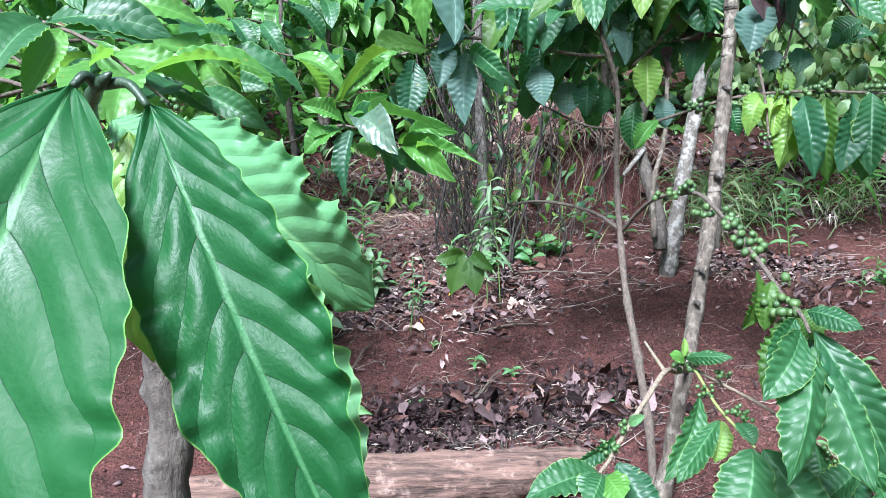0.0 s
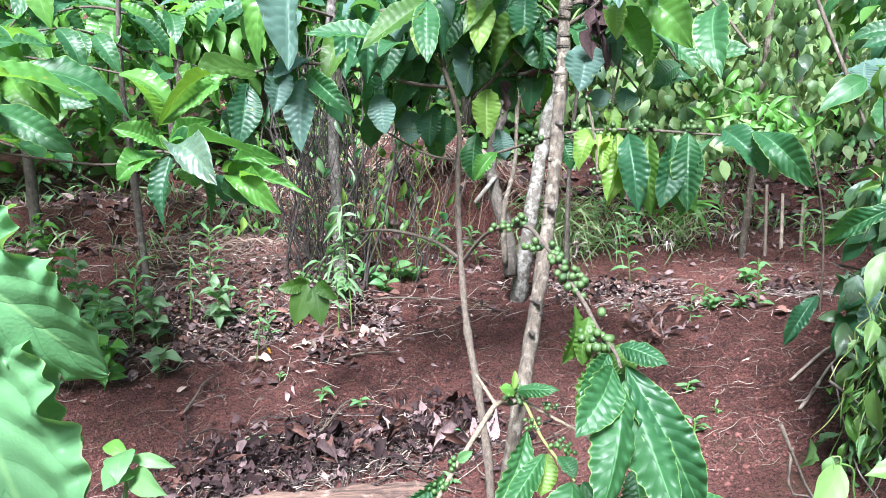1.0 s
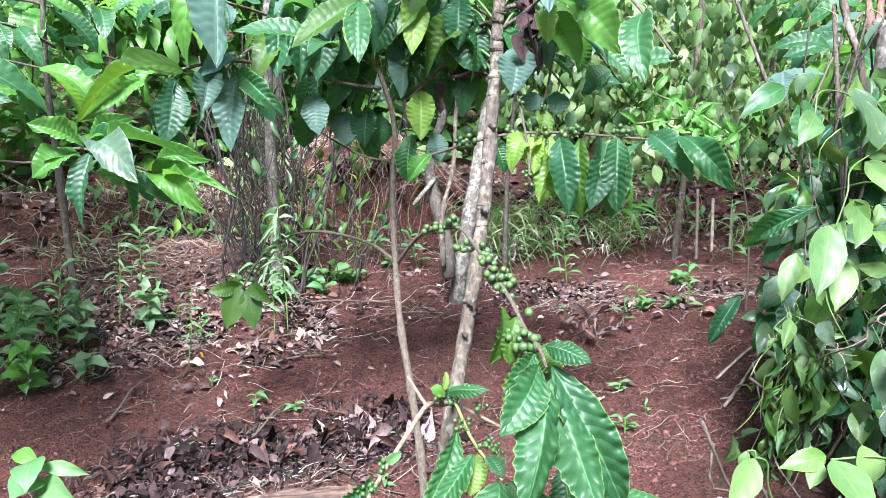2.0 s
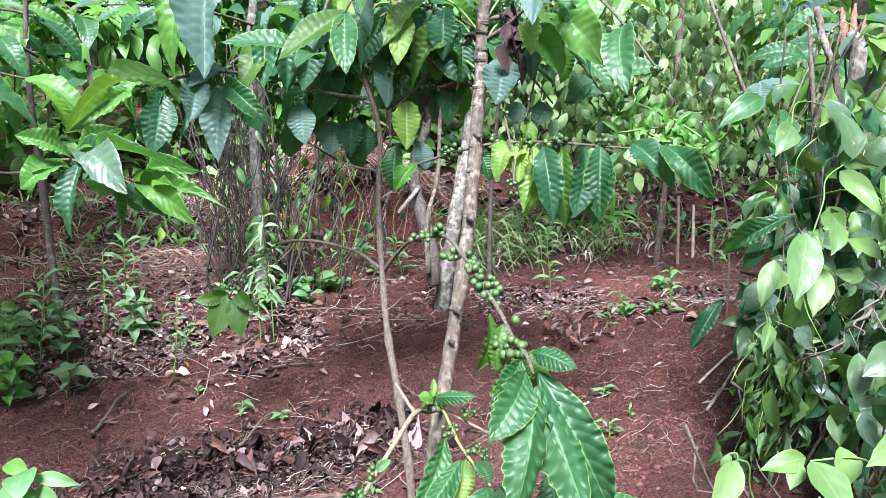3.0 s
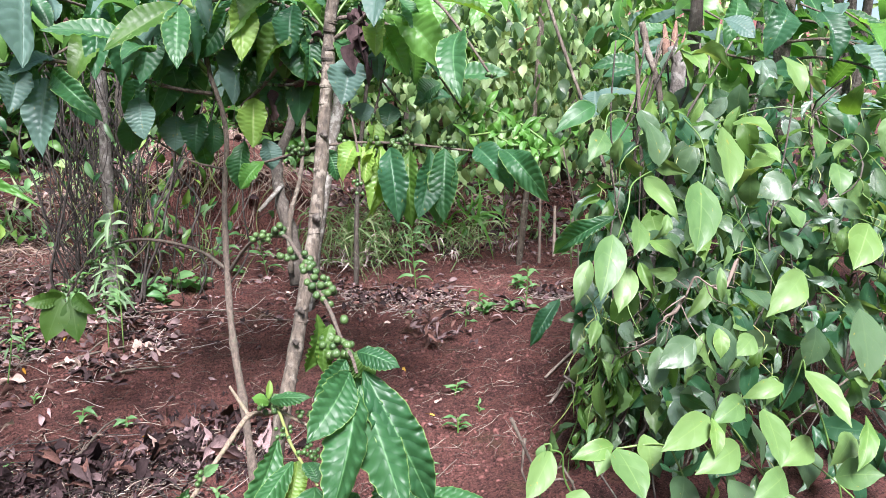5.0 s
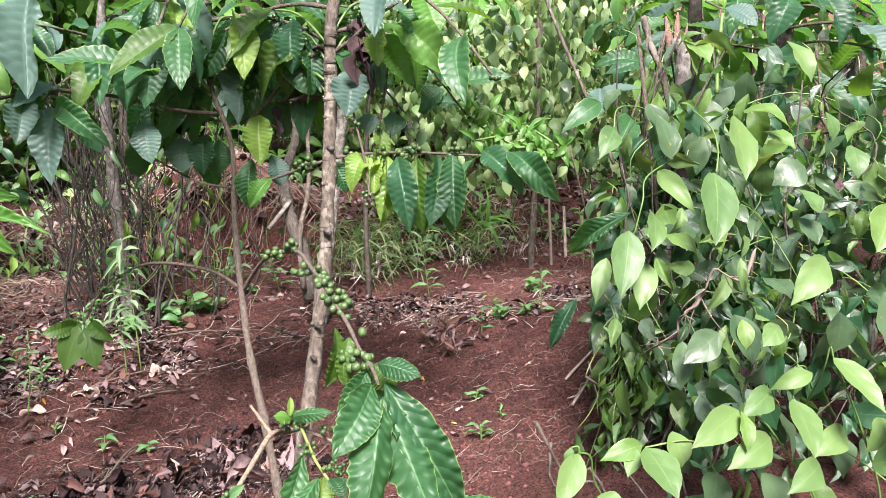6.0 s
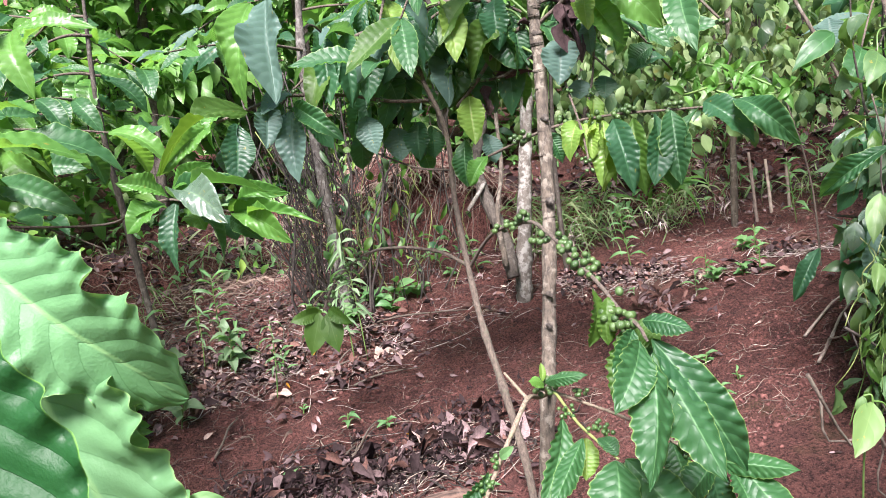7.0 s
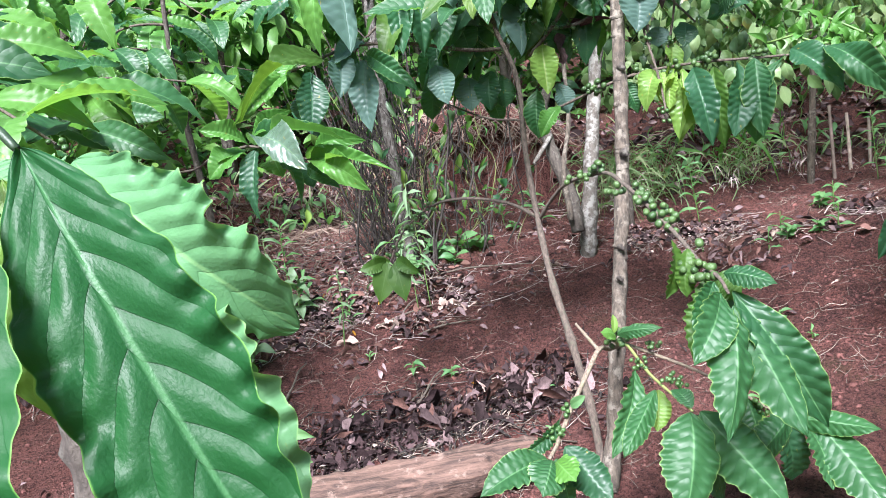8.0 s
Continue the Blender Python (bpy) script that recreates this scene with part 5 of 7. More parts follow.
for i in range(44):
    x = rnd.gauss(0.27, 0.07) if i % 3 else rnd.uniform(0.12, 0.72)
    bm = bmesh.new()
    liana(bm, x, rnd.uniform(3.05, 3.4), rnd.uniform(0.8, 1.15), rnd.uniform(0.002, 0.0055), 0.045)
    part("liana", bm, "liana", thicket)
for mat, n in (("liana", 60), ("trunkdark", 16), ("yellowstem", 16)):
    bm = bmesh.new()
    for i in range(n):
        x = rnd.gauss(0.26, 0.09) if i % 2 else rnd.uniform(0.1, 0.75)
        liana(bm, x, rnd.uniform(3.05, 3.6), rnd.uniform(0.55, 1.1), rnd.uniform(0.001, 0.0026), 0.055)
    for i in range(n // 3):
        a, b = Vector((rnd.uniform(0.05, 0.45), rnd.uniform(3.1, 3.4), rnd.uniform(0.5, 0.95))), Vector((rnd.uniform(0.0, 0.65), rnd.uniform(3.0, 3.4), rnd.uniform(0.45, 0.9)))
        sag = Vector((0, 0, rnd.uniform(0.05, 0.2)))
        tube(bm, [(tuple(a), 0.0022), (tuple(a.lerp(b, 0.3) - sag), 0.002), (tuple(a.lerp(b, 0.7) - sag), 0.002), (tuple(b), 0.0016)], 4, 4, 0.1)
    tagged(part("tangle", bm, mat, thicket), kind="stuff")
for i in range(130):
    x, y, z = rnd.uniform(0.3, 0.75) if i % 3 else rnd.uniform(-0.15, 0.6), rnd.uniform(2.95, 3.5), rnd.uniform(0.3, 0.85)
    a = rnd.uniform(0, 6.28)
    p = Vector((x, y, z))
    leaf(thicket, rnd.choice(("weed", "olive", "olive", "olive", "pepperold", "dark", "yellow")), p, p + Vector((math.cos(a) * 0.04, math.sin(a) * 0.04, rnd.uniform(-0.09, -0.01))), rnd.uniform(0.014, 0.034), rnd.uniform(-60, 60), kind="small")

# higher branches of the berry tree and its thin neighbour
TOP = (("dark", "mid", "grey", "olive"), (3, 5, 2, 2))
for i in range(5):
    coffee_branch(tree, (0.83 + 0.004 * i, 1.95, 1.1 + 0.05 * i), 0.3 + i * 2.4, 0.42 + 0.03 * (i % 4), 0.12, 0.34, TOP, 700 + i, floor=0.93, berry=0.5)
for i in range(6):
    coffee_branch(thin, (0.57, 2.12, 1.05 + 0.04 * i), 1.0 + i * 2.4, 0.4 + 0.03 * (i % 4), 0.12, 0.34, TOP, 740 + i, floor=0.9, berry=0.5)

# ---- pepper vines ----
def hanging_leaf(rnd, parent, p, mats, size, outward):
    a = Vector((outward[0] + rnd.gauss(0, 0.6), outward[1] + rnd.gauss(0, 0.6), 0))
    way = (a * rnd.uniform(0.0, 0.6) + Vector((0, 0, -1)) + Vector((rnd.gauss(0, 0.45), rnd.gauss(0, 0.45), 0))).normalized()
    if rnd.random() < 0.35:
        way = (Vector((rnd.uniform(-1, 1), rnd.uniform(-1, 0.4), rnd.uniform(-0.6, 0.2)))).normalized()
    long = size * rnd.choice((0.5, 0.7, 0.85, 1.0, 1.25)) * rnd.uniform(0.9, 1.1)
    narrow = rnd.random() < 0.5
    wide = rnd.uniform(0.3, 0.46) if narrow else rnd.uniform(0.42, 0.6)
    leaf(parent, rnd.choices(*mats, k=1)[0], p, p + way * long, long * wide, rnd.uniform(-75, 75), rnd.randrange(5), "peppernarrow" if narrow else "pepper", (outward[0] + rnd.gauss(0, 0.3), outward[1], 0.55 + rnd.gauss(0, 0.3)))
    if rnd.random() < 0.16:
        up = p + Vector((rnd.gauss(0, 0.01), rnd.gauss(0, 0.01), rnd.uniform(0.015, 0.035)))
        stem(parent, "leaf_stalk", [(tuple(p), 0.0009), (tuple(p.lerp(up, 0.6) + Vector((rnd.gauss(0, 0.004), 0, 0))), 0.001), (tuple(up + Vector((rnd.gauss(0, 0.02), 0.02, 0.002))), 0.0011)], "yellowstem", 4, 0, 0, steps=2)


def pepper_vine(at, top, label, seed, count, lobes, size, mats):
    """A climbing vine on its living post: rough stems, runners, and leaves over rounded lobes of the given centre and radii."""
    rnd = random.Random(seed)
    vine = thing("pepper_vine", at, label, "vine", "pepper vines")
    x, y, z = at
    for i in range(10):
        a = i * 0.628 * 2
        r = rnd.uniform(0.03, 0.12)
        pts = []
        for k in range(6):
            h = z - 0.02 + (top - z) * k / 5
            pts.append(((x + r * math.cos(a + 0.5 * k) + rnd.gauss(0, 0.015), y + r * math.sin(a + 0.5 * k) + rnd.gauss(0, 0.015), h), rnd.uniform(0.0015, 0.0032)))
        stem(vine, "climbing_stem", pts, rnd.choice(("trunkdark", "stem", "trunkdark")), 6, 0.2, 0.25, steps=4)
    total = sum(l[3] * l[4] for l in lobes)
    for (cx, cy, cz, rx, rz) in lobes:
        n = int(count * rx * rz / total)
        for i in range(n):
            a, b = rnd.uniform(0, 6.28), math.asin(rnd.uniform(-0.95, 0.95))
            if math.sin(a) > 0.55 and rnd.random() < 0.7:
                a = -a
            d = Vector((math.cos(a) * math.cos(b), math.sin(a) * math.cos(b), math.sin(b)))
            f = rnd.uniform(0.45, 1.0) ** 0.6
            p = Vector((cx + d.x * rx * f, cy + d.y * rx * f, cz + d.z * rz * f))
            if p.z < ground_z(p.x, p.y) + 0.1 or (p.x - 0.36) < 0.7 * (p.y - 0.22):
                continue
            # deeper leaves take the darker mix, shade put into their colour
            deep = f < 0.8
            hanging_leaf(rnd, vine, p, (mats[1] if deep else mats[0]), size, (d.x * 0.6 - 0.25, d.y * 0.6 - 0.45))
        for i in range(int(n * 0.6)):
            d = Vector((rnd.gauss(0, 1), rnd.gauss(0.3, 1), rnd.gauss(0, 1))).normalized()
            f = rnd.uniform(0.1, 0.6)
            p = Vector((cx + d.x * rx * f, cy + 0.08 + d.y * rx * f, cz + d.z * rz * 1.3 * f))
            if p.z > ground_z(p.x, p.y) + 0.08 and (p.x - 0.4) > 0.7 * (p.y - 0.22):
                hanging_leaf(rnd, vine, p, INNER_SHADED, size * 1.2, (d.x * 0.6, -0.4))
        for i in range(4):
            p = Vector((cx + rnd.gauss(0, 0.5) * rx, cy + rnd.gauss(0, 0.4) * rx - 0.05, cz + rnd.uniform(0.2, 0.9) * rz))
            if (p.x - 0.4) < 0.7 * (p.y - 0.22):
                continue
            pts = [(tuple(p + Vector((rnd.gauss(0, 0.035), rnd.gauss(0, 0.035), -k * rz * 0.35))), 0.0016) for k in range(5)]
            stem(vine, "dead_stem", pts, rnd.choice(("trunkdark", "trunkdark", "stem")), 5, 0.1, 0.2, steps=3)
        for i in range(7):
            a = rnd.uniform(3.2, 6.2)
            p = Vector((cx, cy, cz + rnd.uniform(-0.6, 0.6) * rz))
            q = p + Vector((math.cos(a), math.sin(a), 0)) * rx * rnd.uniform(0.7, 1.0) + Vector((0, 0, rnd.uniform(-0.1, 0.05)))
            stem(vine, "runner", [(tuple(p), 0.002), (tuple((p + q) / 2 + Vector((0, 0, 0.04))), 0.0016), (tuple(q), 0.0012), (tuple(q + Vector((rnd.gauss(0, 0.02), rnd.gauss(0, 0.02), -0.07))), 0.0009)], "greenstem", 5, 0.1, 0.3, steps=4)
    return vine


# darker leaf mixes that colour in the shade of the vine's depths
INNER_SHADED = (("pepperold", "dark", "drydark"), (2, 5, 0.25))
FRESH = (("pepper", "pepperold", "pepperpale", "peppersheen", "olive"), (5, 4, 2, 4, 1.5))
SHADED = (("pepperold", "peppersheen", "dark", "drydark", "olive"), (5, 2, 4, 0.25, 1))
vine = pepper_vine((1.47, 1.53, 0.12), 1.1, "pepper vine with hanging heart-shaped leaves on a broken post", 41, 640, ((1.38, 1.5, 0.7, 0.2, 0.34), (1.4, 1.5, 0.42, 0.18, 0.22), (1.55, 1.46, 0.76, 0.32, 0.36), (1.75, 1.4, 0.5, 0.36, 0.34), (1.86, 1.42, 0.84, 0.34, 0.2), (1.52, 1.5, 0.42, 0.2, 0.22), (1.92, 1.25, 0.75, 0.3, 0.34)), 0.072, (FRESH, SHADED))
post = stem(vine, "post", [((1.46, 1.53, 0.05), 0.018), ((1.47, 1.54, 0.5), 0.017), ((1.497, 1.535, 0.986), 0.015), ((1.487, 1.558, 1.070), 0.0145)], "trunkgrey", 10, 0.3, 0.1, "broken wooden post")
for pts in ((((1.476, 1.557, 1.045), 0.009), ((1.476, 1.566, 1.081), 0.008), ((1.474, 1.575, 1.120), 0.003)), (((1.492, 1.551, 1.046), 0.01), ((1.494, 1.560, 1.089), 0.008), ((1.499, 1.567, 1.129), 0.002)), (((1.503, 1.546, 1.045), 0.006), ((1.510, 1.551, 1.078), 0.004), ((1.517, 1.554, 1.106), 0.001))):
    stem(vine, "splinter", list(pts), "rawwood", 6, 0.3, 0)
leaf(vine, "dark", (1.322, 1.653, 0.478), (1.240, 1.633, 0.372), 0.036, 20, 1, kind="hanging")
leaf(vine, "mid", (1.246, 1.357, 0.732), (1.154, 1.430, 0.644), 0.035, 0, 1, kind="hanging")
leaf(vine, "grey", (1.323, 1.503, 0.545), (1.307, 1.461, 0.426), 0.075, 0, 0, kind="hanging")
leaf(vine, "grey", (1.399, 1.703, 0.969), (1.380, 1.675, 0.908), 0.059, 20, 3, kind="hanging")
leaf(vine, "mid", (1.357, 1.636, 0.937), (1.252, 1.630, 0.869), 0.051, 0, 1, kind="pepper")
leaf(vine, "pepper", (1.166, 1.061, 0.836), (1.123, 1.001, 0.741), 0.062, 0, 0, kind="pepper")
leaf(vine, "pepper", (1.215, 1.082, 0.918), (1.193, 1.025, 0.827), 0.055, -10, 3, kind="pepper")
leaf(vine, "pepper", (1.068, 1.124, 0.746), (1.024, 1.077, 0.656), 0.051, 10, 0, kind="pepper")
leaf(vine, "pepper", (1.108, 1.231, 0.896), (1.058, 1.196, 0.849), 0.038, 0, 1, kind="pepper")
leaf(vine, "pepper", (1.135, 1.150, 0.832), (1.151, 1.074, 0.772), 0.031, 40, 2, kind="pepper")
leaf(vine, "pepper", (1.113, 1.135, 0.775), (1.084, 1.089, 0.719), 0.040, -20, 1, kind="pepper")
leaf(vine, "pepperpale", (1.128, 1.120, 0.736), (1.147, 1.062, 0.715), 0.035, 0, 1, kind="pepper")
leaf(vine, "pepper", (1.109, 1.128, 0.691), (1.073, 1.095, 0.628), 0.039, 20, 0, kind="pepper")
leaf(vine, "pepper", (1.079, 1.195, 0.689), (1.045, 1.171, 0.620), 0.031, 30, 0, kind="pepper")
leaf(vine, "pepperold", (1.190, 1.186, 0.846), (1.181, 1.229, 0.921), 0.047, 0, 1, kind="pepper")
leaf(vine, "pepperold", (1.196, 1.259, 0.935), (1.204, 1.241, 0.869), 0.045, 0, 2, kind="pepper")
leaf(vine, "pepperpale", (1.438, 1.465, 1.058), (1.445, 1.397, 1.013), 0.057, 0, 1, kind="pepper")
leaf(vine, "pepper", (1.281, 0.954, 0.721), (1.205, 0.938, 0.662), 0.046, 0, 1, kind="pepper")
leaf(vine, "pepper", (1.219, 0.967, 0.623), (1.180, 0.956, 0.600), 0.034, 0, 3, kind="pepper")
leaf(vine, "pepperold", (1.153, 1.013, 0.607), (1.088, 1.009, 0.569), 0.046, 0, 3, kind="pepper")
leaf(vine, "pepperold", (1.227, 1.061, 0.613), (1.225, 1.014, 0.547), 0.058, 0, 0, kind="pepper")
leaf(vine, "pepperold", (1.129, 1.061, 0.582), (1.107, 1.033, 0.517), 0.033, 20, 1, kind="pepper")
leaf(vine, "pepperold", (1.274, 1.055, 0.669), (1.271, 0.997, 0.650), 0.049, 0, 1, kind="pepper")
leaf(vine, "pepper", (1.307, 0.990, 0.778), (1.292, 1.025, 0.810), 0.034, 0, 1, kind="pepper")
leaf(vine, "pepperold", (1.308, 1.030, 0.765), (1.315, 0.997, 0.728), 0.043, 0, 1, kind="pepper")
leaf(vine, "pepperpale", (1.268, 1.117, 0.924), (1.292, 1.046, 0.899), 0.040, 0, 2, kind="pepper")
leaf(vine, "pepperpale", (1.296, 1.108, 0.891), (1.313, 1.052, 0.867), 0.035, 0, 1, kind="pepper")
leaf(vine, "pepper", (1.343, 1.031, 0.923), (1.348, 1.018, 0.880), 0.027, 0, 1, kind="pepper")
leaf(vine, "pepper", (1.372, 1.007, 0.874), (1.360, 0.979, 0.827), 0.037, 10, 1, kind="pepper")
leaf(vine, "pepperpale", (1.344, 0.913, 0.798), (1.303, 0.893, 0.738), 0.055, 0, 3, kind="pepper")
leaf(vine, "pepperold", (1.401, 0.946, 0.660), (1.393, 0.904, 0.560), 0.076, 0, 3, kind="pepper")
leaf(vine, "pepperold", (1.380, 0.999, 0.616), (1.363, 0.992, 0.554), 0.053, 0, 1, kind="pepper")
leaf(vine, "pepperold", (1.433, 1.138, 0.830), (1.379, 1.153, 0.798), 0.058, 0, 1, kind="pepper")
leaf(vine, "pepperpale", (1.223, 1.040, 0.611), (1.217, 1.022, 0.568), 0.026, 20, 1, kind="pepper")
leaf(vine, "pepper", (1.206, 1.037, 0.710), (1.207, 1.025, 0.658), 0.015, 40, 1, kind="pepper")
for i in range(34):
    p = Vector((1.45 + DICE.uniform(-0.14, 0.14), 1.46 + DICE.uniform(-0.07, 0.03), 0.62 + 0.44 * DICE.random()))
    hanging_leaf(DICE, vine, p, FRESH, 0.08, (-0.4, -0.7))
# the tangle inside, down to the soil, its shade carried by dark leaf colours
rnd = random.Random(46)
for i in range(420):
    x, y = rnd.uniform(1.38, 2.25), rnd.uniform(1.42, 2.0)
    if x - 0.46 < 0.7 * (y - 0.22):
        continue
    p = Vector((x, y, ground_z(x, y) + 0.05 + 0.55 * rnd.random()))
    hanging_leaf(rnd, vine, p, INNER_SHADED, 0.085, (0.0, -0.5))
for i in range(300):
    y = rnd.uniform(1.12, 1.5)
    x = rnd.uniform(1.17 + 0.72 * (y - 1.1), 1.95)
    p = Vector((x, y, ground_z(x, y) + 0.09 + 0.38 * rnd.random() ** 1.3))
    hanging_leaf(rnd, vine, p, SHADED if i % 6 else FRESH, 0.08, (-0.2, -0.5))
for i in range(60):
    x, y = rnd.uniform(1.22, 2.1), rnd.uniform(1.2, 1.6)
    if x - 0.44 < 0.7 * (y - 0.22):
        continue
    z, a = ground_z(x, y), rnd.uniform(0, 6.28)
    pts = [((x + 0.05 * k * math.cos(a) + rnd.gauss(0, 0.025), y + 0.05 * k * math.sin(a) + rnd.gauss(0, 0.02), z + 0.09 * k * rnd.uniform(0.5, 1.2)), rnd.uniform(0.0012, 0.0032)) for k in range(5)]
    stem(vine, "dead_stem", pts, rnd.choice(("trunkdark", "trunkdark", "stem")), 5, 0.2, 0.2, steps=3)
# curling runners at the front
for pts in ((((1.074, 1.120, 0.738), (1.091, 1.125, 0.790), (1.118, 1.154, 0.822), (1.226, 1.225, 0.843)),), (((1.169, 1.059, 0.836), (1.189, 1.081, 0.868), (1.218, 1.131, 0.899), (1.298, 1.270, 0.925)),), (((1.108, 1.231, 0.894), (1.129, 1.252, 0.927), (1.214, 1.306, 0.928), (1.317, 1.370, 0.909)),), (((1.261, 0.967, 0.504), (1.280, 0.988, 0.535), (1.313, 0.997, 0.537), (1.354, 1.014, 0.488)),), (((1.304, 0.942, 0.570), (1.301, 0.947, 0.586), (1.305, 0.958, 0.545), (1.352, 1.026, 0.443)),)):
    stem(vine, "runner", [(p, 0.0012) for p in pts[0]], "greenstem", 6, 0.1, 0.3)
# the pale withered runner that trails to the soil
rnd = random.Random(44)
line = [(1.388, 1.177, 0.682), (1.343, 1.174, 0.637), (1.299, 1.183, 0.644), (1.287, 1.198, 0.594), (1.263, 1.214, 0.571), (1.272, 1.242, 0.515), (1.312, 1.373, 0.441), (1.361, 1.551, 0.340), (1.379, 1.686, 0.238), (1.343, 1.741, 0.176)]
pts = []
for a, b in zip(line, line[1:]):
    for k in range(3):
        p = Vector(a).lerp(Vector(b), k / 3)
        pts.append((tuple(p + Vector((rnd.gauss(0, 0.005), rnd.gauss(0, 0.005), rnd.gauss(0, 0.005)))), rnd.choice((0.0016, 0.002, 0.0032))))
stem(vine, "withered_runner", pts, "twig", 6, 0.3, 0.2, steps=3)
for i in range(14):
    p = Vector(rnd.choice(pts[:18])[0])
    q = p + Vector((rnd.gauss(0, 0.03), rnd.gauss(0, 0.02), rnd.uniform(-0.07, 0.02)))
    stem(vine, "withered_twig", [(tuple(p), 0.0014), (tuple(p.lerp(q, 0.5) + Vector((rnd.gauss(0, 0.008), 0, rnd.gauss(0, 0.008)))), 0.0011), (tuple(q), 0.0006)], "twig", 4, 0, 0.2, steps=3)

# low shoots in front of the vine
low = thing("pepper_plant", (1.3, 1.12, 0.05), "low pepper shoots with smooth yellow-green oval leaves", "plant", "pepper vines")
for pts in (((0.964, 1.100, 0.315), (0.970, 1.088, 0.418), (0.960, 1.094, 0.426)), ((1.074, 1.093, 0.240), (1.006, 1.092, 0.353), (0.991, 1.088, 0.406), (0.970, 1.088, 0.418)), ((1.238, 1.029, 0.253), (1.171, 1.033, 0.392), (1.134, 1.035, 0.430), (1.063, 1.052, 0.425)), ((1.327, 0.946, 0.291), (1.248, 0.979, 0.439), (1.202, 0.987, 0.487)), ((1.366, 0.883, 0.326), (1.334, 0.906, 0.466), (1.287, 0.928, 0.575)), ((1.413, 0.864, 0.329), (1.304, 0.959, 0.452), (1.262, 0.967, 0.504))):
    x, y, _ = pts[0]
    foot = (x + 0.03, y + 0.04, ground_z(x + 0.03, y + 0.04) - 0.01)
    stem(low, "shoot", [(p, 0.0014) for p in ((foot,) + pts)], "greenstem", 6, 0.1, 0.3)
leaf(low, "pepper", (0.970, 1.088, 0.416), (0.912, 1.054, 0.359), 0.043, 0, 0, kind="pepper")
leaf(low, "pepper", (0.960, 1.094, 0.426), (0.954, 1.087, 0.385), 0.017, 60, 1, kind="pepper")
leaf(low, "pepper", (1.051, 1.037, 0.434), (1.052, 0.960, 0.390), 0.060, 0, 0, kind="pepper")
leaf(low, "pepperpale", (1.071, 1.069, 0.420), (0.998, 1.074, 0.405), 0.033, 0, 1, kind="pepper")
leaf(low, "pepper", (1.056, 1.064, 0.419), (1.023, 1.038, 0.391), 0.028, 20, 3, kind="pepper")
leaf(low, "pepper", (1.116, 1.056, 0.440), (1.111, 1.025, 0.395), 0.045, 0, 1, kind="pepper")
leaf(low, "pepper", (1.184, 0.995, 0.488), (1.081, 0.974, 0.456), 0.048, 0, 0, kind="pepper")
leaf(low, "pepperpale", (1.173, 0.979, 0.495), (1.161, 0.950, 0.447), 0.025, 0, 1, kind="pepper")
leaf(low, "pepper", (1.247, 0.996, 0.508), (1.171, 0.977, 0.485), 0.039, 0, 1, kind="pepper")
leaf(low, "pepper", (1.291, 0.964, 0.542), (1.230, 0.983, 0.518), 0.029, 0, 2, kind="pepper")
leaf(low, "pepper", (1.260, 0.967, 0.504), (1.235, 0.898, 0.446), 0.053, 0, 0, kind="pepper")
leaf(low, "pepper", (1.287, 0.929, 0.578), (1.295, 0.847, 0.525), 0.040, 10, 0, kind="pepper")
leaf(low, "pepper", (1.225, 0.969, 0.448), (1.133, 0.956, 0.421), 0.047, 0, 1, kind="pepper")
leaf(low, "pepper", (1.328, 0.929, 0.460), (1.244, 0.914, 0.438), 0.040, 0, 1, kind="pepper")
leaf(low, "pepperpale", (1.332, 0.857, 0.535), (1.282, 0.819, 0.476), 0.028, 0, 1, kind="pepper")
leaf(low, "pepper", (1.289, 0.854, 0.447), (1.317, 0.804, 0.473), 0.046, 0, 1, kind="pepper")
leaf(low, "pepper", (1.247, 0.901, 0.435), (1.163, 0.877, 0.418), 0.040, 0, 1, kind="pepper")
leaf(low, "pepper", (1.347, 0.885, 0.493), (1.299, 0.873, 0.453), 0.036, 0, 2, kind="pepper")
leaf(low, "pepperold", (1.345, 0.971, 0.432), (1.336, 0.929, 0.378), 0.061, 0, 2, kind="pepper")
leaf(low, "pepperold", (1.186, 1.033, 0.370), (1.155, 1.011, 0.319), 0.053, 0, 2, kind="pepper")
leaf(low, "pepperold", (1.238, 0.991, 0.377), (1.247, 0.954, 0.329), 0.052, 0, 1, kind="pepper")
leaf(low, "pepper", (0.989, 1.065, 0.352), (1.018, 1.028, 0.341), 0.034, 0, 1, kind="pepper")

# withered strands that hang down the vine's side
strands = thing("withered_creeper", (1.30, 1.6, 0.1), "hanging clump of withered olive-green leaves on thin strands", "vine")
rnd = random.Random(8)
for i in range(34):
    p = Vector((rnd.gauss(1.335, 0.035), rnd.gauss(1.44, 0.02), rnd.uniform(0.36, 0.56)))
    drop = rnd.uniform(0.12, 0.32)
    pts = [p + Vector((-0.05 * (k / 5) ** 2 + rnd.gauss(0, 0.008), rnd.gauss(0, 0.008), -drop * k / 5)) for k in range(6)]
    strand = stem(strands, "strand", [(tuple(q), 0.0013) for q in pts], rnd.choice(("twig", "yellowstem", "greenstem")), 4, 0.0, 0.2, steps=3)
    for k in range(rnd.randint(3, 6)):
        q = pts[rnd.randrange(1, 6)]
        way = Vector((rnd.gauss(0, 0.4), rnd.gauss(0, 0.4), -1)).normalized()
        l = rnd.uniform(0.03, 0.075)
        leaf(strand, rnd.choice(("olive", "pepperold", "pepperold", "olive", "weed", "weed", "pepper")), q, q + way * l, l * rnd.uniform(0.16, 0.34), rnd.uniform(-80, 80), kind="peppernarrow")

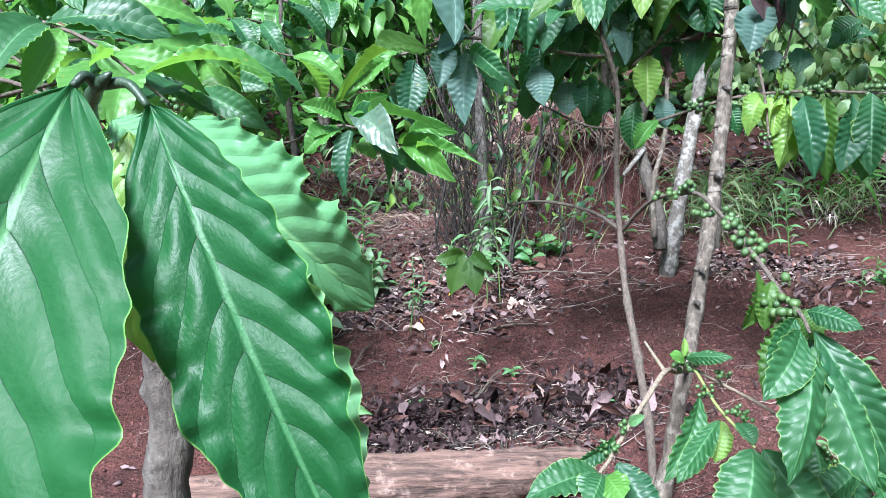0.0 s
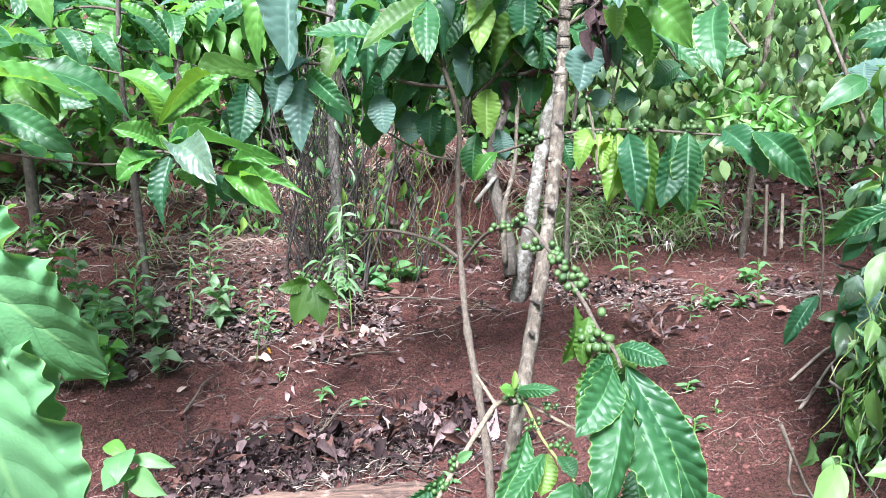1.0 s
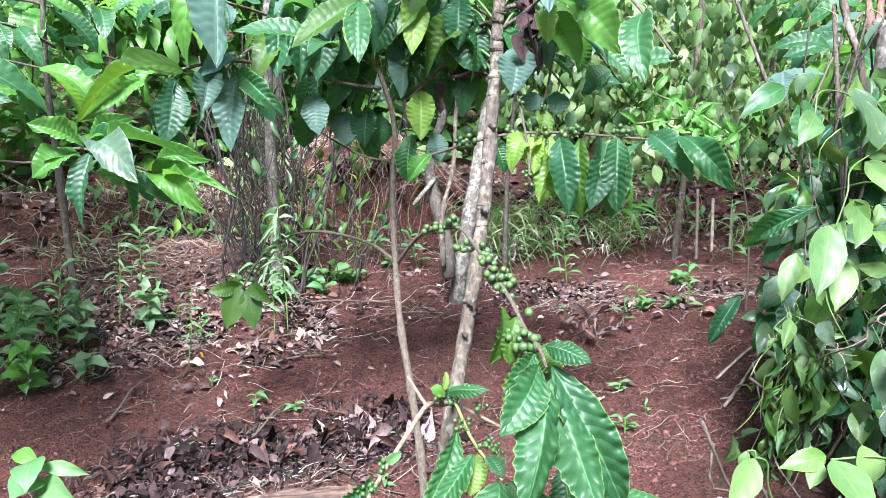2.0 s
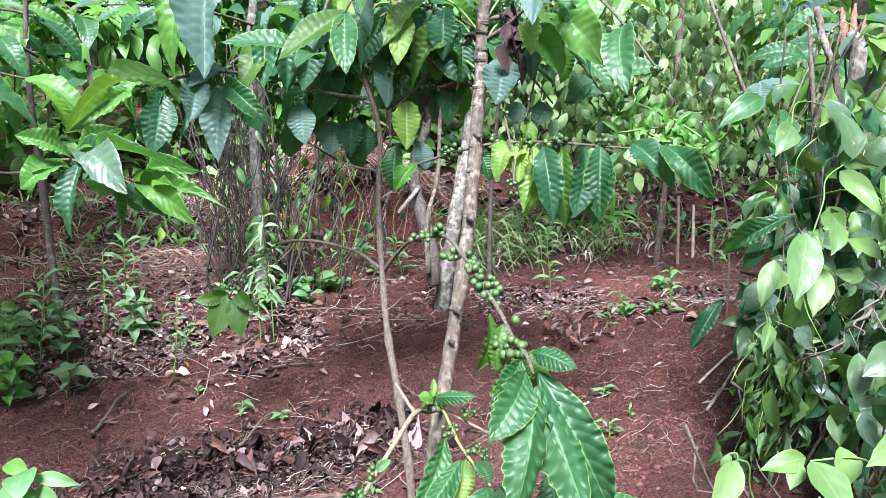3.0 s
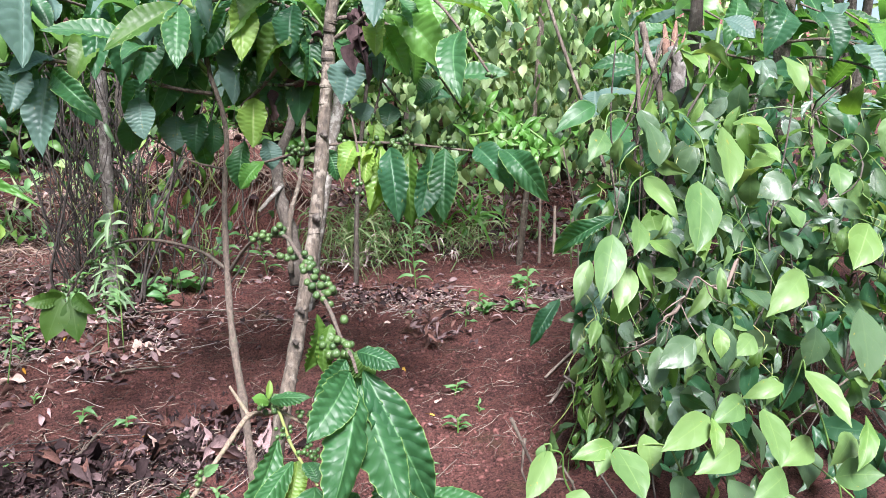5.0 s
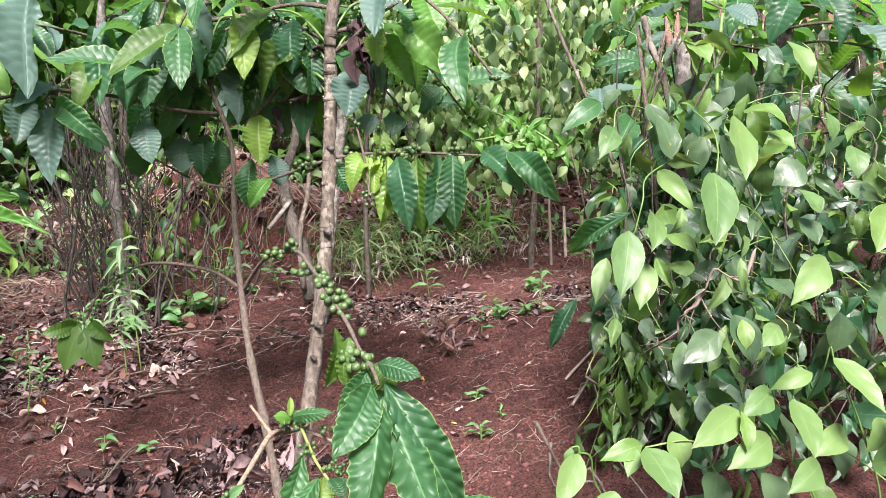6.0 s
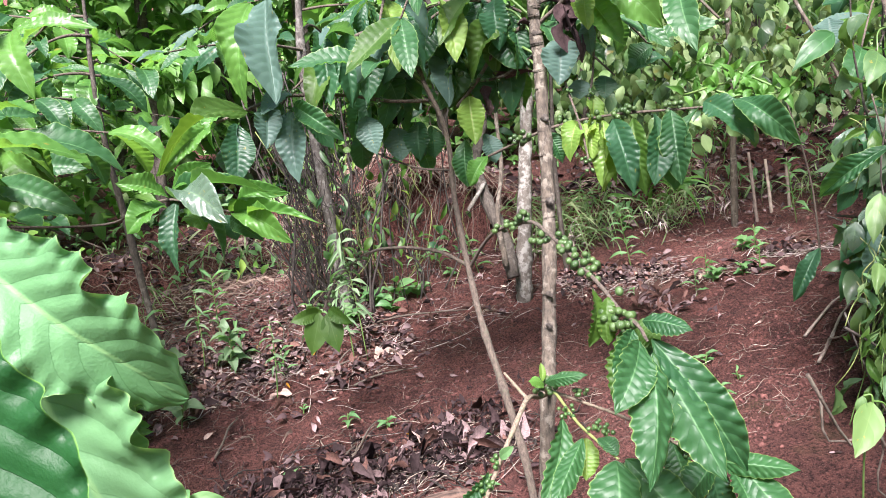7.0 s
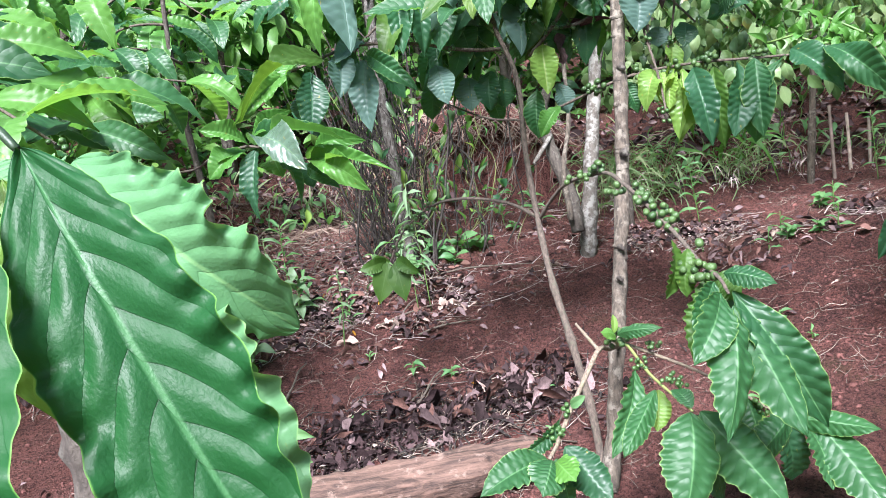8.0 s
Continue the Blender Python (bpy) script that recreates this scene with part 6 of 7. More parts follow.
# the tall vine further back: small pale leaves by the hundred
pole = (1.95, 3.0, 0.2)
back_vine = thing("pepper_vine", pole, "tall pepper vine covered in small pale green leaves", "vine", "pepper vines")
stem(back_vine, "post", [((1.95, 3.0, 0.1), 0.014), ((1.97, 3.0, 1.0), 0.013), ((1.95, 3.0, 2.2), 0.011)], "trunk", 10, 0.25, 0.1)
rnd = random.Random(9)


def column_leaf(cx, cy, low_z, high_z, r0, size, seed):
    a, u = rnd.uniform(0, 6.28), rnd.random()
    z = low_z + (high_z - low_z) * u
    r = r0 * rnd.uniform(0.6, 1.0) * (0.8 + 0.4 * noise.noise((math.cos(a) * 2, math.sin(a) * 2, z * 3 + seed)))
    p = Vector((cx + r * math.cos(a), cy + r * math.sin(a), z))
    way = Vector((rnd.gauss(0, 0.4), rnd.gauss(0, 0.4) - 0.1, -1)).normalized()
    long = size * rnd.uniform(0.7, 1.25)
    return p, p + way * long, long * rnd.uniform(0.5, 0.68), (math.cos(a), math.sin(a) - 0.6, 0.5)


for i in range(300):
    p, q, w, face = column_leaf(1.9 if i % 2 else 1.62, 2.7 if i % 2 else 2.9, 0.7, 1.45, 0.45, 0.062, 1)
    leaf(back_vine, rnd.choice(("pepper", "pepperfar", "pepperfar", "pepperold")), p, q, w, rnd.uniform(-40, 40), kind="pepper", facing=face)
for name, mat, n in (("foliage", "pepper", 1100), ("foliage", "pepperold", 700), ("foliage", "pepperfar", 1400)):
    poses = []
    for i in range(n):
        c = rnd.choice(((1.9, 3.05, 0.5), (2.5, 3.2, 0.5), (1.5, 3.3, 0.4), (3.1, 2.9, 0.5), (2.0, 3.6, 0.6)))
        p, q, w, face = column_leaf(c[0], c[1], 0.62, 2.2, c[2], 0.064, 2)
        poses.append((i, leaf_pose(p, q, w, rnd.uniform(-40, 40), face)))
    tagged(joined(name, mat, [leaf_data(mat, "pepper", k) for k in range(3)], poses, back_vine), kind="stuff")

# spray of small bright leaflets between the two
spray2 = thing("sapling", (1.75, 2.15, 0.2), "sapling with feathery sprays of small bright leaflets", "plant")
stem(spray2, "stem", [((1.75, 2.2, 0.12), 0.0035), ((1.72, 2.2, 0.5), 0.003), ((1.62, 2.18, 0.8), 0.0025)], "stem", 7)
for pts in (((1.433, 1.812, 0.877), (1.399, 1.868, 0.820), (1.327, 1.952, 0.820), (1.251, 2.051, 0.874), (1.209, 2.080, 0.923)), ((1.399, 1.868, 0.820), (1.342, 1.960, 0.877), (1.280, 2.049, 0.914)), ((1.354, 1.908, 0.819), (1.328, 1.960, 0.854), (1.236, 2.048, 0.835))):
    tw = stem(spray2, "twig", [(p, 0.003) for p in pts], "greenstem", 6)
    line = smooth_line([(p, 0.003) for p in pts], 5)
    for i, (p, _) in enumerate(line):
        for sgn in (-1, 1):
            q = p + Vector((rnd.gauss(0, 0.02), rnd.gauss(-0.01, 0.015), sgn * 0.025 + rnd.gauss(0, 0.015)))
            leaf(tw, "bright", p, q, 0.02, rnd.uniform(-40, 40), kind="small", facing=(0, -0.8, 0.5))
for pts, r, m in ((((1.305, 1.833, 1.218), (1.336, 1.793, 1.102), (1.386, 1.736, 0.945), (1.432, 1.682, 0.792)), 0.004, "trunk"), (((1.429, 1.612, 1.103), (1.417, 1.561, 0.956), (1.422, 1.491, 0.667)), 0.0045, "stem"), (((1.428, 1.594, 1.120), (1.439, 1.574, 1.054), (1.456, 1.553, 0.993), (1.471, 1.517, 0.864)), 0.007, "trunk"), (((1.514, 1.447, 1.115), (1.497, 1.433, 1.023), (1.489, 1.420, 0.954)), 0.004, "greenstem"), (((1.772, 1.438, 1.056), (1.773, 1.416, 0.959), (1.773, 1.354, 0.694)), 0.003, "stem")):
    stem(vine, "bare_stick", [(p, r) for p in pts], m, 7, 0.3, 0.2)

for k, (b, t, w, m) in enumerate((((1.701, 1.657, 1.156), (1.739, 1.575, 1.111), 0.06, "grey"), ((1.884, 1.532, 1.180), (1.871, 1.463, 1.051), 0.075, "dark"), ((1.894, 1.643, 1.201), (1.800, 1.596, 1.072), 0.07, "dark"), ((1.956, 1.486, 1.109), (1.968, 1.402, 1.009), 0.07, "grey"), ((1.816, 1.737, 1.227), (1.750, 1.678, 1.095), 0.06, "mid"))):
    tw = stem(vine, "side_twig", [(tuple(Vector(b) + Vector((0.04, 0.1, 0.03))), 0.003), (b, 0.002)], "stem", 5, 0.1, 0.1)
    leaf(tw, m, b, t, w, 10, k, "hanging")

# dark trunk that rises behind the vine
dark_tree = thing("coffee_tree", (2.27, 1.98, 0.16), "dark coffee trunk rising behind the pepper vine", "tree", "coffee trees of the plantation")
stem(dark_tree, "trunk", [((2.24, 1.97, 0.1), 0.032), ((2.26, 1.98, 0.6), 0.03), ((2.269, 1.979, 0.902), 0.028), ((2.305, 2.040, 1.251), 0.025), ((2.33, 2.07, 1.8), 0.018)], "trunkdark", 10, 0.3, 0.12)
for i in range(5):
    coffee_branch(dark_tree, (2.28, 2.0, 0.98 + 0.06 * i), 3.4 + i * 0.75, 0.45, 0.12, 0.25, DEEP, 960 + i, 0.2, floor=0.86)

# ---- on the ground ----
log = thing("fallen_log", (0.2, 1.66, 0.03), "fallen log with brown furrowed bark on dry leaves", "log")
bm = bmesh.new()
tube(bm, [((-0.42, 1.58, 0.035), 0.05), ((-0.15, 1.61, 0.038), 0.053), ((0.1, 1.635, 0.036), 0.054), ((0.3, 1.655, 0.036), 0.05), ((0.47, 1.68, 0.036), 0.042)], 26, 14, 0.3, 0.0, 3)
for v in bm.verts:
    v.co += Vector((0, -0.5, 1)) * 0.016 * noise.noise((v.co.x * 5, v.co.y * 70, v.co.z * 70)) + Vector((0, 1, 0.6)) * 0.006 * noise.noise(v.co * 45)
part("bark", bm, "log", log)
bm = bmesh.new()
tube(bm, [((0.462, 1.679, 0.036), 0.037), ((0.478, 1.681, 0.037), 0.035)], 20, 2, 0.2)
part("split_end", bm, "rawwood", log)


def flat_leaf(parent, x, y, mat, size, rnd, name="dry_leaf", lift=0.004, tilt=0.5):
    a = rnd.uniform(0, 6.28)
    p = Vector((x, y, ground_z(x, y) + lift + rnd.uniform(0, 0.012)))
    way = Vector((math.cos(a), math.sin(a), rnd.uniform(-0.15, tilt)))
    up = Vector((rnd.gauss(0, 0.35), rnd.gauss(-0.1, 0.35), 1))
    placed(name, leaf_data(mat, rnd.choice(("crumpled", "crumpled", "shred", "shred", "dry")), rnd.randrange(5)), leaf_pose(p, p + way.normalized() * size, size * (rnd.uniform(0.1, 0.24) if mat == "drydark" else rnd.uniform(0.14, 0.36)), 0, up, rnd.uniform(0.3, 0.8)), parent)


def band_y(x):
    """The line along which the litter lies across the bed."""
    return 2.78 if x < 0.5 else 2.78 + 0.2 * (x - 0.5) if x < 1.2 else max(2.1, 2.92 - 1.06 * (x - 1.2))


def band_spot(rnd):
    """A spot in the litter: thick on either side, thin between the stems."""
    while True:
        x = rnd.uniform(-1.0, 2.3)
        if 0.48 < x < 1.12 and rnd.random() < 0.86:
            continue
        y = band_y(x) + rnd.gauss(0, 0.1 if x > 1.0 else 0.15)
        if noise.noise((x * 3.4, y * 3.4, 11)) > -0.12:
            return x, y


rnd = random.Random(4)
pile = thing("leaf_litter", (0.35, 2.0, -0.04), "heap of dark shredded rotting leaves and broken twigs", "leaf litter", "leaf litter")
for i in range(230):
    u = rnd.random()
    x = -0.12 + 0.8 * u + rnd.gauss(0, 0.04)
    y = 1.97 + 0.12 * u + rnd.gauss(0, 0.085)
    torn = rnd.random() < 0.4
    long = rnd.uniform(0.03, 0.06) if torn else rnd.uniform(0.03, 0.1)
    a = rnd.gauss(0.5, 0.9)
    p = Vector((x, y, ground_z(x, y) + rnd.uniform(0.002, 0.05 * math.exp(-((y - 1.97 - 0.12 * u) / 0.09) ** 2) + 0.006)))
    way = Vector((math.cos(a), math.sin(a), rnd.uniform(-0.15, 0.3))).normalized()
    mat = rnd.choices(("drydark", "dry", "drybrown", "drypink"), (9, 2, 2.5, 0.4), k=1)[0]
    placed("dry_leaf", leaf_data(mat, "shred" if rnd.random() < 0.7 else "crumpled", rnd.randrange(5)), leaf_pose(p, p + way * long, long * (rnd.uniform(0.22, 0.42) if torn else rnd.uniform(0.1, 0.25)), 0, (rnd.gauss(0, 0.7), rnd.gauss(-0.2, 0.6), 1), rnd.uniform(0.3, 0.8)), pile)
poses = []
for i in range(560):
    u = rnd.random()
    x, y = -0.14 + 0.82 * u + rnd.gauss(0, 0.04), 1.97 + 0.12 * u + rnd.gauss(0, 0.095)
    a, l = rnd.uniform(0, 6.28), rnd.uniform(0.012, 0.045)
    p = Vector((x, y, ground_z(x, y) + rnd.uniform(0.002, 0.03)))
    poses.append((i, leaf_pose(p, p + Vector((math.cos(a), math.sin(a), rnd.uniform(-0.2, 0.6))).normalized() * l, l * rnd.uniform(0.15, 0.5), 0, (rnd.gauss(0, 0.6), rnd.gauss(0, 0.6), 1), 0.6)))
tagged(joined("leaf_shreds", "drydark", [leaf_data("drydark", "shred", k) for k in range(5)], poses, pile), kind="stuff")
for i in range(16):
    x, y = rnd.uniform(0.0, 0.62), rnd.uniform(1.93, 2.14)
    a, long = rnd.gauss(0.4, 0.8), rnd.uniform(0.07, 0.12)
    p = Vector((x, y, ground_z(x, y) + rnd.uniform(0.01, 0.04)))
    placed("dry_leaf", leaf_data(rnd.choice(("drybrown", "drydark", "dry")), "crumpled", rnd.randrange(5)), leaf_pose(p, p + Vector((math.cos(a), math.sin(a), rnd.uniform(0, 0.5))).normalized() * long, long * rnd.uniform(0.13, 0.26), 0, (rnd.gauss(0, 0.5), -0.4, 1), 0.9), pile)
row = thing("leaf_litter", (1.5, 2.6, 0.15), "strip of curled purplish brown leaves along the bed", "leaf litter", "leaf litter")
for i in range(170):
    x, y = band_spot(rnd)
    flat_leaf(row, x, y, rnd.choices(("drydark", "dry", "drybrown", "drypink"), (4, 3, 3, 0.7), k=1)[0], rnd.uniform(0.025, 0.065), rnd, lift=rnd.uniform(0, 0.02), tilt=0.4)
tuft = thing("leaf_litter", (1.28, 2.28, 0.13), "small pile of curled dry leaves on bare soil", "leaf litter", "leaf litter")
for i in range(46):
    flat_leaf(tuft, rnd.gauss(1.28, 0.035), rnd.gauss(2.34, 0.07), rnd.choice(("drydark", "dry", "drybrown", "drybrown")), rnd.uniform(0.03, 0.075), rnd, lift=rnd.uniform(0, 0.06), tilt=1.2)
fan = thing("leaf_litter", (0.32, 2.68, 0.05), "loose pile of pale dry leaves and twigs", "leaf litter", "leaf litter")
for i in range(60):
    flat_leaf(fan, rnd.gauss(0.3, 0.12), rnd.gauss(2.68, 0.08), rnd.choice(("drydark", "dry", "drybrown", "drypink")), rnd.uniform(0.025, 0.07), rnd, lift=rnd.uniform(0, 0.03))
single = [("drypink", -0.009, 2.59, 0.085), ("drypink", 0.516, 2.165, 0.055), ("drypink", 0.039, 2.266, 0.06), ("drypink", 1.64, 1.92, 0.06), ("dryyellow", 0.06, 2.62, 0.04), ("dryyellow", -0.067, 2.935, 0.06), ("dryyellow", 0.15, 2.82, 0.035), ("dryyellow", 0.4, 2.133, 0.03), ("drypink", 1.38, 2.0, 0.04), ("dry", -0.1, 2.3, 0.06), ("drypink", -0.2, 2.4, 0.05), ("dryyellow", 1.13, 2.168, 0.035), ("dryyellow", 1.114, 1.886, 0.03), ("drypink", 0.2, 2.3, 0.05), ("drypink", 1.16, 1.95, 0.03), ("dry", 0.26, 2.25, 0.06)]
for mat, x, y, s in single:
    one = thing("fallen_leaf", (x, y, ground_z(x, y)), {"drypink": "pale pinkish dry leaf lying on red soil", "dryyellow": "yellow-orange fallen leaf on the soil", "dry": "brown curled dry leaf on red soil"}[mat], "leaf", "fallen leaves")
    flat_leaf(one, x, y, mat, s, rnd, "blade", 0.006, 0.2)
loose = []
for i in range(2600):
    x, y = rnd.uniform(-1.4, 3.2), rnd.uniform(1.4, 5.2)
    if y < 2.9 and rnd.random() < 0.8:
        continue
    a, s = rnd.uniform(0, 6.28), rnd.uniform(0.012, 0.05)
    p = Vector((x, y, ground_z(x, y) + 0.004))
    loose.append((i, leaf_pose(p, p + Vector((math.cos(a), math.sin(a), rnd.uniform(0, 0.4))).normalized() * s, s * rnd.uniform(0.12, 0.4), 0, (rnd.gauss(0, 0.6), rnd.gauss(0, 0.6), 1))))
tagged(joined("leaf_crumbs", "dry", [leaf_data("dry", "drylow", k) for k in range(3)], loose), "scattered crumbs of dry brown leaf over the soil", "leaf litter", kind="stuff")


for name, mat, n, size in (("litter_strip", "dry", 480, (0.012, 0.05)), ("litter_strip", "drybrown", 520, (0.012, 0.05)), ("litter_strip", "drypink", 120, (0.01, 0.035)), ("litter_strip", "drydark", 800, (0.015, 0.055))):
    poses = []
    while len(poses) < n:
        x, y = band_spot(rnd) if len(poses) % 4 else (rnd.uniform(-0.6, 0.45), rnd.uniform(2.8, 3.4))
        a, l = rnd.uniform(0, 6.28), rnd.uniform(*size)
        p = Vector((x, y, ground_z(x, y) + rnd.uniform(0.002, 0.025)))
        poses.append((len(poses), leaf_pose(p, p + Vector((math.cos(a), math.sin(a), rnd.uniform(-0.1, 0.4))).normalized() * l, l * rnd.uniform(0.12, 0.5), 0, (rnd.gauss(0, 0.4), rnd.gauss(0, 0.4), 1))))
    tagged(joined(name, mat, [leaf_data(mat, "drylow", k) for k in range(3)], poses), "broken dry leaves and bark strewn along the bed", "leaf litter", kind="stuff")


def twig_bits(count, area, seed, name, mat, label, long=(0.04, 0.22), thick=(0.0008, 0.0028), heap=0.4):
    rnd = random.Random(seed)
    bm = bmesh.new()
    for i in range(count):
        x, y = rnd.uniform(*area[0]), rnd.uniform(*area[1])
        u = rnd.random()
        if u < heap:
            x, y = rnd.gauss(0.28, 0.24), rnd.gauss(2.02, 0.1)
        elif u < 0.7 and name == "dry_twigs":
            x, y = band_spot(rnd)
        a, l, r = rnd.uniform(0, 3.14), rnd.uniform(*long) * rnd.uniform(0.4, 1), rnd.uniform(*thick)
        pts = []
        for k in range(4):
            u = k / 3 - 0.5
            px, py = x + math.cos(a) * l * u + rnd.gauss(0, l * 0.03), y + math.sin(a) * l * u + rnd.gauss(0, l * 0.03)
            pts.append(((px, py, ground_z(px, py) + r + rnd.uniform(0, 0.018)), r * (1 - 0.5 * (u + 0.5))))
        tube(bm, pts, 3, 2, 0.0)
    ob = part(name, bm, mat, None)
    return tagged(ob, label, "twigs", kind="stuff")


twig_bits(1100, ((-1.1, 2.6), (1.5, 3.6)), 12, "dry_twigs", "twig", "dry twigs and straws strewn over red soil", (0.03, 0.2), (0.0005, 0.0016), 0.14)
twig_bits(900, ((-1.2, 1.2), (2.9, 3.6)), 13, "dry_twigs", "straw", "pale dead twigs lying over the litter and bank", (0.05, 0.26), (0.0007, 0.002), 0.03)
twig_bits(45, ((-0.2, 0.7), (1.85, 2.25)), 17, "broken_sticks", "stem", "broken brown sticks thrown over rotting leaves", (0.1, 0.34), (0.001, 0.003), 0.8)
twig_bits(110, ((-0.2, 0.7), (1.85, 2.25)), 20, "broken_sticks", "twig", "pale broken sticks sticking out of rotting leaves", (0.06, 0.2), (0.001, 0.0026), 0.85)
twig_bits(240, ((-0.15, 0.7), (1.85, 2.2)), 18, "leaf_strips", "liana", "dark stringy strips of rotted leaf and bark", (0.05, 0.2), (0.001, 0.003), 0.95)
twig_bits(420, ((-0.45, 0.3), (2.85, 3.55)), 19, "brushwood", "stem", "dark brushwood and stalks below the thicket", (0.06, 0.28), (0.0008, 0.0026), 0.0)
for i, pts in enumerate((((-0.392, 2.571, -0.011), (-0.346, 2.773, -0.003)), ((-0.154, 2.270, -0.102), (-0.102, 2.478, -0.058)), ((0.175, 2.035, -0.070), (0.242, 2.179, -0.007)), ((1.37, 1.73, 0.1), (1.62, 1.92, 0.1)), ((1.43, 1.86, 0.1), (1.66, 1.99, 0.1)), ((0.22, 2.12, 0.0), (0.33, 2.3, 0.0)), ((0.13, 2.66, 0.0), (0.43, 2.74, 0.0)), ((0.18, 2.62, 0.0), (0.3, 2.82, 0.0)), ((0.383, 2.956, 0.082), (0.761, 2.908, 0.109)), ((0.272, 2.552, 0.034), (0.486, 2.541, 0.021)))):
    a, b = (Vector(p) for p in pts)
    a.z, b.z = ground_z(a.x, a.y) + 0.008, ground_z(b.x, b.y) + 0.014
    bough = thing("fallen_twig", tuple(a), "dry brown twig lying on the soil", "twig", "fallen twigs")
    stem(bough, "wood", [(tuple(a), 0.0042), (tuple(a.lerp(b, 0.3) + Vector((0.006, 0, 0.012))), 0.0036), (tuple(a.lerp(b, 0.7) + Vector((-0.006, 0, 0.008))), 0.003), (tuple(b), 0.0016)], "twig" if a.x > 0.9 else "stem", 6, 0.2, 0.2)

# clods of soil
bm = bmesh.new()
bmesh.ops.create_icosphere(bm, subdivisions=1, radius=0.5)
CLOD = bpy.data.meshes.new("clod")
bm.to_mesh(CLOD)
bm.free()
poses = []
for i in range(9500):
    x, y = rnd.uniform(-0.9, 2.6), rnd.uniform(1.5, 3.7)
    s = 0.003 + 0.013 * rnd.random() ** 3.2
    poses.append((0, Matrix.Translation((x, y, ground_z(x, y) + s * 0.15)) @ Euler((rnd.uniform(0, 3), rnd.uniform(0, 3), 0)).to_matrix().to_4x4() @ Matrix.Diagonal((s * rnd.uniform(0.7, 1.5), s, s * rnd.uniform(0.5, 0.9), 1))))
tagged(joined("soil_clods", "clod", [CLOD], poses, keep_smooth=False), "small crumbs and clods of red soil", "soil", kind="stuff")

bm = bmesh.new()
bmesh.ops.create_icosphere(bm, subdivisions=1, radius=0.5)
bmesh.ops.delete(bm, geom=[v for v in bm.verts if v.co.z < -0.3], context="VERTS")
GRAIN = bpy.data.meshes.new("grain")
bm.to_mesh(GRAIN)
bm.free()
poses = []
for i in range(26000):
    y = 1.6 + 2.1 * rnd.random() ** 1.5
    x = rnd.uniform(-0.75, 1.0) * (0.55 * y + 0.2) + 0.5
    s = rnd.uniform(0.0025, 0.0065)
    poses.append((0, Matrix.Translation((x, y, ground_z(x, y))) @ Euler((0, 0, rnd.uniform(0, 3))).to_matrix().to_4x4() @ Matrix.Diagonal((s * rnd.uniform(0.7, 1.5), s, s * rnd.uniform(0.6, 1.1), 1))))
tagged(joined("soil_grains", "clod", [GRAIN], poses, keep_smooth=False), "fine crumbs of red soil", "soil", kind="stuff")
bm = bmesh.new()
for i in range(1700):
    y = 1.6 + 2.2 * rnd.random() ** 1.3
    x = rnd.uniform(-0.75, 1.0) * (0.55 * y + 0.2) + 0.5
    a, l = rnd.uniform(0, 6.28), rnd.uniform(0.015, 0.075)
    bend = rnd.gauss(0, 0.5)
    pts = []
    for k in range(3):
        px, py = x + math.cos(a + bend * k) * l * k / 2, y + math.sin(a + bend * k) * l * k / 2
        pts.append(((px, py, ground_z(px, py) + 0.002 + rnd.uniform(0, 0.01)), rnd.uniform(0.0003, 0.0008)))
    tube(bm, pts, 3, 2, 0.0)
tagged(part("rootlets", bm, "twig", None), "fine pale rootlets and straws in the soil", "twigs", kind="stuff")

# bare roots on the bank
def bank_edge(x):
    return 3.78 + 0.16 * math.sin(1.9 * x + 0.4) + 0.1 * max(0, x - 1.6) - 0.3 * step01(0.95, 1.35, x)


def build_lip():
    """The mound's overhanging edge: lumpy soil held by roots, with a dark slot below it."""
    verts, faces, n, m = [], [], 60, 14
    for i in range(n + 1):
        x = 0.2 + 1.15 * i / n
        swell = math.sin(math.pi * i / n) ** 0.6
        y, z = bank_edge(x) + 0.12, ground_z(x, bank_edge(x) + 0.24)
        for j in range(m + 1):
            a = math.pi * (-0.15 + 1.25 * j / m)
            r = swell * (0.1 + 0.05 * noise.noise((x * 7, j * 0.5, 2.0)) + 0.02 * noise.noise((x * 25, j * 1.7, 5.0)))
            verts.append((x + 0.02 * noise.noise((x * 9, j, 1.0)), y + 0.06 - math.sin(a) * r * 1.7, z - 0.035 + math.cos(a) * r * 0.62))
    for i in range(n):
        for j in range(m):
            a = i * (m + 1) + j
            faces.append((a, a + m + 1, a + m + 2, a + 1))
    me = bpy.data.meshes.new("bank_lip")
    me.from_pydata(verts, [], faces)
    me.polygons.foreach_set("use_smooth", [True] * len(faces))
    me.materials.append(MAT["soil"])
    return tagged(placed("bank_lip", me, Matrix()), "overhanging edge of the soil bank held by roots", "bank", kind="structure")


build_lip()
drape = bmesh.new()
for i in range(150):
    x = 0.78 + rnd.gauss(0, 0.24)
    px, py, pz = x, bank_edge(x) - rnd.uniform(-0.02, 0.1), ground_z(x, bank_edge(x) + 0.24) - rnd.uniform(-0.03, 0.06)
    pts, a, thick = [], rnd.uniform(0, 6.28), rnd.uniform(0.001, 0.0034)
    for k in range(6):
        pts.append(((px, py, pz), thick * (1 - 0.12 * k)))
        a += rnd.gauss(0, 0.7)
        px += 0.045 * math.cos(a)
        py -= rnd.uniform(-0.005, 0.02)
        pz -= rnd.uniform(-0.01, 0.055)
    tube(drape, pts, 4, 3, 0.1)
tagged(part("hanging_roots", drape, "root", None), "curling bare roots hanging from the bank's edge", "roots", kind="stuff")

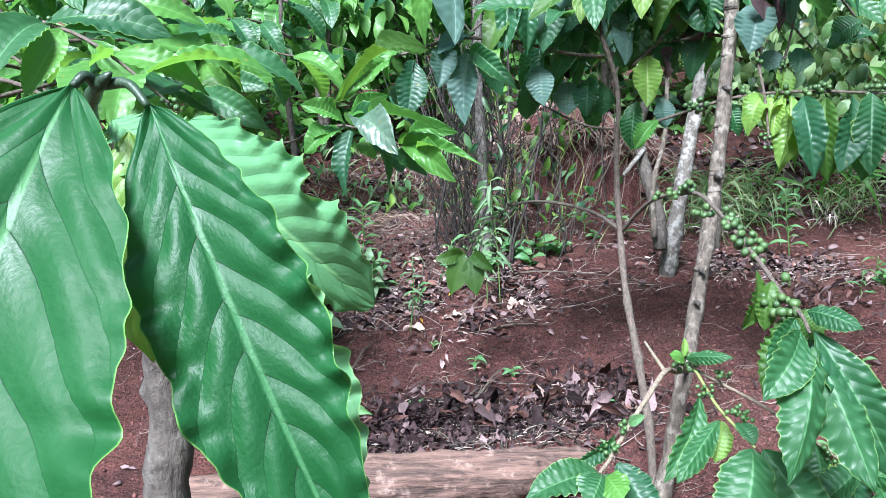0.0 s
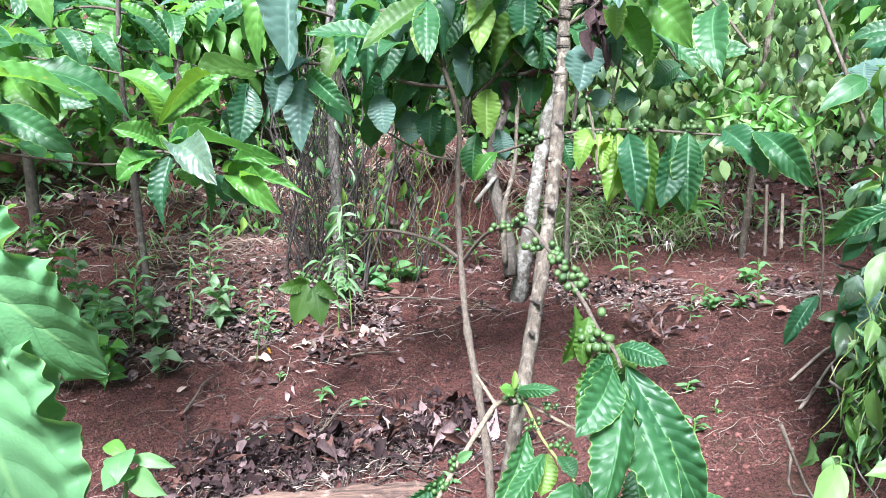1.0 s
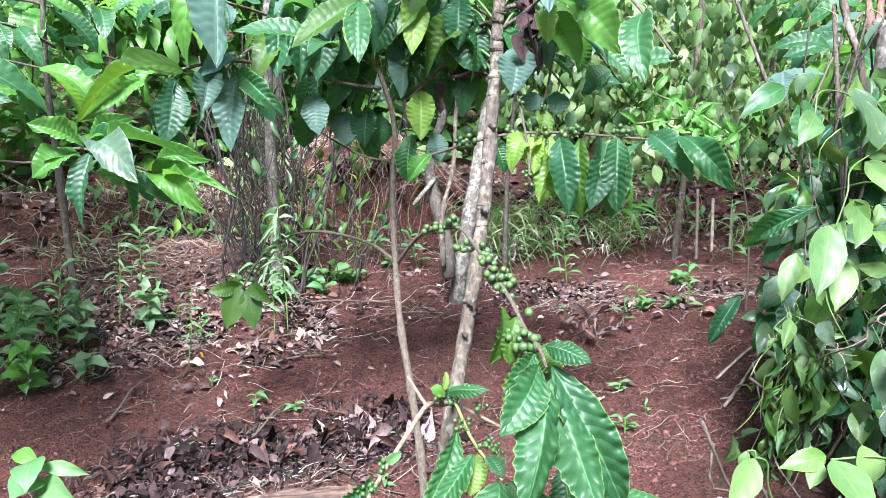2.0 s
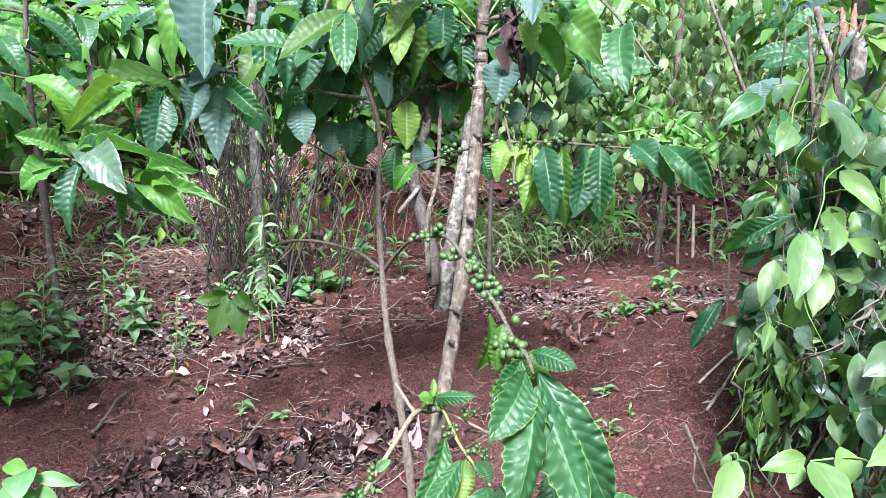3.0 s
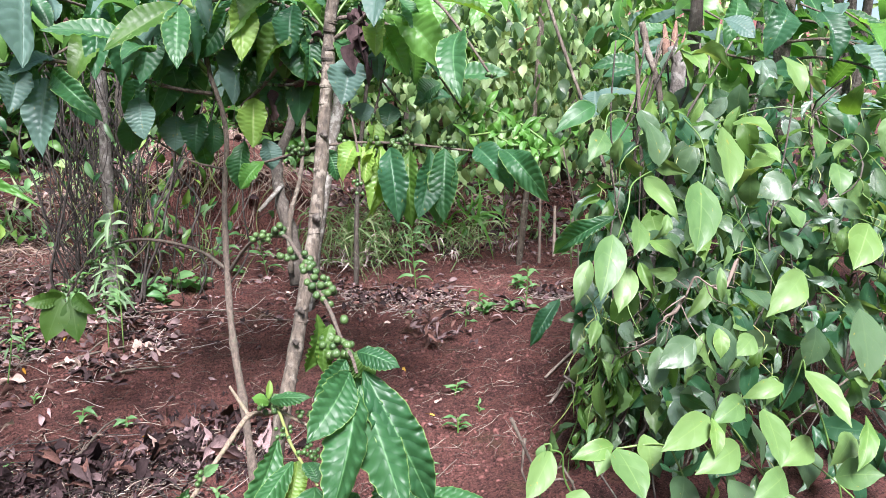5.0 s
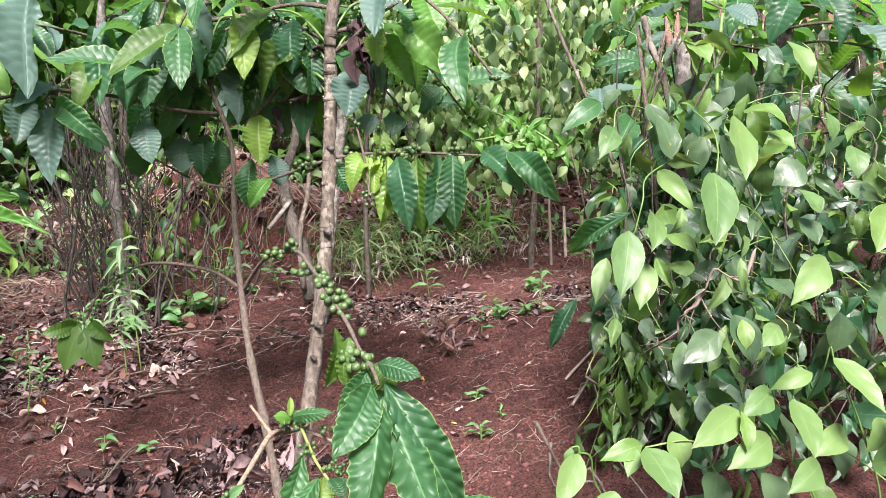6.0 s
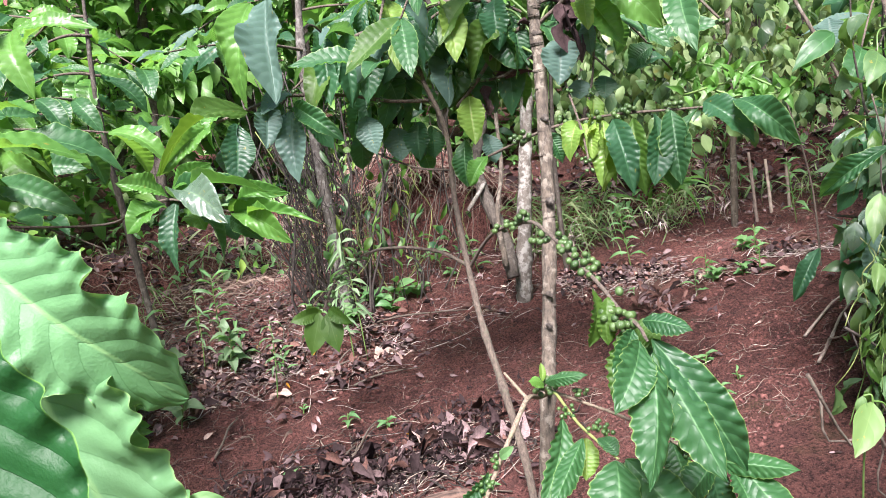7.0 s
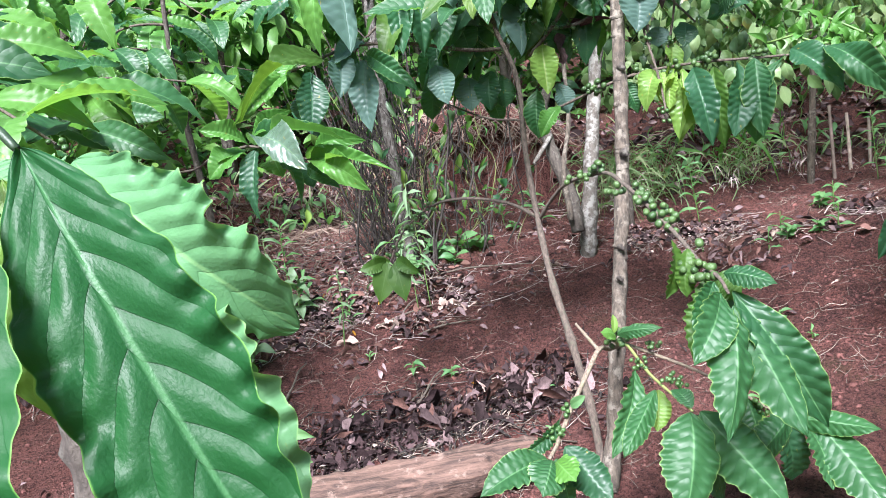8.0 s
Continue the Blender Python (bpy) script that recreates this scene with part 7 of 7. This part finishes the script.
roots = bmesh.new()
for i in range(560):
    if i % 8 < 3:
        x, y = rnd.gauss(0.75, 0.25), rnd.uniform(0.12, 0.5)
    elif i % 8 < 5:
        x, y = rnd.gauss(-0.25, 0.16), rnd.uniform(-0.3, 0.3)
    else:
        x, y = rnd.uniform(-1.2, 2.4), rnd.uniform(0.0, 0.5)
    y += bank_edge(x)
    pts = []
    a = rnd.choice((-1, 1)) * rnd.uniform(0.5, 1.7)
    thick = rnd.uniform(0.0009, 0.0035)
    px, py = x, y
    for k in range(6):
        pts.append(((px, py, ground_z(px, py) + rnd.uniform(0.0, 0.045)), thick * (1 - k * 0.13)))
        a += rnd.gauss(0, 0.85)
        px += 0.05 * math.sin(a)
        py -= 0.042 * math.cos(a)
    tube(roots, pts, 4, 3, 0.1)
tagged(part("bare_roots", roots, "root", None), "tangle of bare thin roots on the soil bank", "roots", kind="stuff")


# ---- weeds and grass ----
def weed(x, y, size, seed, label, kind="small", mat="weed", leaves=10, up=0.8, wide=0.32):
    rnd = random.Random(seed)
    z = ground_z(x, y)
    w = thing("weed", (x, y, z), label, "plant", "weeds on the bed")
    top = Vector((x + rnd.gauss(0, 0.1) * size, y + rnd.gauss(0, 0.1) * size, z + size * up))
    stem(w, "stem", [((x, y, z - 0.01), 0.0025), (tuple(Vector((x, y, z)).lerp(top, 0.5)), 0.0022), (tuple(top), 0.0012)], "greenstem", 5, 0.05, 0, steps=3)
    for i in range(leaves):
        u = 0.2 + 0.8 * i / leaves
        p = Vector((x, y, z)).lerp(top, u)
        a = i * 2.4 + rnd.uniform(-0.3, 0.3)
        l = min(size * 0.5, 0.07) * rnd.uniform(0.7, 1.25)
        q = p + Vector((math.cos(a), math.sin(a), rnd.uniform(-0.35, 0.45))) * l
        leaf(w, mat, p, q, l * wide * rnd.uniform(0.8, 1.2), rnd.uniform(-20, 20), kind=kind, facing=(0, -0.3, 1))
    return w


for i, (x, y, s, n) in enumerate(((0.231, 2.327, 0.08, 6), (0.342, 2.264, 0.07, 6), (0.067, 2.114, 0.07, 5), (1.204, 1.965, 0.07, 6), (1.132, 1.771, 0.085, 6), (0.98, 1.62, 0.09, 6), (0.1, 2.45, 0.05, 4), (0.62, 2.05, 0.05, 5), (0.55, 1.85, 0.05, 4), (1.3, 2.6, 0.05, 5), (1.22, 1.83, 0.05, 4))):
    weed(x, y, s, 200 + i, "tiny green seedling in bare red soil", leaves=n, up=0.5)
for i, (x, y, s) in enumerate(((0.05, 2.75, 0.12), (-0.1, 2.9, 0.14), (-0.4, 2.7, 0.34), (-0.5, 2.5, 0.3), (0.15, 2.95, 0.18), (-0.75, 2.75, 0.45), (1.432, 2.898, 0.3), (1.5, 2.45, 0.1), (1.42, 2.38, 0.09), (1.62, 2.33, 0.1), (1.72, 2.5, 0.12), (-0.2, 3.1, 0.3), (0.75, 3.4, 0.2), (0.9, 3.3, 0.22), (0.45, 3.5, 0.25), (2.1, 2.8, 0.3), (1.4, 3.4, 0.3))):
    weed(x, y, s, 300 + i, "leafy green weed with narrow leaves in litter", leaves=int(s / 0.02), up=0.9, wide=0.22)
for i, (x, y, s) in enumerate(((0.523, 3.169, 0.16), (0.418, 3.128, 0.16), (0.31, 3.03, 0.14), (0.6, 3.2, 0.12), (0.47, 3.05, 0.12), (1.5, 2.42, 0.09), (1.58, 2.36, 0.08), (0.78, 3.35, 0.08), (-0.45, 2.85, 0.2), (-0.6, 3.0, 0.2), (1.7, 2.55, 0.1), (-0.7, 2.55, 0.25), (-0.75, 2.35, 0.42), (-0.55, 2.45, 0.4), (-0.9, 2.6, 0.5), (-0.68, 2.7, 0.48), (-1.05, 2.3, 0.45), (-0.28, 2.5, 0.22), (-0.45, 2.6, 0.4))):
    # weeds left of x 0 are mostly paler, light put into their leaf colour
    weed(x, y, s, 400 + i, "low weed with broad soft green leaves", "pepper", "weedpale" if x < 0 and i % 3 else "weed", leaves=8, up=0.5, wide=0.5)


def grass_tuft(x, y, tall, count, seed, mat="grass", droop=0.55, wide=0.0045, label="tuft of long drooping grass by the bank"):
    rnd = random.Random(seed)
    g = thing("grass_tuft", (x, y, ground_z(x, y)), label, "grass", "grass tufts")
    for i in range(count):
        a, l = rnd.uniform(0, 6.28), tall * rnd.uniform(0.45, 1.1)
        px, py = x + rnd.gauss(0, 0.05), y + rnd.gauss(0, 0.04)
        p = Vector((px, py, ground_z(px, py) + rnd.uniform(0, tall * 0.45)))
        lean = droop + (1 - droop) * rnd.random()
        q = p + Vector((math.cos(a) * l * 0.6 * lean, math.sin(a) * l * 0.6 * lean - 0.03, l * (0.9 - 1.25 * lean)))
        placed("blade", leaf_data(mat, "blade", rnd.randrange(3)), leaf_pose(p, q, wide * rnd.uniform(0.5, 1.4), rnd.uniform(-50, 50), (-math.cos(a) * 0.2, -math.sin(a) * 0.2, 1), 1.2 + 2.6 * lean), g)


for i, (x, y, h, n) in enumerate(((1.3, 3.36, 0.5, 110), (1.2, 3.42, 0.46, 70), (1.4, 3.3, 0.4, 60), (1.75, 3.2, 0.28, 70), (1.84, 3.26, 0.26, 40), (1.58, 3.42, 0.26, 40), (2.3, 3.0, 0.24, 30), (-0.5, 3.3, 0.28, 30), (2.6, 3.2, 0.3, 30))):
    grass_tuft(x, y, h, n, 500 + i, droop=0.35)
for i, (x, y, h, n) in enumerate(((1.3, 3.27, 0.2, 26), (1.24, 3.3, 0.18, 18), (1.7, 3.16, 0.16, 18), (1.95, 3.12, 0.18, 18))):
    grass_tuft(x, y, h, n, 540 + i, "straw", 0.25, 0.006, "tuft of dead straw-coloured grass by the bank")
grass_tuft(1.84, 3.42, 0.4, 26, 560, "bright", 0.1, 0.016, "clump of broad bright grass blades on the bank")
for i, pts in enumerate((((2.051, 2.988, 0.208), (2.065, 3.052, 0.511)), ((2.170, 3.060, 0.207), (2.183, 3.114, 0.462)), ((2.309, 3.135, 0.244), (2.322, 3.172, 0.424)))):
    a, b = (Vector(p) for p in pts)
    stake = thing("stake", tuple(a), "thin grey wooden stake upright in the soil", "stake", "stakes")
    stem(stake, "pole", [((a.x, a.y, ground_z(a.x, a.y) - 0.03), 0.0075), (tuple(a.lerp(b, 0.5)), 0.007), (tuple(b), 0.006)], "twig", 7, 0.2, 0.1)

# broad soft weeds to the left, in bright leaf colours standing for light
for i, (x, y, s, m) in enumerate(((-0.5, 2.62, 0.3, "weedpale"), (-0.72, 2.55, 0.36, "bright"), (-0.32, 2.72, 0.24, "weedpale"), (-0.85, 2.45, 0.4, "bright"), (-0.6, 2.85, 0.36, "weedpale"), (-0.42, 2.45, 0.2, "bright"), (-0.95, 2.75, 0.5, "bright"), (-0.7, 3.0, 0.5, "bright"), (-0.15, 2.85, 0.2, "weedpale"))):
    weed(x, y, s, 450 + i, "leafy weed with soft pale green leaves", "peppernarrow", m, 16, 0.8, 0.5)

# tall pale herbs with narrow drooping leaves
for i, (root, top, n, l) in enumerate((((0.335, 2.72, 0.05), (0.307, 2.75, 0.51), 30, 0.09), ((0.29, 2.74, 0.05), (0.27, 2.76, 0.36), 20, 0.075), ((0.019, 2.560, -0.015), (0.035, 2.622, 0.281), 14, 0.06), ((-0.241, 2.856, 0.028), (-0.235, 2.929, 0.359), 14, 0.07), ((0.619, 3.299, 0.250), (0.634, 3.316, 0.344), 12, 0.06), ((0.157, 2.870, 0.122), (0.151, 2.899, 0.240), 12, 0.06))):
    a, b = Vector(root), Vector(top)
    a.z = ground_z(a.x, a.y)
    rnd = random.Random(350 + i)
    herb = thing("herb", tuple(a), "pale green herb with narrow drooping leaves", "plant", "pale herbs")
    stem(herb, "stem", [(tuple(a), 0.0022), (tuple(a.lerp(b, 0.5) + Vector((0.006, 0, 0))), 0.0018), (tuple(b), 0.001)], "greenstem", 5, 0.05, 0.1, steps=4)
    for k in range(n):
        p = a.lerp(b, 0.35 + 0.65 * k / n)
        w = k * 2.4 + rnd.uniform(-0.4, 0.4)
        q = p + Vector((math.cos(w), math.sin(w), rnd.uniform(-1.1, 0.15))) * l * rnd.uniform(0.5, 0.9)
        leaf(herb, "weedpale", p, q, l * rnd.uniform(0.12, 0.19), rnd.uniform(-30, 30), kind="small", facing=(0, -0.4, 0.9))

# undergrowth on the bank: herbs, dead stalks and leaf mould
rnd = random.Random(23)
for name, mat, n, long, label in (("bank_herbs", "weed", 1700, (0.03, 0.08), "low green herbs covering the bank"), ("bank_herbs", "grass", 1500, (0.06, 0.16), "straggling grass on the bank"), ("bank_litter", "drydark", 800, (0.04, 0.1), "dark leaf mould over the bank"), ("bank_litter", "dry", 900, (0.03, 0.08), "dry brown leaves over the bank")):
    poses = []
    for i in range(n):
        x = rnd.uniform(-2.5, 4.0)
        y = bank_edge(x) - 0.1 + abs(rnd.gauss(0, 0.6))
        if mat == "grass" and 0.2 < x < 1.0:
            continue
        if name == "bank_herbs" and noise.noise((x * 2.2, y * 2.2, 7)) < (0.05 if mat == "weed" else -0.05):
            continue
        a, l = rnd.uniform(0, 6.28), rnd.uniform(*long)
        up = rnd.uniform(0.0, 0.5) if name == "bank_litter" else rnd.uniform(0.2, 1.4)
        p = Vector((x, y, ground_z(x, y) + (rnd.uniform(0, 0.14) if mat == "weed" else 0.005)))
        q = p + Vector((math.cos(a), math.sin(a), up)).normalized() * l
        poses.append((i, leaf_pose(p, q, l * (0.4 if mat != "grass" else 0.07), rnd.uniform(-40, 40), (0, -0.4, 1))))
    kinds = {"weed": "small", "grass": "blade", "drydark": "drylow", "dry": "drylow"}
    tagged(joined(name, mat, [leaf_data(mat, kinds[mat], k) for k in range(3)], poses), label, "undergrowth", kind="stuff")

# ---- hillside bushes behind and added unseen ones, leaf by leaf but past counting ----
def far_leaf(mat, k):
    key = (mat, "far", k)
    if key not in LEAVES:
        LEAVES[key] = leaf_mesh("far_leaf", mat, coffee_shape, 80 + k, 5, 1, 0.12 + 0.05 * k, 0.15, 0.0, 0.05, 5, 2.0)
    return LEAVES[key]


rnd = random.Random(15)
# mostly light leaf colours, standing for light on the hillside
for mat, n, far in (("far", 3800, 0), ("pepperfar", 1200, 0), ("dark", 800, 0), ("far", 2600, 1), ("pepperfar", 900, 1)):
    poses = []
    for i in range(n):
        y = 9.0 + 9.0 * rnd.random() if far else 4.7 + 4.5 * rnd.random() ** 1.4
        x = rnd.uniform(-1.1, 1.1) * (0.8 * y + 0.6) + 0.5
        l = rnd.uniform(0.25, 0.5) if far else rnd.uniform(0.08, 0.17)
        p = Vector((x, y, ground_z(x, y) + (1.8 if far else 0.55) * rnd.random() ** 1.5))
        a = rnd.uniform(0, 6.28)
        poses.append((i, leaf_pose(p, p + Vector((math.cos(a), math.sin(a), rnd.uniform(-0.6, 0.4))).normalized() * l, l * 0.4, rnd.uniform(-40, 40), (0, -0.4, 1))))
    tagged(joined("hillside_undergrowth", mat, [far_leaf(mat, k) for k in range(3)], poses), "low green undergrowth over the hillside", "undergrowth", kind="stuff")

rnd = random.Random(14)
# spots below y 0.9 are out of view, added to dim the front skylight
spots = [(-3.2, 3.6), (-2.2, 3.9), (-1.5, 3.9), (-2.6, 2.6), (-0.6, 4.6), (0.3, 4.7), (1.1, 4.8), (2.0, 4.7), (2.9, 4.2), (3.6, 3.4), (-1.6, 5.2), (-3.4, 5.0), (0.8, 6.0), (2.4, 6.0), (3.8, 5.0), (-0.4, 6.4), (-2.2, 6.8), (1.8, 7.6), (4.2, 6.8), (-4.2, 6.6), (3.0, 2.3), (3.2, 1.2), (-4.6, 3.6), (-0.1, 5.1), (0.65, 5.2), (1.5, 5.3), (-1.0, 5.6), (2.6, 5.1), (-2.2, -1.8), (-0.9, -2.4), (0.5, -2.2), (1.8, -1.9), (2.9, -0.8), (-3.0, -0.5), (-2.6, 0.8), (0.0, -3.6), (2.4, -3.2), (-2.4, -3.4), (3.6, 0.3), (-1.2, 7.6), (0.2, 7.4), (1.0, 8.6), (2.9, 7.2), (-3.0, 8.0), (-0.6, 9.2), (2.2, 9.4), (4.6, 8.4), (3.4, 8.8), (-2.0, 9.8), (0.6, 10.6), (5.2, 5.4), (-5.0, 8.8)]
for i, (x, y) in enumerate(spots):
    z = ground_z(x, y)
    h = rnd.uniform(1.7, 2.5) if y < 6.9 else rnd.uniform(2.4, 3.2)
    bush = thing("bush", (x, y, z), "leafy green coffee bush on the hillside, some added unseen behind", "bush", "hillside bushes")
    for k in range(3):
        a = rnd.uniform(0, 6.28)
        stem(bush, "trunk", [((x, y, z - 0.05), 0.025), ((x + 0.1 * math.cos(a), y + 0.1 * math.sin(a), z + h * 0.5), 0.018), ((x + 0.25 * math.cos(a), y + 0.25 * math.sin(a), z + h * 0.9), 0.008)], "trunkdark", 7, 0.2, 0.1, steps=3)
    poses = []
    clumps = [(rnd.uniform(-0.6, 0.6), rnd.uniform(-0.5, 0.5), rnd.uniform(0.12 if y > 5.3 or abs(x - 0.9) > 1.4 else 0.34, 1.0) * h, rnd.uniform(0.2, 0.4)) for _ in range(15)]
    for j in range(620 if y > 0.9 else 260):
        cx, cy, cz, r = clumps[j % len(clumps)]
        d = Vector((rnd.gauss(0, 1), rnd.gauss(0, 1), rnd.gauss(0, 0.7))).normalized() * r * rnd.uniform(0.5, 1.05)
        p = Vector((x + cx, y + cy, z + cz)) + d
        if p.z < z + 0.12:
            continue
        l = rnd.uniform(0.11, 0.19)
        q = p + (d.normalized() * 0.7 + Vector((rnd.gauss(0, 0.4), rnd.gauss(0, 0.4), rnd.uniform(-0.9, 0.2)))).normalized() * l
        poses.append((j, leaf_pose(p, q, l * 0.42, rnd.uniform(-30, 30), (d.x * 2, d.y * 2 - 0.2, 0.9))))
    # crowns to the right get the paler colour to look more brightly lit
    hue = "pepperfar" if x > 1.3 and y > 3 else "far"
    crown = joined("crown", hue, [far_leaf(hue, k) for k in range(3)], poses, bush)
    tagged(crown, kind="stuff")
